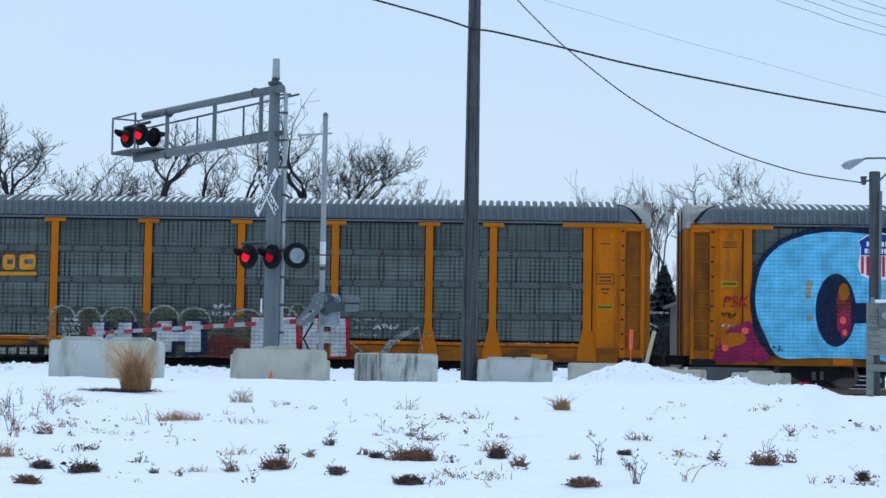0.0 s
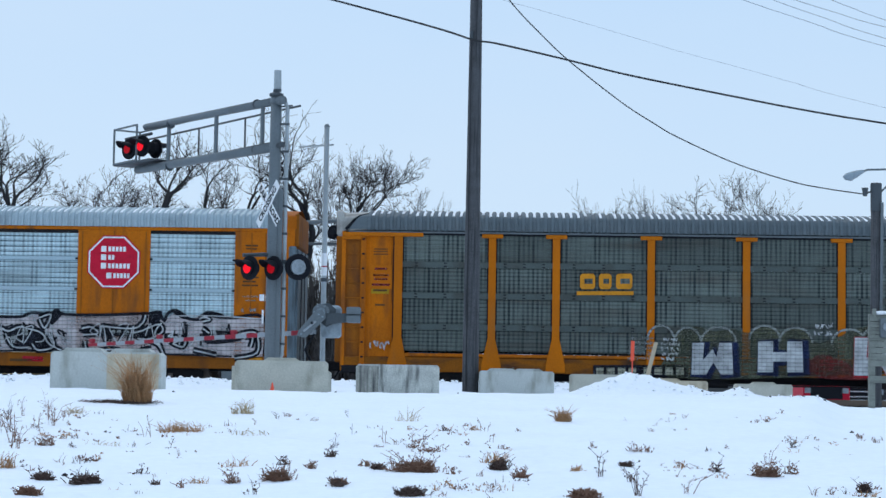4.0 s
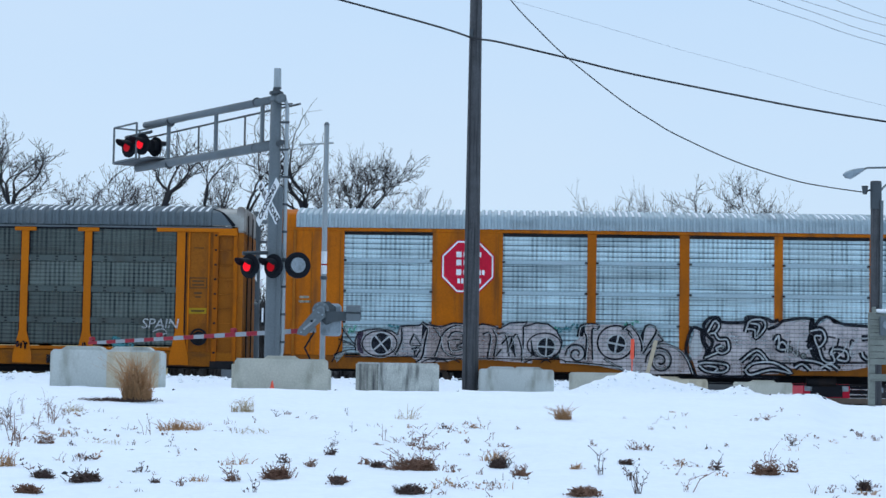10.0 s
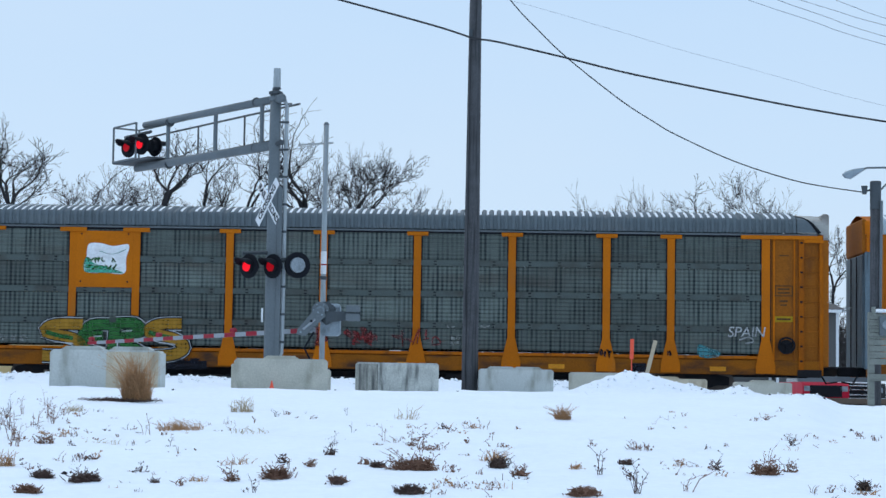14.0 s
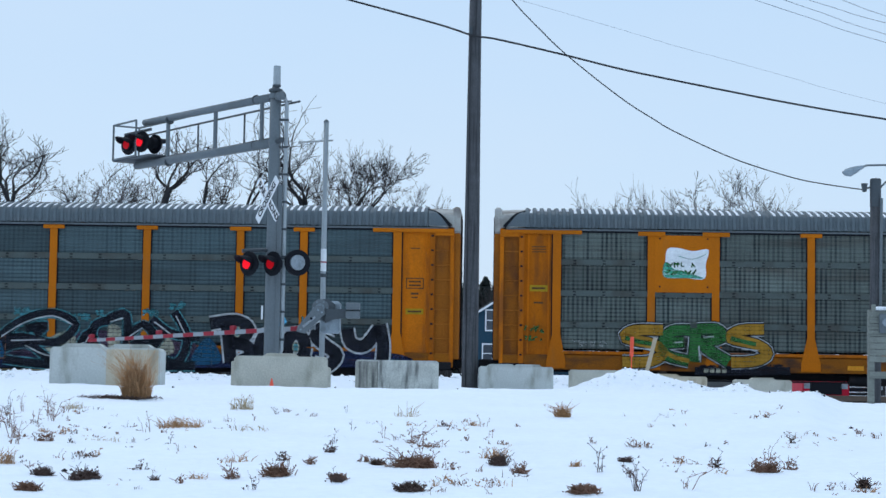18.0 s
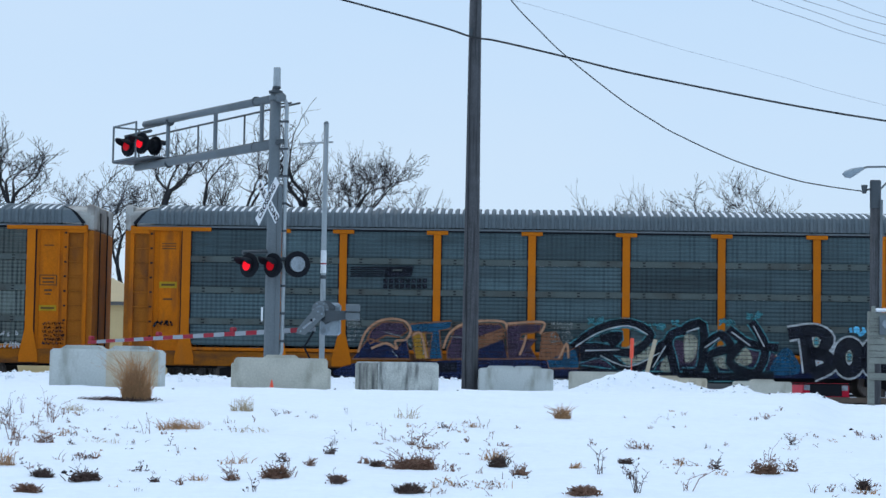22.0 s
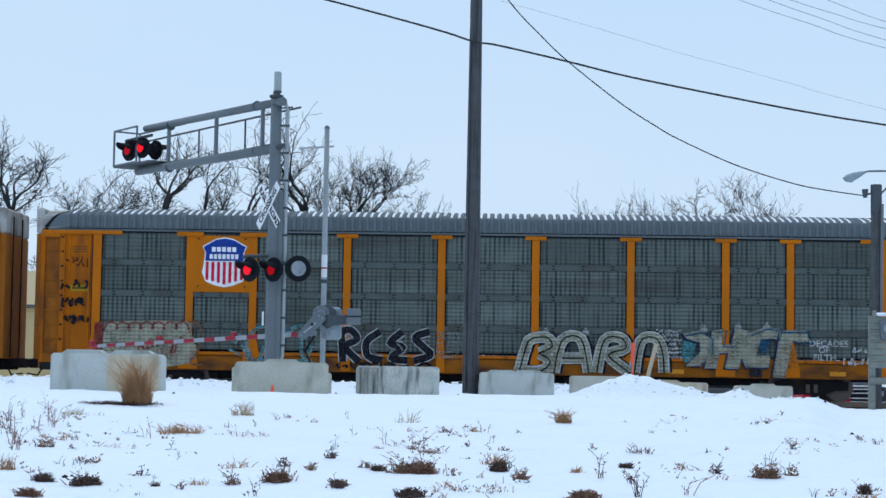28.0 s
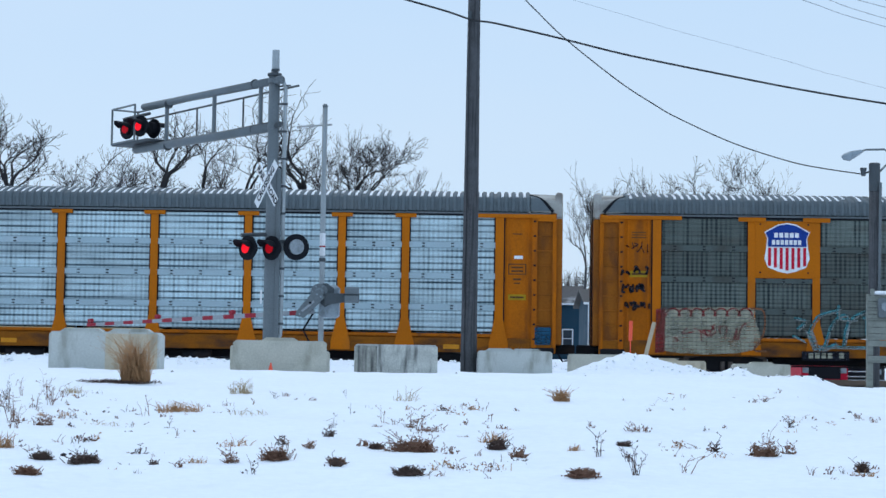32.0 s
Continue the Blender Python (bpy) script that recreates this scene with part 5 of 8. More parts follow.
class Sketch:
    """Draws on a car's near side. Units of about a centimetre: x to the right, y down from the eave."""

    def __init__(self, car, ox, oz, k=0.0098, tilt=0.00015):
        self.car, self.ox, self.oz, self.k, self.tilt, self.group = car, ox, oz, k, tilt, None

    def pt(self, p):
        return (self.ox + p[0] * self.k, self.oz - p[1] * self.k + p[0] * self.tilt)

    def y(self, layer):
        return SIDE - 0.066 - 0.005 * layer

    def begin(self, label):
        self.group, self.label = None, label
        return self

    def add(self, geo, material, name):
        ob = part(name if self.group else "graffiti", geo, material, self.group or self.car, "" if self.group else self.label)
        self.group = self.group or ob
        return ob

    def fill(self, pts, material, layer=0, soft=True):
        q = [self.pt(p) for p in pts]
        q = eased(q, True) if soft else q
        area = sum(a[0] * b[1] - b[0] * a[1] for a, b in zip(q, q[1:] + q[:1]))
        return self.add(Geo().prism(q if area > 0 else q[::-1], self.y(layer), self.y(layer) + 0.004), material, "fill")

    def line(self, pts, width, material, layer=1, closed=False, soft=True):
        q = [Vector(self.pt(p)) for p in pts]
        q = [Vector(p) for p in eased([tuple(p) for p in q], closed)] if soft else q
        w = width * self.k / 2
        if closed:
            q.append(q[0])
        a, b = [], []
        for i, p in enumerate(q):
            d = q[min(i + 1, len(q) - 1)] - q[max(i - 1, 0)]
            if closed and i in (0, len(q) - 1):
                d = q[1] - q[-2]
            d = d.normalized() if d.length > 0 else Vector((1, 0))
            nrm = Vector((-d.y, d.x)) * w
            a.append((p.x + nrm.x, self.y(layer), p.y + nrm.y))
            b.append((p.x - nrm.x, self.y(layer), p.y - nrm.y))
        back = [[(x, y + 0.004, z) for x, y, z in r] for r in (b, a)]
        return self.add(Geo().sheet([a, b, back[0], back[1], a]), material, "line")

    def oval(self, cx, cy, rx, ry, material, layer=0):
        return self.fill([(cx + rx * math.cos(t), cy + ry * math.sin(t)) for t in [2 * math.pi * i / 16 for i in range(16)]], material, layer)

    def hoop(self, cx, cy, rx, ry, width, material, layer=1, a0=0, a1=360):
        n = 14
        return self.line([(cx + rx * math.cos(radians(a0 + (a1 - a0) * i / n)), cy - ry * math.sin(radians(a0 + (a1 - a0) * i / n))) for i in range(n + 1)], width, material, layer)

    def curl(self, cx, cy, r, turns, width, material, layer=2, start=0):
        n = int(10 * turns) + 2
        return self.line([(cx + r * (1 - 0.85 * i / n) * math.cos(start + 6.283 * turns * i / n), cy + r * (1 - 0.85 * i / n) * math.sin(start + 6.283 * turns * i / n)) for i in range(n + 1)], width, material, layer)

    def bar(self, x0, y0, x1, y1, material, layer=0):
        return self.fill([(x0, y0), (x1, y0), (x1, y1), (x0, y1)], material, layer, False)

    def scrawl(self, x0, y0, x1, y1, n, width, material, seed, layer=2):
        """An unreadable tag: quick strokes side by side."""
        rnd = random.Random(seed)
        step = (x1 - x0) / n
        rows = max(1, round((y1 - y0) / max(2.6 * step, 12)))
        high = (y1 - y0) / rows
        for r in range(rows):
            for i in range(n):
                a, b = x0 + step * i, y0 + high * r
                pts = [(a + rnd.uniform(-0.2, 1.1) * step, b + rnd.uniform(0.05, 0.85) * high) for _ in range(rnd.randint(3, 5))]
                if rnd.random() < 0.86:
                    self.line(pts, width if rows == 1 else min(width, 0.16 * high), material, layer)
        return self

    def word(self, text, cx, cy, size, layers, shear=0.0, space=1.0, squash=1.0, layer0=1):
        """Letters in several coats: (material, growth) from the back."""
        x, z = self.pt((cx, cy))
        for i, (material, growth) in enumerate(layers):
            me = lettering(text, size, self.y(layer0 + i), material, growth, 0.002, shear, space)
            me.transform(Matrix.Translation((x, 0, z)) @ Matrix.Diagonal((squash, 1, 1, 1)))
            self.add(me, material, "letters")
        return self


def block_h(x0, y0, x1, y1, t=0.34, c=0.3):
    w, m = (x1 - x0), (y0 + y1) / 2
    h = (y1 - y0) * c / 2
    return [(x0, y0), (x0 + w * t, y0), (x0 + w * t, m - h), (x1 - w * t, m - h), (x1 - w * t, y0), (x1, y0), (x1 + 4, y1), (x1 - w * t, y1), (x1 - w * t, m + h), (x0 + w * t, m + h), (x0 + w * t, y1), (x0 - 2, y1)]


def block_w(x0, y0, x1, y1):
    w, h = x1 - x0, y1 - y0
    f = lambda a, b: (x0 + a * w, y0 + b * h)
    return [f(0.02, 0), f(0.3, 0), f(0.27, 0.55), f(0.5, 0.2), f(0.6, 0.45), f(0.66, 0), f(0.96, 0), f(1, 1), f(0.7, 1), f(0.52, 0.62), f(0.35, 1), f(0, 1)]


def outlined(sk, pts, fill_m, line_m, width, layer=0):
    sk.fill(pts, fill_m, layer, False)
    sk.line(pts, width, line_m, layer + 1, True, False)


def notices(car, left, right):
    """Stencilled data and small plates on the end plates."""
    for sx, rows in ((-1, left), (1, right)):
        for kind, z, w, h in rows:
            x = sx * 12.88
            y = SIDE + 0.022
            if kind == "plate":
                p = part("notice_plate", Geo().box((x - w / 2, y, z - h / 2), (x + w / 2, y + 0.01, z + h / 2)), D_YELLOW, car, "small yellow notice")
                part("text_bar", Geo().box((x - w * 0.38, y - 0.004, z - h * 0.15), (x + w * 0.38, y - 0.001, z + h * 0.15)), STENCIL, p)
            elif kind == "frame":
                o = [(x - w / 2, z - h / 2), (x + w / 2, z - h / 2), (x + w / 2, z + h / 2), (x - w / 2, z + h / 2)]
                i = [(x - w / 2 + 0.03, z - h / 2 + 0.03), (x + w / 2 - 0.03, z - h / 2 + 0.03), (x + w / 2 - 0.03, z + h / 2 - 0.03), (x - w / 2 + 0.03, z + h / 2 - 0.03)]
                p = part("notice_frame", Geo().ring(o, i, y - 0.002, y + 0.005), STENCIL, car)
                for q in (-0.18, 0.16):
                    part("text_bar", Geo().box((x - w * 0.33, y, z + q * h - 0.025), (x + w * 0.33, y + 0.005, z + q * h + 0.025)), STENCIL, p)
            else:
                part("stencil_bar", Geo().box((x - w / 2, y, z - h / 2), (x + w / 2, y + 0.008, z + h / 2)), STENCIL, car)


def upper_plate(car):
    """Orange plate that fills the upper half of a narrow bay."""
    p = part("logo_plate", Geo().box((-9.27, SIDE - 0.05, 3.12), (-7.49, SIDE + 0.02, 4.9), 0.012), ORANGE_LIGHT, car, "orange upper plate")
    for x in (-9.12, -7.64):
        for z in (3.3, 4.8):
            part("bolt", Geo().tube([(x, SIDE - 0.05, z), (x, SIDE - 0.065, z)], 0.03, 6), UNDER, p)
    for x in (-9.38, -7.38):
        part("plate_cap", Geo().box((x - 0.42, SIDE - 0.09, 4.87), (x + 0.42, SIDE - 0.07, 5.005), 0.008), ORANGE_LIGHT, car)
    return p


def shield(car, x, z, w, h, proud=0.0):
    """Railway shield emblem as plain shapes: blue top with white bars, red and white stripes."""
    half = [(0, 0.5), (0.2, 0.47), (0.34, 0.4), (0.5, 0.32), (0.44, 0.2), (0.46, 0.0), (0.5, -0.2), (0.42, -0.38), (0.2, -0.46), (0, -0.5)]
    out = [(-a, b) for a, b in half] + [(a, b) for a, b in half[::-1][1:-1]]
    place = lambda k: [(x + a * w * k, z + b * h * k) for a, b in out]
    y = SIDE - 0.056 - proud
    s = part("shield_emblem", Geo().prism(place(1.05), y, y + 0.004), D_WHITE, car, "red, white and blue shield emblem")
    band = [(a, b) for a, b in out if b >= -0.0001]
    top = sorted([(a, b) for a, b in out if a <= 0 and b > 0.02], key=lambda p: -p[1])
    blue = [(-0.45, 0.03)] + [(a, b) for a, b in top[::-1]] + [(-a, b) for a, b in top[1:]] + [(0.45, 0.03)]
    q = [(x + a * w, z + b * h) for a, b in blue]
    area = sum(a[0] * b[1] - b[0] * a[1] for a, b in zip(q, q[1:] + q[:1]))
    part("blue_field", Geo().prism(q if area > 0 else q[::-1], y - 0.006, y - 0.002), D_BLUE, s)
    for zz, ww, n in ((0.27, 0.6, 5), (0.12, 0.7, 7)):
        for i in range(n):
            a, b = x + ww * w * (i / n - 0.5), x + ww * w * ((i + 0.74) / n - 0.5)
            part("text_bar", Geo().box((a, y - 0.011, z + (zz - 0.05) * h), (b, y - 0.007, z + (zz + 0.05) * h)), D_WHITE, s)
    for i in range(7):
        a = -0.44 + i * 0.135
        low = -0.36 - 0.1 * (1 - abs(a + 0.035) / 0.45)
        part("red_stripe", Geo().box((x + a * w, y - 0.006, z + low * h), (x + (a + 0.07) * w, y - 0.002, z + 0.01 * h)), D_RED, s)
    return s


def octagon_sign(car, x, z, r, rows):
    pts = lambda k: [(x + k * math.cos(radians(22.5 + 45 * i)), z + k * math.sin(radians(22.5 + 45 * i))) for i in range(8)]
    y = SIDE - 0.05
    s = part("octagon_emblem", Geo().prism(pts(r), y, y + 0.015), D_RED, car, "red octagon emblem with white bars")
    part("border", Geo().ring(pts(r * 0.96), pts(r * 0.9), y - 0.005, y - 0.001), D_WHITE, s)
    for zz, x0, x1, big in rows:
        n = max(2, round((x1 - x0) / 0.13))
        for i in range(n):
            a, b = x0 + (x1 - x0) * i / n, x0 + (x1 - x0) * (i + 0.72) / n
            part("text_bar", Geo().box((x + a * r, y - 0.005, z + (zz - 0.085) * r), (x + b * r, y - 0.001, z + (zz + 0.085) * r)), D_WHITE, s)
        if big:
            part("initial_bar", Geo().box((x + (x0 - 0.25) * r, y - 0.006, z + (zz - 0.1) * r), (x + (x0 - 0.07) * r, y - 0.001, z + (zz + 0.1) * r)), D_WHITE, s)
    return s


for c in (car_a, car_b, car_e, car_f, car_d, car_g):
    notices(c, (("bar", 4.5, 0.45, 0.03), ("bar", 4.42, 0.45, 0.03), ("bar", 4.34, 0.45, 0.03), ("plate", 3.2, 0.56, 0.2), ("bar", 2.75, 0.3, 0.05)),
            (("frame", 3.3, 0.56, 0.34), ("bar", 2.98, 0.25, 0.06), ("bar", 2.86, 0.2, 0.04), ("plate", 2.42, 0.56, 0.18), ("bar", 4.4, 0.3, 0.03)))
    for x in (-3.3, 0.9, 5.6, 10.6):
        part("sill_placard", Geo().box((x, SIDE - 0.012, 0.78), (x + 0.5, SIDE - 0.004, 0.92)), D_ORANGE, c, "orange reflector strip")
part("paper_label", Geo().box((12.78, SIDE + 0.01, 3.62), (13.05, SIDE + 0.02, 3.72)), D_WHITE, car_g, "white paper label")

nb = part("warning_plate", Geo().box((-13.2, SIDE - 0.012, 3.25), (-12.52, SIDE + 0.012, 4.0), 0.004), ORANGE_LIGHT, car_b, "orange plate with red bars")
for z_, w_ in ((3.88, 0.4), (3.68, 0.5), (3.56, 0.42), (3.38, 0.56)):
    part("text_bar", Geo().box((-12.86 - w_ / 2, SIDE - 0.018, z_ - 0.035), (-12.86 + w_ / 2, SIDE - 0.013, z_ + 0.035)), P_RUSTRED, nb)
for x_, z_, w_, h_, m_ in ((13.2, 2.92, 0.34, 0.2, D_WHITE), (12.75, 4.55, 0.4, 0.05, STENCIL), (12.75, 4.45, 0.34, 0.04, STENCIL), (12.75, 3.55, 0.5, 0.05, STENCIL), (12.7, 3.42, 0.42, 0.05, STENCIL), (12.72, 3.3, 0.5, 0.05, STENCIL), (12.75, 2.95, 0.5, 0.04, P_CREAM), (12.75, 2.83, 0.34, 0.04, P_CREAM), (-13.3, 2.9, 0.3, 0.07, P_CREAM), (-13.27, 2.76, 0.4, 0.07, P_CREAM), (13.2, 1.85, 0.3, 0.16, STENCIL), (12.75, 1.0, 0.8, 0.06, D_ORANGE)):
    part("stencil_bar", Geo().box((x_ - w_ / 2, SIDE - 0.032, z_ - h_ / 2), (x_ + w_ / 2, SIDE - 0.024, z_ + h_ / 2)), m_, car_c, "white stencilled panel" if m_ is D_WHITE else "")

# -- the first car: huge sky-blue letter with a dark outline
A = Sketch(car_a, -15.69, 6.045, 0.00798, 0.000125).begin("huge sky-blue graffiti letter outlined in navy")
A.fill([(452, 372), (470, 290), (530, 220), (620, 175), (740, 158), (860, 165), (960, 170), (1100, 180), (1100, 650), (900, 655), (700, 650), (545, 648), (490, 560), (455, 470)], P_SKY, 0)
A.line([(520, 640), (470, 560), (443, 460), (446, 360), (474, 275), (540, 206), (640, 164), (760, 150), (900, 160), (1100, 172)], 20, P_NAVY, 1)
A.oval(762, 466, 78, 142, P_NAVY, 1)
A.oval(792, 468, 30, 108, P_RUSTRED, 2)
A.oval(793, 395, 20, 34, ORANGE_DIRTY, 3)
A.oval(795, 520, 26, 50, P_MAGENTA, 3)
A.oval(790, 505, 12, 15, SAFETY_ORANGE, 4)
A.oval(796, 552, 9, 12, SAFETY_ORANGE, 4)
A.bar(830, 437, 1100, 517, P_NAVY, 2)
A.line([(668, 350), (655, 380), (655, 420)], 24, P_CREAM, 2)
A.line([(660, 484), (665, 508)], 24, P_CREAM, 2)
A.begin("magenta and purple graffiti flames")
A.fill([(300, 625), (330, 560), (360, 535), (395, 520), (430, 508), (450, 560), (480, 610), (510, 660), (420, 668), (300, 665)], P_MAGENTA, 0)
A.fill([(325, 562), (400, 556), (412, 590), (330, 610)], ORANGE, 1)
A.oval(412, 545, 14, 14, SAFETY_ORANGE, 2)
A.oval(335, 612, 13, 13, SAFETY_ORANGE, 2)
A.oval(452, 630, 11, 12, P_RED, 2)
A.begin("red graffiti tag").word("PSK", 372, 434, 0.5, ((P_RED, 0.004),), 0.15)
A.begin("black graffiti scrawl").scrawl(322, 472, 400, 500, 5, 5, P_BLACK, 1)
A.begin("white graffiti scrawl").scrawl(325, 515, 375, 535, 6, 4, P_WHITE, 2)
A.begin("dark graffiti scrawl").scrawl(505, 598, 570, 630, 6, 5, P_PURPLE, 3, 3)
shield(car_a, A.pt((925, 245))[0], 4.1, 1.2, 1.45, 0.04)

# -- second car: orange block emblem, white W and H letters
B = Sketch(car_b, -16.4, 5.045).begin("orange block emblem with underline")
for x0, x1 in ((996, 1044), (1056, 1096), (1110, 1162)):
    B.fill([(x0 + 6, 142), (x1 - 6, 142), (x1, 150), (x1, 183), (x1 - 6, 191), (x0 + 6, 191), (x0, 183), (x0, 150)], D_ORANGE, 0, False)
    B.bar(x0 + 14, 158, x1 - 8, 174, SCREEN, 1)
B.bar(986, 198, 1166, 210, D_ORANGE, 0)
R = Sketch(car_b, -2.48, 5.26).begin("faded olive bubble graffiti with white outline")
R.fill([(-140, 390), (-130, 335), (-60, 310), (0, 325), (60, 318), (110, 330), (165, 308), (215, 325), (270, 315), (320, 360), (360, 355), (400, 340), (440, 320), (500, 310), (560, 325), (600, 302), (650, 325), (700, 340), (700, 440), (300, 470), (-140, 470)], P_OLIVE, 0)
for x0, x1, t in ((-210, -125, 305), (-125, -40, 312), (-40, 70, 310), (110, 210, 306), (205, 310, 312), (370, 480, 318), (465, 590, 308), (560, 620, 300), (600, 700, 318)):
    R.hoop((x0 + x1) / 2, t + 50, (x1 - x0) / 2, 48, 7, P_ASH, 1, 0, 180)
R.begin("white block letters with navy shadow")
for pts in (block_w(-70, 362, 62, 462), block_h(140, 358, 278, 455)):
    outlined(R, [(x + 9, y + 3) for x, y in pts], P_NAVY, P_NAVY, 26, 1)
    R.fill(pts, P_WHITE, 3, False)
R.begin("white block letters with red outline")
for pts in (block_w(440, 346, 588, 466), block_h(608, 350, 742, 470)):
    R.line([(x + 5, y + 1) for x, y in pts], 15, P_RED, 2, True, False)
    R.fill(pts, P_WHITE, 3, False)
R.begin("white graffiti tags")
R.scrawl(318, 300, 375, 345, 7, 4, P_WHITE, 5)
R.scrawl(765, 345, 850, 410, 9, 4, P_ASH, 6)
R.scrawl(835, 365, 910, 390, 6, 5, P_WHITE, 7)
R.scrawl(995, 395, 1090, 412, 7, 4, P_ASH, 8)
R.scrawl(-165, 345, -110, 420, 9, 4, P_WHITE, 9)
R.scrawl(-270, 340, -190, 420, 12, 5, P_ASH, 10)
R.fill([(855, 455), (900, 405), (975, 372), (960, 395), (905, 425), (880, 455)], P_ASH, 1)
R.line([(975, 372), (985, 430), (990, 455)], 5, P_ASH, 1)
R.line([(750, 420), (790, 450), (815, 468)], 5, P_ASH, 1)
R.begin("brown overspray on the sill").fill([(290, 460), (330, 400), (420, 425), (470, 468), (610, 470), (430, 480)], P_RUSTRED, 0)
L = Sketch(car_b, -16.4, 5.045).begin("white graffiti scrawl").scrawl(322, 355, 395, 385, 7, 5, P_WHITE, 11)
L.begin("black data panel with pale bars").bar(1040, 432, 1340, 470, P_BLACK, 0)
for i in range(8):
    L.bar(1050 + 34 * i + (14 if i > 3 else 0), 440, 1074 + 34 * i + (14 if i > 3 else 0), 462, P_CREAM, 1)

# -- third car: octagons and a long black, white and pink-grey piece
octagon_sign(car_c, -8.19, 3.92, 0.9, ((0.42, -0.15, 0.5, True), (0.14, -0.15, 0.12, True), (-0.2, -0.15, 0.62, True), (-0.5, -0.35, 0.5, False)))
octagon_sign(car_c, 8.41, 3.98, 0.9, ((0.45, -0.2, 0.45, True), (0.16, -0.2, 0.05, True), (-0.14, -0.2, 0.6, True), (-0.48, 0.0, 0.6, True)))
for x in (2.2, 5.2, -3.4):
    part("sill_text", Geo().box((x, SIDE - 0.012, 0.82), (x + 0.7, SIDE - 0.004, 0.9)), STENCIL, car_c)
for i in range(9):
    part("sill_numeral", Geo().box((-3.55 + 0.2 * i + (0.2 if i > 3 else 0), SIDE - 0.012, 0.78), (-3.42 + 0.2 * i + (0.2 if i > 3 else 0), SIDE - 0.004, 0.95)), P_BLACK, car_c)
part("rust_logo_bar", Geo().box((5.6, SIDE - 0.012, 0.82), (6.25, SIDE - 0.004, 0.98)), P_RED, car_c, "faded red bar")
part("black_placard", Geo().box((8.2, SIDE - 0.015, 0.72), (8.85, SIDE - 0.004, 1.05)), P_BLACK, car_c, "small black data placard")
def ink(sk, strokes, black, white=0, fill=None, shift=(3, 3)):
    """Black strokes, each with a thinner white one inside."""
    for pts in strokes:
        if fill and len(pts) > 3:
            sk.fill(pts, fill, 1)
        sk.line(pts, black, P_BLACK, 2)
        if white:
            sk.line([(x + shift[0], y + shift[1]) for x, y in pts], white, P_WHITE, 3)


def bubbles(sk, spots):
    for x, y, r in spots:
        sk.oval(x, y, r + 4, r + 4, P_BLACK, 2)
        sk.oval(x, y, r, r, P_ASH, 3)


def wheel_eye(sk, cx, cy, rx, ry, turn):
    sk.oval(cx, cy, rx + 6, ry + 6, P_WHITE, 2)
    sk.oval(cx, cy, rx, ry, P_BLACK, 3)
    for a in (turn, turn + 90):
        c, s_ = math.cos(radians(a)), math.sin(radians(a))
        sk.line([(cx - rx * c, cy - ry * s_), (cx + rx * c, cy + ry * s_)], 8, P_WHITE, 4, soft=False)


W = Sketch(car_c, -14.366, 2.637, 0.00618, 0.0000913).begin("grey wildstyle graffiti letters with black outlines")
W.fill([(440, 140), (500, 125), (600, 130), (650, 150), (662, 110), (760, 105), (778, 88), (830, 100), (870, 112), (920, 95), (980, 96), (1040, 112), (1075, 95), (1140, 110), (1165, 122), (1220, 92), (1310, 90), (1400, 95), (1450, 130), (1480, 180), (1470, 240), (1430, 265), (1330, 272), (1330, 295), (1100, 278), (950, 275), (900, 288), (760, 292), (720, 262), (470, 262), (436, 215)], P_SCREENED, 0, False)
W.fill([(800, 105), (1158, 105), (1158, 276), (800, 280)], P_PINKGREY, 1, False)
W.line([(440, 235), (436, 180), (452, 138), (500, 125), (560, 122), (620, 132), (650, 152), (662, 108), (760, 105), (778, 86), (800, 100), (870, 112), (930, 92), (1000, 98), (1040, 112), (1078, 96), (1135, 108), (1165, 122), (1215, 92), (1305, 88), (1285, 110), (1350, 92), (1410, 98), (1452, 132), (1480, 185), (1468, 240), (1432, 265), (1365, 262)], 8, P_BLACK, 2, soft=False)
W.line([(380, 262), (560, 262), (720, 262), (900, 272), (1160, 272), (1330, 275), (1480, 275)], 6, P_BLACK, 2)
wheel_eye(W, 568, 195, 50, 53, 50)
W.hoop(560, 195, 88, 64, 7, P_BLACK, 2)
W.hoop(566, 196, 100, 70, 4, P_WHITE, 2, 60, 300)
wheel_eye(W, 1400, 213, 42, 45, 3)
W.hoop(1390, 205, 85, 62, 7, P_BLACK, 2, -60, 250)
for pts in (((365, 112), (400, 160), (440, 205)), ((352, 172), (390, 185), (438, 212)), ((330, 250), (390, 230), (440, 225)), ((375, 130), (360, 200), (320, 290))):
    W.line(pts, 6, P_BLACK, 2)
for tri in (((328, 255), (400, 226), (345, 292)), ((370, 125), (385, 120), (430, 195)), ((372, 190), (432, 200), (436, 214), (375, 206))):
    W.fill(tri, P_ASH, 1, False)
W.fill([(452, 145), (478, 140), (468, 190), (480, 245), (452, 232), (446, 190)], P_PURPLE, 2)
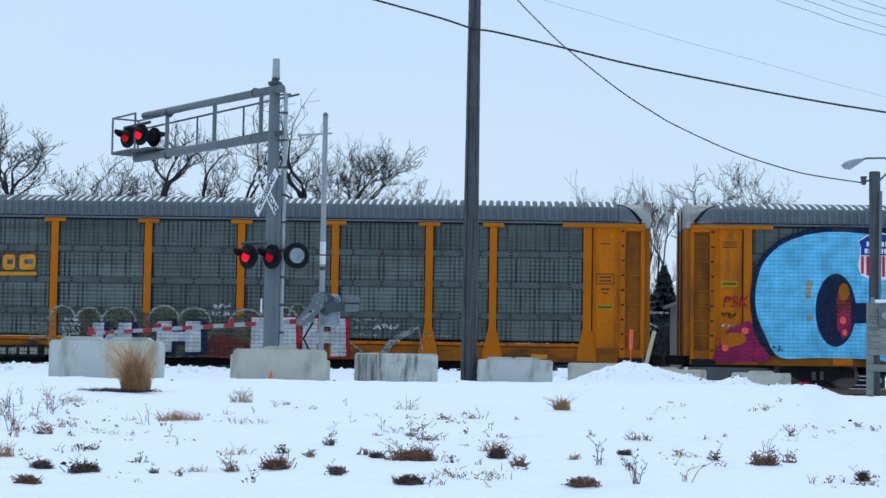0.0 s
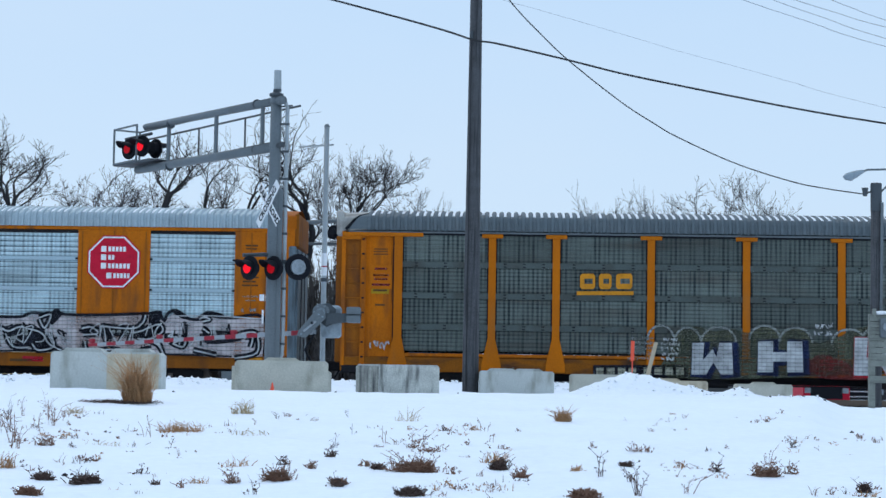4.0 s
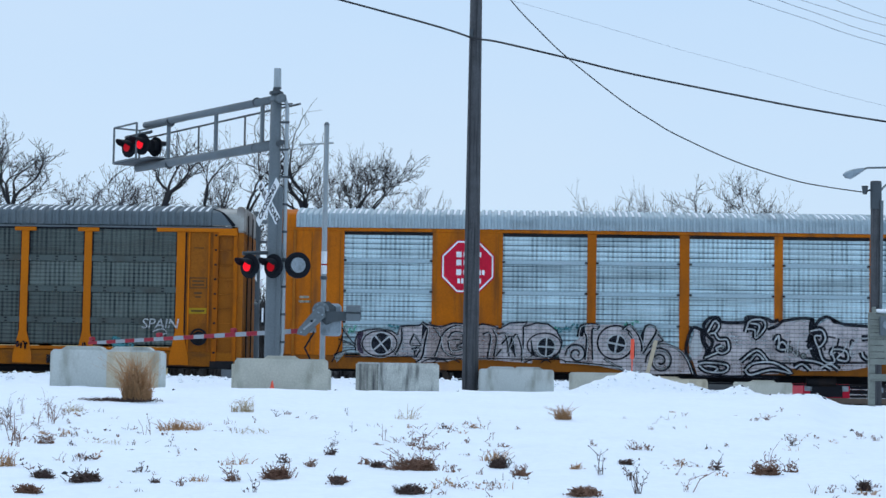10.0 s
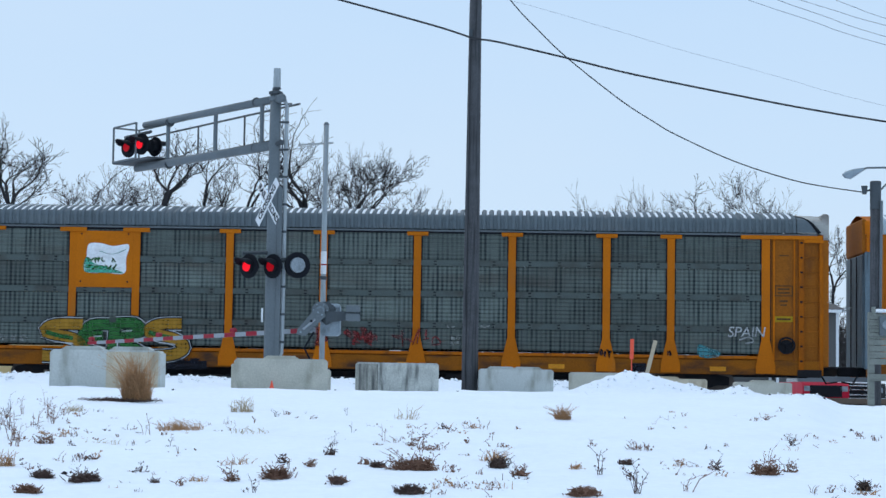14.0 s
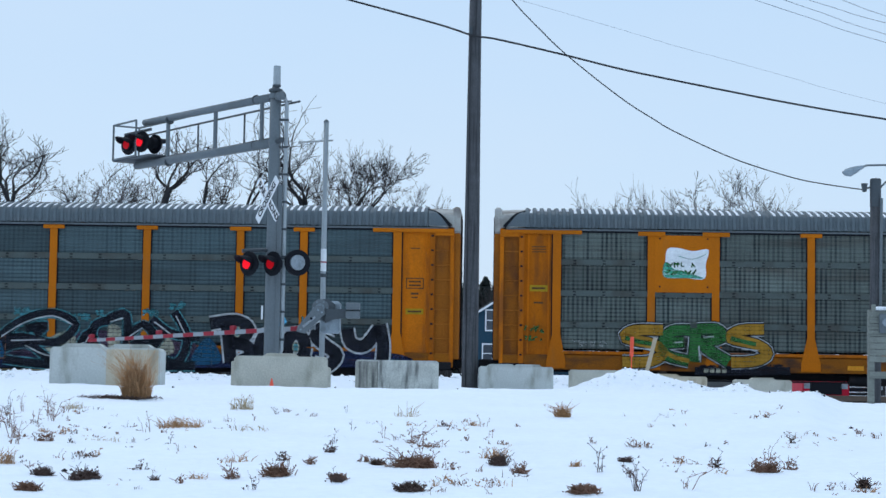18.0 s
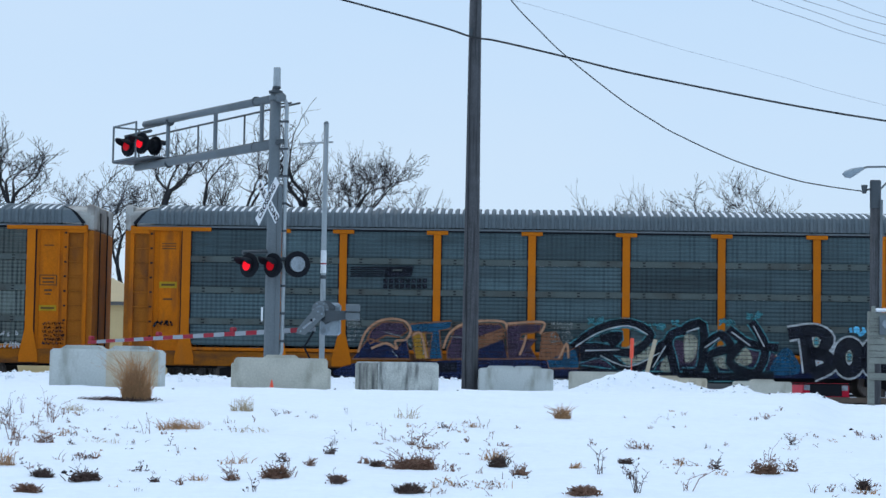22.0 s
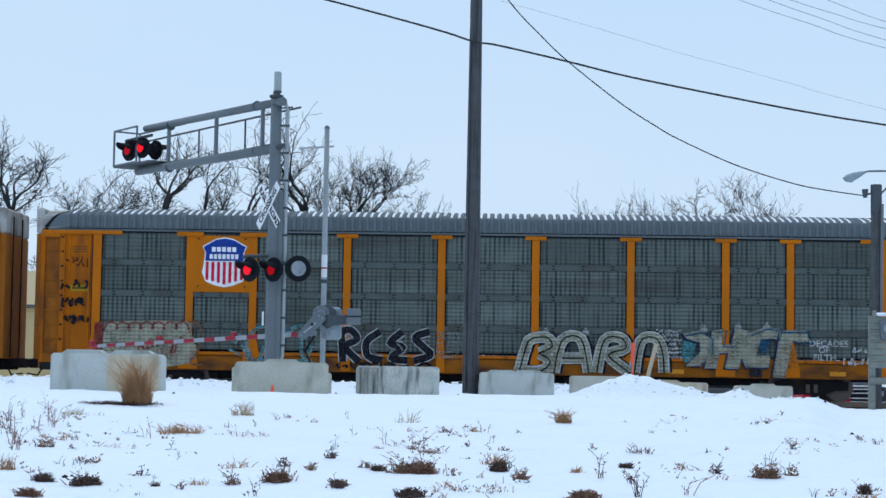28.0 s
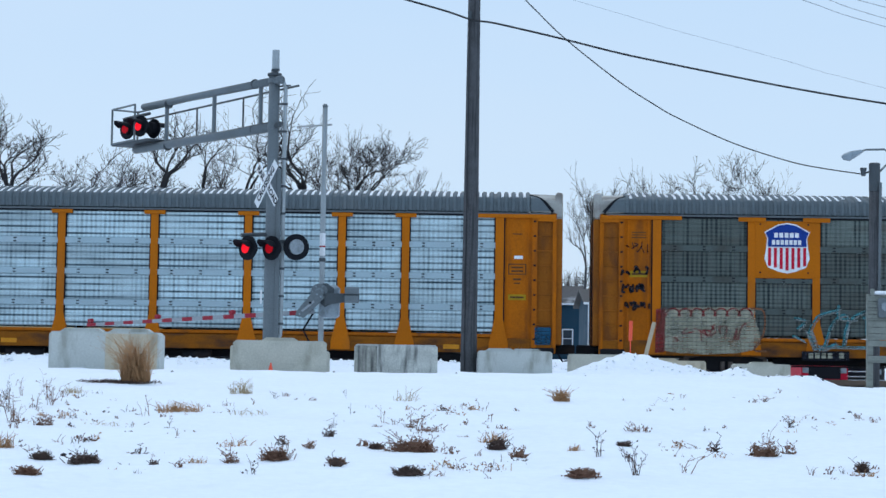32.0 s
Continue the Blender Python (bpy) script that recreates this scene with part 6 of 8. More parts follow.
ink(W, (((735, 145), (715, 200), (770, 205), (735, 150)), ((770, 90), (800, 120), (790, 190), (775, 265), (745, 290)), ((722, 225), (765, 222), (745, 262)), ((830, 110), (860, 150), (868, 175), (840, 260)), ((868, 175), (885, 140), (930, 110), (990, 115), (1010, 150), (1008, 200), (985, 250), (920, 255), (880, 225), (868, 180)), ((905, 170), (930, 140), (975, 145), (980, 190), (950, 210), (975, 225), (920, 230), (905, 180)), ((925, 178), (965, 178)), ((1030, 130), (1050, 180), (1040, 260)), ((1080, 150), (1110, 140), (1120, 170), (1105, 265)), ((1130, 120), (1150, 170), (1140, 260), (1175, 225)), ((1160, 150), (1190, 145), (1205, 190), (1215, 260)), ((1175, 200), (1225, 160), (1245, 265)), ((1205, 240), (1245, 150), (1275, 210), (1280, 285)), ((1285, 110), (1285, 200), (1275, 260)), ((1325, 180), (1335, 230), (1375, 262)), ((670, 115), (672, 180), (640, 255)), ((610, 215), (660, 258))), 11, 3, shift=(5, 3))
W.fill([(990, 100), (1040, 118), (1050, 260), (1005, 268)], P_PURPLE, 1)
for tri in (((1222, 160), (1248, 205), (1245, 262), (1215, 215)), ((1325, 195), (1350, 250), (1322, 262)), ((775, 100), (800, 112), (772, 180)), ((730, 222), (752, 220), (735, 268))):
    W.fill(tri, P_BLACK, 2, False)
for cx in (840, 900, 1360, 1440):
    W.hoop(cx, 300, 70, 26, 6, P_BLACK, 2, 20, 165)
W.begin("mint overspray").scrawl(1440, 90, 1500, 130, 5, 9, P_MINT, 22, 0)
W.scrawl(600, 95, 660, 125, 4, 8, P_TEAL, 23, 0)
W.scrawl(365, 95, 445, 150, 5, 8, P_MINT, 21, 0)
W.begin("small pale stencil").scrawl(-95, -35, -30, 5, 6, 5, P_ASH, 24)

V = Sketch(car_c, -6.4085, 2.7477, 0.0071, 0.0001047).begin("grey graffiti wheels and spirals outlined in black")
V.fill([(150, 200), (240, 150), (235, 105), (330, 88), (420, 85), (460, 95), (510, 140), (540, 95), (585, 108), (610, 160), (680, 195), (725, 255), (735, 300), (520, 305), (300, 262), (160, 255)], P_SCREENED, 0, False)
V.fill([(272, 90), (302, 88), (302, 262), (272, 255)], P_PINKGREY, 1, False)
V.curl(230, 215, 48, 1.7, 8, P_BLACK, 2, 3)
V.curl(232, 217, 40, 1.5, 4, P_WHITE, 3, 3)
V.curl(595, 246, 64, 1.9, 8, P_BLACK, 2, 3)
V.curl(597, 248, 54, 1.6, 5, P_ASH, 3, 3)
wheel_eye(V, 405, 172, 38, 38, 12)
V.hoop(400, 165, 78, 74, 8, P_BLACK, 2)
ink(V, (((235, 140), (250, 90), (325, 88), (318, 110), (298, 112), (302, 240)), ((262, 110), (275, 150), (268, 240)), ((430, 110), (462, 88), (505, 140), (520, 200)), ((455, 120), (480, 160), (482, 230)), ((515, 205), (530, 95), (580, 108), (545, 175), (520, 215)), ((575, 115), (608, 158), (555, 165)), ((540, 190), (590, 172), (650, 182), (700, 220), (735, 300)), ((180, 250), (320, 262), (430, 275)), ((350, 235), (440, 290))), 10, 3, shift=(5, 3))
V.fill([(238, 138), (252, 94), (268, 98), (258, 140)], P_BLACK, 2, False)
V.fill([(500, 150), (520, 110), (528, 190)], P_BLACK, 2, False)
V.begin("teal overspray").scrawl(150, 80, 260, 130, 6, 8, P_TEAL, 25, 0)
V.scrawl(440, 70, 500, 95, 4, 8, P_MINT, 26, 0)
V.begin("pink-grey graffiti letters with heavy black outlines")
V.fill([(722, 200), (745, 108), (790, 105), (815, 62), (850, 62), (862, 78), (960, 80), (975, 58), (1050, 62), (1110, 68), (1110, 302), (760, 312)], P_SCREENED, 0, False)
V.fill([(684, 200), (716, 200), (716, 285), (684, 285)], P_PINKGREY, 1, False)
V.line([(750, 312), (722, 250), (708, 190), (735, 102), (782, 112), (785, 85), (812, 58), (848, 56), (865, 76), (960, 76), (972, 54), (1055, 60), (1080, 74), (1110, 66)], 15, P_BLACK, 2)
V.line([(752, 314), (900, 312), (1110, 318)], 10, P_BLACK, 2)
V.fill([(752, 110), (770, 150), (778, 200), (745, 232), (728, 195), (738, 150)], P_WHITE, 1)
V.fill([(770, 110), (790, 110), (795, 160), (815, 195), (800, 232), (780, 236), (790, 200), (772, 160)], P_BLACK, 2)
V.fill([(800, 235), (832, 160), (805, 130), (812, 100), (800, 90), (788, 130), (815, 165), (790, 225)], P_BLACK, 2)
ink(V, (((800, 120), (830, 70), (850, 90), (835, 118), (812, 125)), ((830, 120), (850, 150), (885, 152), (892, 195), (860, 212), (838, 190), (862, 178)), ((790, 230), (850, 205)), ((965, 120), (985, 70), (1040, 66), (1050, 100), (1010, 145), (1005, 110), (970, 105)), ((985, 80), (1025, 90), (1015, 130)), ((945, 248), (1015, 198), (1062, 245)), ((985, 245), (1015, 215), (1045, 240)), ((760, 258), (800, 252), (885, 262), (875, 292), (800, 290), (765, 265)), ((800, 265), (845, 275), (830, 292)), ((965, 285), (1000, 255), (1090, 252), (1165, 298), (1080, 282), (990, 305), (965, 285)), ((1090, 160), (1110, 135), (1110, 190))), 25, 7, shift=(1, 1))
bubbles(V, ((868, 186, 8), (1000, 225, 6), (846, 192, 6)))

K = Sketch(car_c, 1.2194, 2.8602, 0.00814, 0.0001193).begin("long pink-grey graffiti piece with black outlines")
K.fill([(0, 92), (60, 62), (150, 58), (165, 88), (215, 55), (270, 80), (510, 86), (640, 76), (860, 80), (1050, 80), (1085, 102), (1130, 70), (1180, 96), (1240, 82), (1370, 96), (1470, 92), (1472, 240), (1360, 246), (1080, 232), (1060, 262), (990, 262), (975, 232), (760, 230), (700, 216), (440, 224), (300, 250), (130, 252), (0, 225)], P_SCREENED, 0, False)
for x0, x1 in ((384, 414), (748, 1022)):
    K.fill([(x0, 82), (x1, 82), (x1, 228), (x0, 224)], P_PINKGREY, 1, False)
K.line([(-10, 95), (25, 80), (55, 60), (150, 52), (165, 88), (182, 62), (215, 46), (262, 70), (330, 80), (515, 88), (570, 72), (640, 76), (668, 60), (700, 78), (860, 80), (1030, 74), (1065, 72), (1085, 104), (1098, 76), (1130, 62), (1172, 92), (1218, 98), (1248, 72), (1295, 78), (1340, 92), (1470, 90), (1474, 242)], 12, P_BLACK, 2)
K.line([(0, 222), (300, 222), (560, 216), (720, 215), (900, 240), (1080, 232), (1350, 240)], 7, P_BLACK, 2)
for blob in (((150, 55), (168, 58), (160, 110), (145, 100)), ((225, 46), (268, 68), (240, 72)), ((655, 66), (690, 70), (690, 80), (650, 120), (635, 110)), ((1030, 72), (1078, 68), (1060, 120), (1030, 130)), ((1110, 64), (1150, 66), (1190, 100), (1150, 92)), ((1235, 72), (1300, 76), (1330, 96), (1270, 90)), ((755, 140), (800, 122), (960, 140), (950, 162), (800, 158)), ((1245, 140), (1390, 152), (1380, 180), (1255, 192)), ((440, 120), (500, 140), (600, 130), (640, 210), (520, 190), (470, 150)), ((150, 110), (190, 160), (170, 215), (140, 150)), ((990, 150), (1060, 120), (1080, 180), (1020, 190)), ((1090, 150), (1165, 172), (1155, 205), (1100, 190)), ((830, 215), (880, 206), (926, 216), (900, 234), (850, 232))):
    K.fill(blob, P_BLACK, 2)
ink(K, (((25, 160), (45, 140), (62, 165), (38, 170), (25, 160)), ((150, 100), (192, 95), (207, 130), (182, 160), (166, 120), (190, 118)), ((180, 160), (200, 212), (242, 216), (232, 172), (286, 176), (290, 212), (252, 206), (262, 190)), ((130, 210), (180, 218), (230, 245)), ((190, 240), (225, 225), (260, 248)), ((345, 128), (440, 126), (480, 142), (520, 126), (560, 132)), ((345, 180), (360, 205), (430, 215)), ((560, 132), (612, 150), (640, 190), (690, 216)), ((600, 90), (645, 78), (622, 130), (600, 95)), ((640, 150), (660, 200), (600, 215), (575, 190)), ((470, 150), (500, 200), (560, 205)), ((765, 132), (802, 126), (830, 150), (772, 156)), ((840, 122), (960, 132), (1002, 110), (1012, 80)), ((960, 150), (1000, 140), (1062, 116), (1080, 142), (1032, 172), (982, 170)), ((982, 170), (1060, 192), (1080, 242), (1002, 262), (992, 222), (1040, 210)), ((1075, 110), (1050, 150), (1075, 205)), ((1100, 162), (1166, 172), (1160, 202), (1122, 190), (1140, 182)), ((840, 218), (880, 212), (918, 218)), ((1200, 215), (1290, 235)), ((1235, 132), (1260, 150)), ((1382, 152), (1440, 150), (1446, 225), (1360, 246)), ((1400, 165), (1428, 168), (1420, 205)), ((780, 180), (790, 220), (840, 235)), ((1220, 95), (1240, 88), (1262, 98), (1235, 105)), ((90, 240), (120, 225), (150, 248))), 25, 6, shift=(1, 1))
bubbles(K, ((75, 170, 9), (100, 186, 9), (125, 196, 9), (505, 170, 13), (545, 148, 15), (890, 145, 8), (912, 145, 8), (940, 148, 11), (1280, 168, 11), (1320, 160, 10), (1380, 160, 12), (375, 210, 12), (405, 204, 9)))
K.line([(1120, 85), (1270, 84), (1465, 96)], 4, P_WHITE, 3)
for x0, x1, seed_ in ((40, 330, 81), (420, 720, 82), (800, 1060, 83), (1100, 1340, 84)):
    K.scrawl(x0, 100, x1, 218, 7, 7, P_BLACK, seed_, 2)
    K.scrawl(x0, 100, x1, 218, 7, 4, P_WHITE, seed_ + 10, 3)
K.begin("small orange tag on the end plate").scrawl(1375, 50, 1440, 80, 5, 4, P_ASH, 28)

# -- fourth car: flag decal and green-gold letters
upper_plate(car_d)
F = Sketch(car_d, -13.89, 5.155).begin("white and green flag decal")
F.fill([(510, 78), (545, 74), (590, 84), (640, 80), (632, 125), (628, 172), (570, 170), (500, 166), (504, 120)], D_WHITE, 0)
F.fill([(503, 118), (530, 140), (570, 150), (628, 172), (570, 170), (500, 166)], P_MINT, 1)
F.scrawl(508, 118, 600, 165, 8, 4, P_GREEN, 31)
F.line([(545, 100), (590, 110), (632, 95)], 2, P_MINT, 2)
F.begin("green and gold graffiti letters with white outline")
SR = Sketch(car_d, -13.98, 6.219, 0.013579, 0.000186).begin("green and gold graffiti letters with white outline")
SERS = (((366, 320), (302, 320), (280, 337), (345, 352), (366, 374), (332, 392), (274, 392)), ((428, 320), (388, 322), (368, 345), (374, 376), (426, 390)), ((372, 350), (414, 346)), ((442, 316), (436, 392)), ((444, 318), (488, 318), (500, 337), (456, 352), (516, 392)), ((596, 318), (542, 320), (520, 338), (578, 352), (604, 373), (576, 390), (522, 393)))
for w_, m_, ly in ((37, P_BLACK, 0), (33, P_WHITE, 1), (29, P_BLACK, 2)):
    for pts in SERS:
        SR.line(pts, w_, m_, ly)
for pts, m_ in zip(SERS, (P_GOLD, P_GREEN, P_GREEN, P_GREEN, P_GREEN, P_GOLD)):
    SR.line(pts, 24, m_, 3)
for pts in (((280, 337), (312, 346), (345, 352)), ((520, 338), (550, 346), (578, 352))):
    SR.line(pts, 10, P_GREEN, 4)
SR.line([(374, 372), (400, 384), (426, 390)], 10, P_GOLD, 4)
for pts in (((300, 360), (345, 364)), ((392, 348), (412, 347)), ((458, 336), (482, 334)), ((545, 362), (582, 366)), ((448, 356), (450, 388))):
    SR.line(pts, 3, P_WHITE, 5)
SR.scrawl(450, 398, 640, 410, 14, 4, P_BLACK, 58, 1)
F.begin("black data panel with pale bars").bar(600, 452, 900, 478, P_BLACK, 0)
for i in range(4):
    F.bar(628 + 19 * i, 456, 642 + 19 * i, 470, P_CREAM, 1)
F.begin("pale graffiti tags").scrawl(215, 365, 320, 392, 9, 4, P_ASH, 32)
F.begin("green and rust overspray").scrawl(60, 318, 120, 378, 6, 8, P_GREEN, 59, 0)
Q = Sketch(car_d, 0.03, 5.37).begin("white graffiti tag").word("SPAIN", 1192, 364, 0.46, ((P_WHITE, 0.0),), 0.15, 0.95)
Q.line([(1170, 388), (1200, 378), (1215, 392), (1190, 398)], 4, P_WHITE, 2)
Q.begin("cyan paint mark").fill([(1042, 402), (1075, 412), (1110, 425), (1100, 442), (1045, 440)], P_TEAL, 0)
Q.begin("faint rust-red lettering").scrawl(-170, 345, 10, 410, 10, 9, P_RUSTRED, 34)
Q.scrawl(-60, 345, 235, 420, 9, 4, P_RUSTRED, 35)
Q.begin("faint white tags").scrawl(240, 335, 420, 355, 12, 3, P_ASH, 36)
Q.scrawl(255, 370, 290, 410, 5, 3, P_ASH, 37)
Q.begin("black graffiti marks").scrawl(732, 415, 772, 445, 4, 5, P_BLACK, 38)
Q.scrawl(945, 420, 965, 440, 3, 4, P_BLACK, 39)
Q.begin("black data placard").bar(830, 460, 878, 488, P_BLACK, 0)

# -- fifth car: dark stripe emblem, coloured piece, black piece, black bubble letters
E_ = Sketch(car_e, -16.79, 5.125).begin("dark striped railway emblem")
for i in range(5):
    E_.bar(985, 146 + 7 * i, 1098, 150.5 + 7 * i, P_BLACK, 0)
E_.fill([(1098, 147), (1186, 145), (1180, 178), (1095, 181)], P_BLACK, 0, False)
E_.bar(1120, 155, 1150, 160, SCREEN, 1)
for y in (184, 202):
    for i in range(8):
        E_.bar(1090 + 18 * i, y, 1104 + 18 * i, y + 14, P_BLACK, 0)
E_.begin("black data panel with pale bars").bar(1035, 452, 1330, 482, P_BLACK, 2)
for i in range(8):
    E_.bar(1062 + 24 * i, 458, 1078 + 24 * i, 474, P_CREAM, 3)
E_.begin("black graffiti tag").scrawl(355, 315, 435, 342, 7, 6, P_BLACK, 41)
T = Sketch(car_e, -2.87, 5.34)
T.begin("dark blue overspray along the sill").fill([(-420, 455), (-200, 448), (100, 440), (300, 452), (900, 458), (1500, 450), (1500, 500), (400, 498), (-420, 500)], P_NAVY, 0)
Y = Sketch(car_e, -14.65, 5.0825, 0.010264, 0.000145).begin("salmon, blue and purple graffiti letters")
for pts, m in ((((742, 412), (790, 350), (845, 366), (876, 382), (905, 345), (918, 412)), P_NAVY), (((788, 348), (800, 322), (832, 300), (895, 302), (912, 326), (884, 346), (845, 340), (795, 366)), P_PURPLE), (((922, 332), (962, 330), (978, 412), (935, 412)), P_GOLD), (((918, 306), (1042, 296), (1040, 320), (1006, 326), (1012, 385), (1016, 412), (974, 412), (984, 334), (920, 330)), P_BLUE), (((1030, 384), (1052, 322), (1100, 306), (1190, 306), (1206, 326), (1180, 336), (1122, 346), (1110, 368), (1120, 384), (1100, 412), (1030, 412)), P_PURPLE), (((1110, 352), (1200, 320), (1206, 346), (1120, 376)), P_SALMON), (((1112, 386), (1200, 350), (1214, 412), (1100, 412)), P_NAVY), (((1208, 310), (1316, 306), (1310, 330), (1256, 336), (1250, 352), (1302, 352), (1282, 376), (1302, 410), (1216, 412)), P_PURPLE), (((1318, 332), (1360, 330), (1386, 380), (1378, 412), (1310, 412)), P_SALMON), (((1332, 414), (1432, 372), (1432, 440), (1340, 440)), P_BLUE)):
    Y.fill(pts, m, 1, False)
    Y.line(pts, 5, P_SALMON, 2, True, False)
for pts in (((760, 392), (782, 330), (830, 294), (892, 294), (918, 322), (906, 352), (872, 358), (878, 382), (846, 364), (800, 380)), ((925, 340), (950, 335), (968, 410)), ((1018, 380), (1040, 330), (1096, 300), (1196, 298), (1210, 322)), ((1212, 305), (1320, 300), (1312, 336)), ((1370, 410), (1392, 365), (1398, 410)), ((1270, 340), (1262, 372), (1250, 400))):
    Y.line(pts, 7, P_PEACH, 3)
for pts in (((840, 330), (900, 350), (930, 390)), ((1040, 345), (1090, 350), (1100, 385)), ((950, 350), (960, 400)), ((860, 385), (880, 405))):
    Y.line(pts, 2.5, P_ASH, 4)
Y.scrawl(725, 285, 770, 360, 10, 3, P_ASH, 44)
Y.scrawl(1345, 300, 1410, 365, 14, 3, P_ASH, 42)
J = Sketch(car_e, -10.08, 4.963, 0.015372, 0.000218).begin("black and cream wildstyle graffiti with teal outline")
J.fill([(650, 262), (700, 235), (760, 248), (830, 225), (905, 232), (960, 240), (1030, 235), (1050, 292), (860, 296), (700, 290)], P_PURPLE, 0)
for pts in (((740, 250), (790, 225), (805, 262), (765, 284)), ((870, 215), (895, 222), (890, 262), (872, 268)), ((925, 262), (985, 235), (1005, 270), (950, 282)), ((820, 285), (838, 250), (848, 288))):
    J.fill(pts, P_CREAM, 1)
for w_, m_, ly in ((22, P_TEAL, 1), (17, P_BLACK, 2)):
    for pts in (((644, 240), (695, 203), (755, 190), (802, 214), (762, 250), (690, 238), (650, 246)), ((655, 262), (705, 252), (760, 285), (828, 250), (842, 215), (872, 204)), ((800, 282), (832, 228), (852, 292)), ((868, 202), (906, 194), (902, 280), (866, 290)), ((905, 242), (942, 214), (962, 240), (920, 256), (932, 294)), ((958, 202), (1000, 232), (1058, 240)), ((1004, 188), (1032, 240), (1012, 290), (960, 270), (986, 230)), ((655, 284), (760, 296), (900, 298), (1050, 298)), ((700, 222), (740, 215), (720, 235))):
        J.line(pts, w_, m_, ly)
for pts in (((650, 238), (700, 208), (756, 196), (796, 214)), ((700, 256), (758, 278), (820, 250)), ((874, 208), (900, 200)), ((910, 240), (940, 220)), ((1008, 196), (1030, 238)), ((964, 208), (1002, 236)), ((806, 280), (832, 236)), ((670, 246), (740, 244))):
    J.line(pts, 2.5, P_WHITE, 4)
J.begin("teal and blue overspray")
for x, y in ((690, 186), (815, 200), (860, 192), (955, 188), (1010, 176), (1130, 202), (1218, 208), (1282, 206)):
    J.scrawl(x - 16, y - 10, x + 16, y + 10, 5, 5, P_TEAL if x != 1218 else P_SKY, x, 0)
J.fill([(1040, 290), (1070, 240), (1095, 262), (1098, 292)], P_BLUE, 1)
J.fill([(1405, 290), (1465, 285), (1470, 305), (1410, 308)], P_TEAL, 1)
J.begin("black bubble letters outlined in white")
BUBBLE = (((1112, 214), (1118, 255), (1122, 290)), ((1078, 212), (1130, 206), (1157, 222), (1142, 244), (1116, 248)), ((1116, 250), (1152, 256), (1162, 276), (1126, 294)), ((1338, 224), (1312, 217), (1294, 236), (1314, 256), (1338, 276), (1316, 299), (1288, 290)), ((1358, 222), (1366, 250), (1394, 256), (1422, 222)), ((1424, 214), (1432, 258), (1424, 298), (1384, 300)))
for w_, m_, ly in ((33, P_WHITE, 3), (25, P_BLACK, 4)):
    for pts in BUBBLE:
        J.line(pts, w_, m_, ly)
    for cx in (1200, 1254):
        J.hoop(cx, 260, 19, 28, w_, m_, ly)
for cx, cy in ((1200, 258), (1254, 260), (1134, 228)):
    J.oval(cx, cy, 6, 10, P_TEAL, 5)
    J.hoop(cx, cy, 6, 10, 2.5, P_CREAM, 6)

# -- sixth car: shield plate, cream letters
upper_plate(car_f)
shield(car_f, -8.29, 4.06, 1.34, 1.5)
G_ = Sketch(car_f, -13.61, 5.245).begin("cream graffiti arches outlined in dark red")
G_.fill([(150, 340), (200, 318), (420, 318), (440, 345), (440, 452), (150, 452)], P_CREAM, 0)
for i in range(7):
    G_.line([(165 + i * 38, 450), (168 + i * 38, 345), (184 + i * 38, 322), (202 + i * 38, 345), (203 + i * 38, 390)], 5, P_CREAM, 2)
    G_.hoop(184 + i * 38, 345, 22, 25, 5, P_RUSTRED, 3, 0, 180)
G_.scrawl(190, 360, 420, 430, 12, 9, P_CREAM, 51)
G_.scrawl(190, 365, 420, 435, 8, 4, P_RUSTRED, 52, 3)
G_.fill([(130, 322), (160, 318), (158, 460), (128, 460)], P_RUSTRED, 1, False)
G_.line([(430, 320), (470, 330), (470, 400), (440, 450), (480, 455)], 6, P_SALMON, 3)
G_.begin("pale teal line graffiti")
for pts in (((610, 400), (640, 345), (700, 325), (705, 310), (705, 350), (760, 355)), ((615, 400), (640, 450), (700, 430)), ((660, 440), (690, 360), (735, 345), (720, 440)), ((720, 440), (735, 365), (790, 330), (840, 350), (780, 350)), ((790, 345), (800, 440), (830, 390)), ((565, 350), (600, 360), (575, 385)), ((560, 405), (600, 425)), ((640, 440), (830, 445))):
    G_.line(pts, 7, P_TEAL, 1)
    G_.line([(x + 6, y + 5) for x, y in pts], 4, P_ASH, 2)
G_.fill([(600, 390), (625, 390), (650, 455), (625, 455)], P_ASH, 0, False)
RG = Sketch(car_f, -16.22, 5.0736, 0.015372, 0.0002165).begin("black bubble graffiti letters with pale outline")
for w_, m_, ly in ((18.5, P_WHITE, 1), (14.5, P_BLACK, 2)):
    for pts in (((752, 216), (776, 211), (790, 230), (766, 245), (796, 276)), ((758, 216), (762, 276)), ((836, 215), (810, 235), (813, 264), (842, 272)), ((882, 215), (857, 238), (884, 246), (860, 268), (893, 273)), ((937, 215), (908, 226), (926, 246), (940, 262), (906, 274))):
        RG.line(pts, w_, m_, ly)
for pts in (((770, 222), (782, 230)), ((820, 240), (828, 262)), ((872, 238), (890, 258)), ((918, 228), (936, 232))):
    RG.line(pts, 3, P_ASH, 3)
RG.scrawl(748, 275, 960, 290, 14, 4, P_BLACK, 57)
G_.scrawl(1225, 350, 1300, 440, 14, 4, P_ASH, 53)
G_.begin("black scrawled tags on the end plate")
G_.scrawl(30, 105, 110, 150, 6, 3, P_BLACK, 54)
for y in (185, 238, 292):
    G_.scrawl(20, y, 108, y + 36, 7, 7, P_BLACK, 55 + y)
G_.begin("black data panel with pale bars").bar(590, 455, 740, 485, P_BLACK, 0)
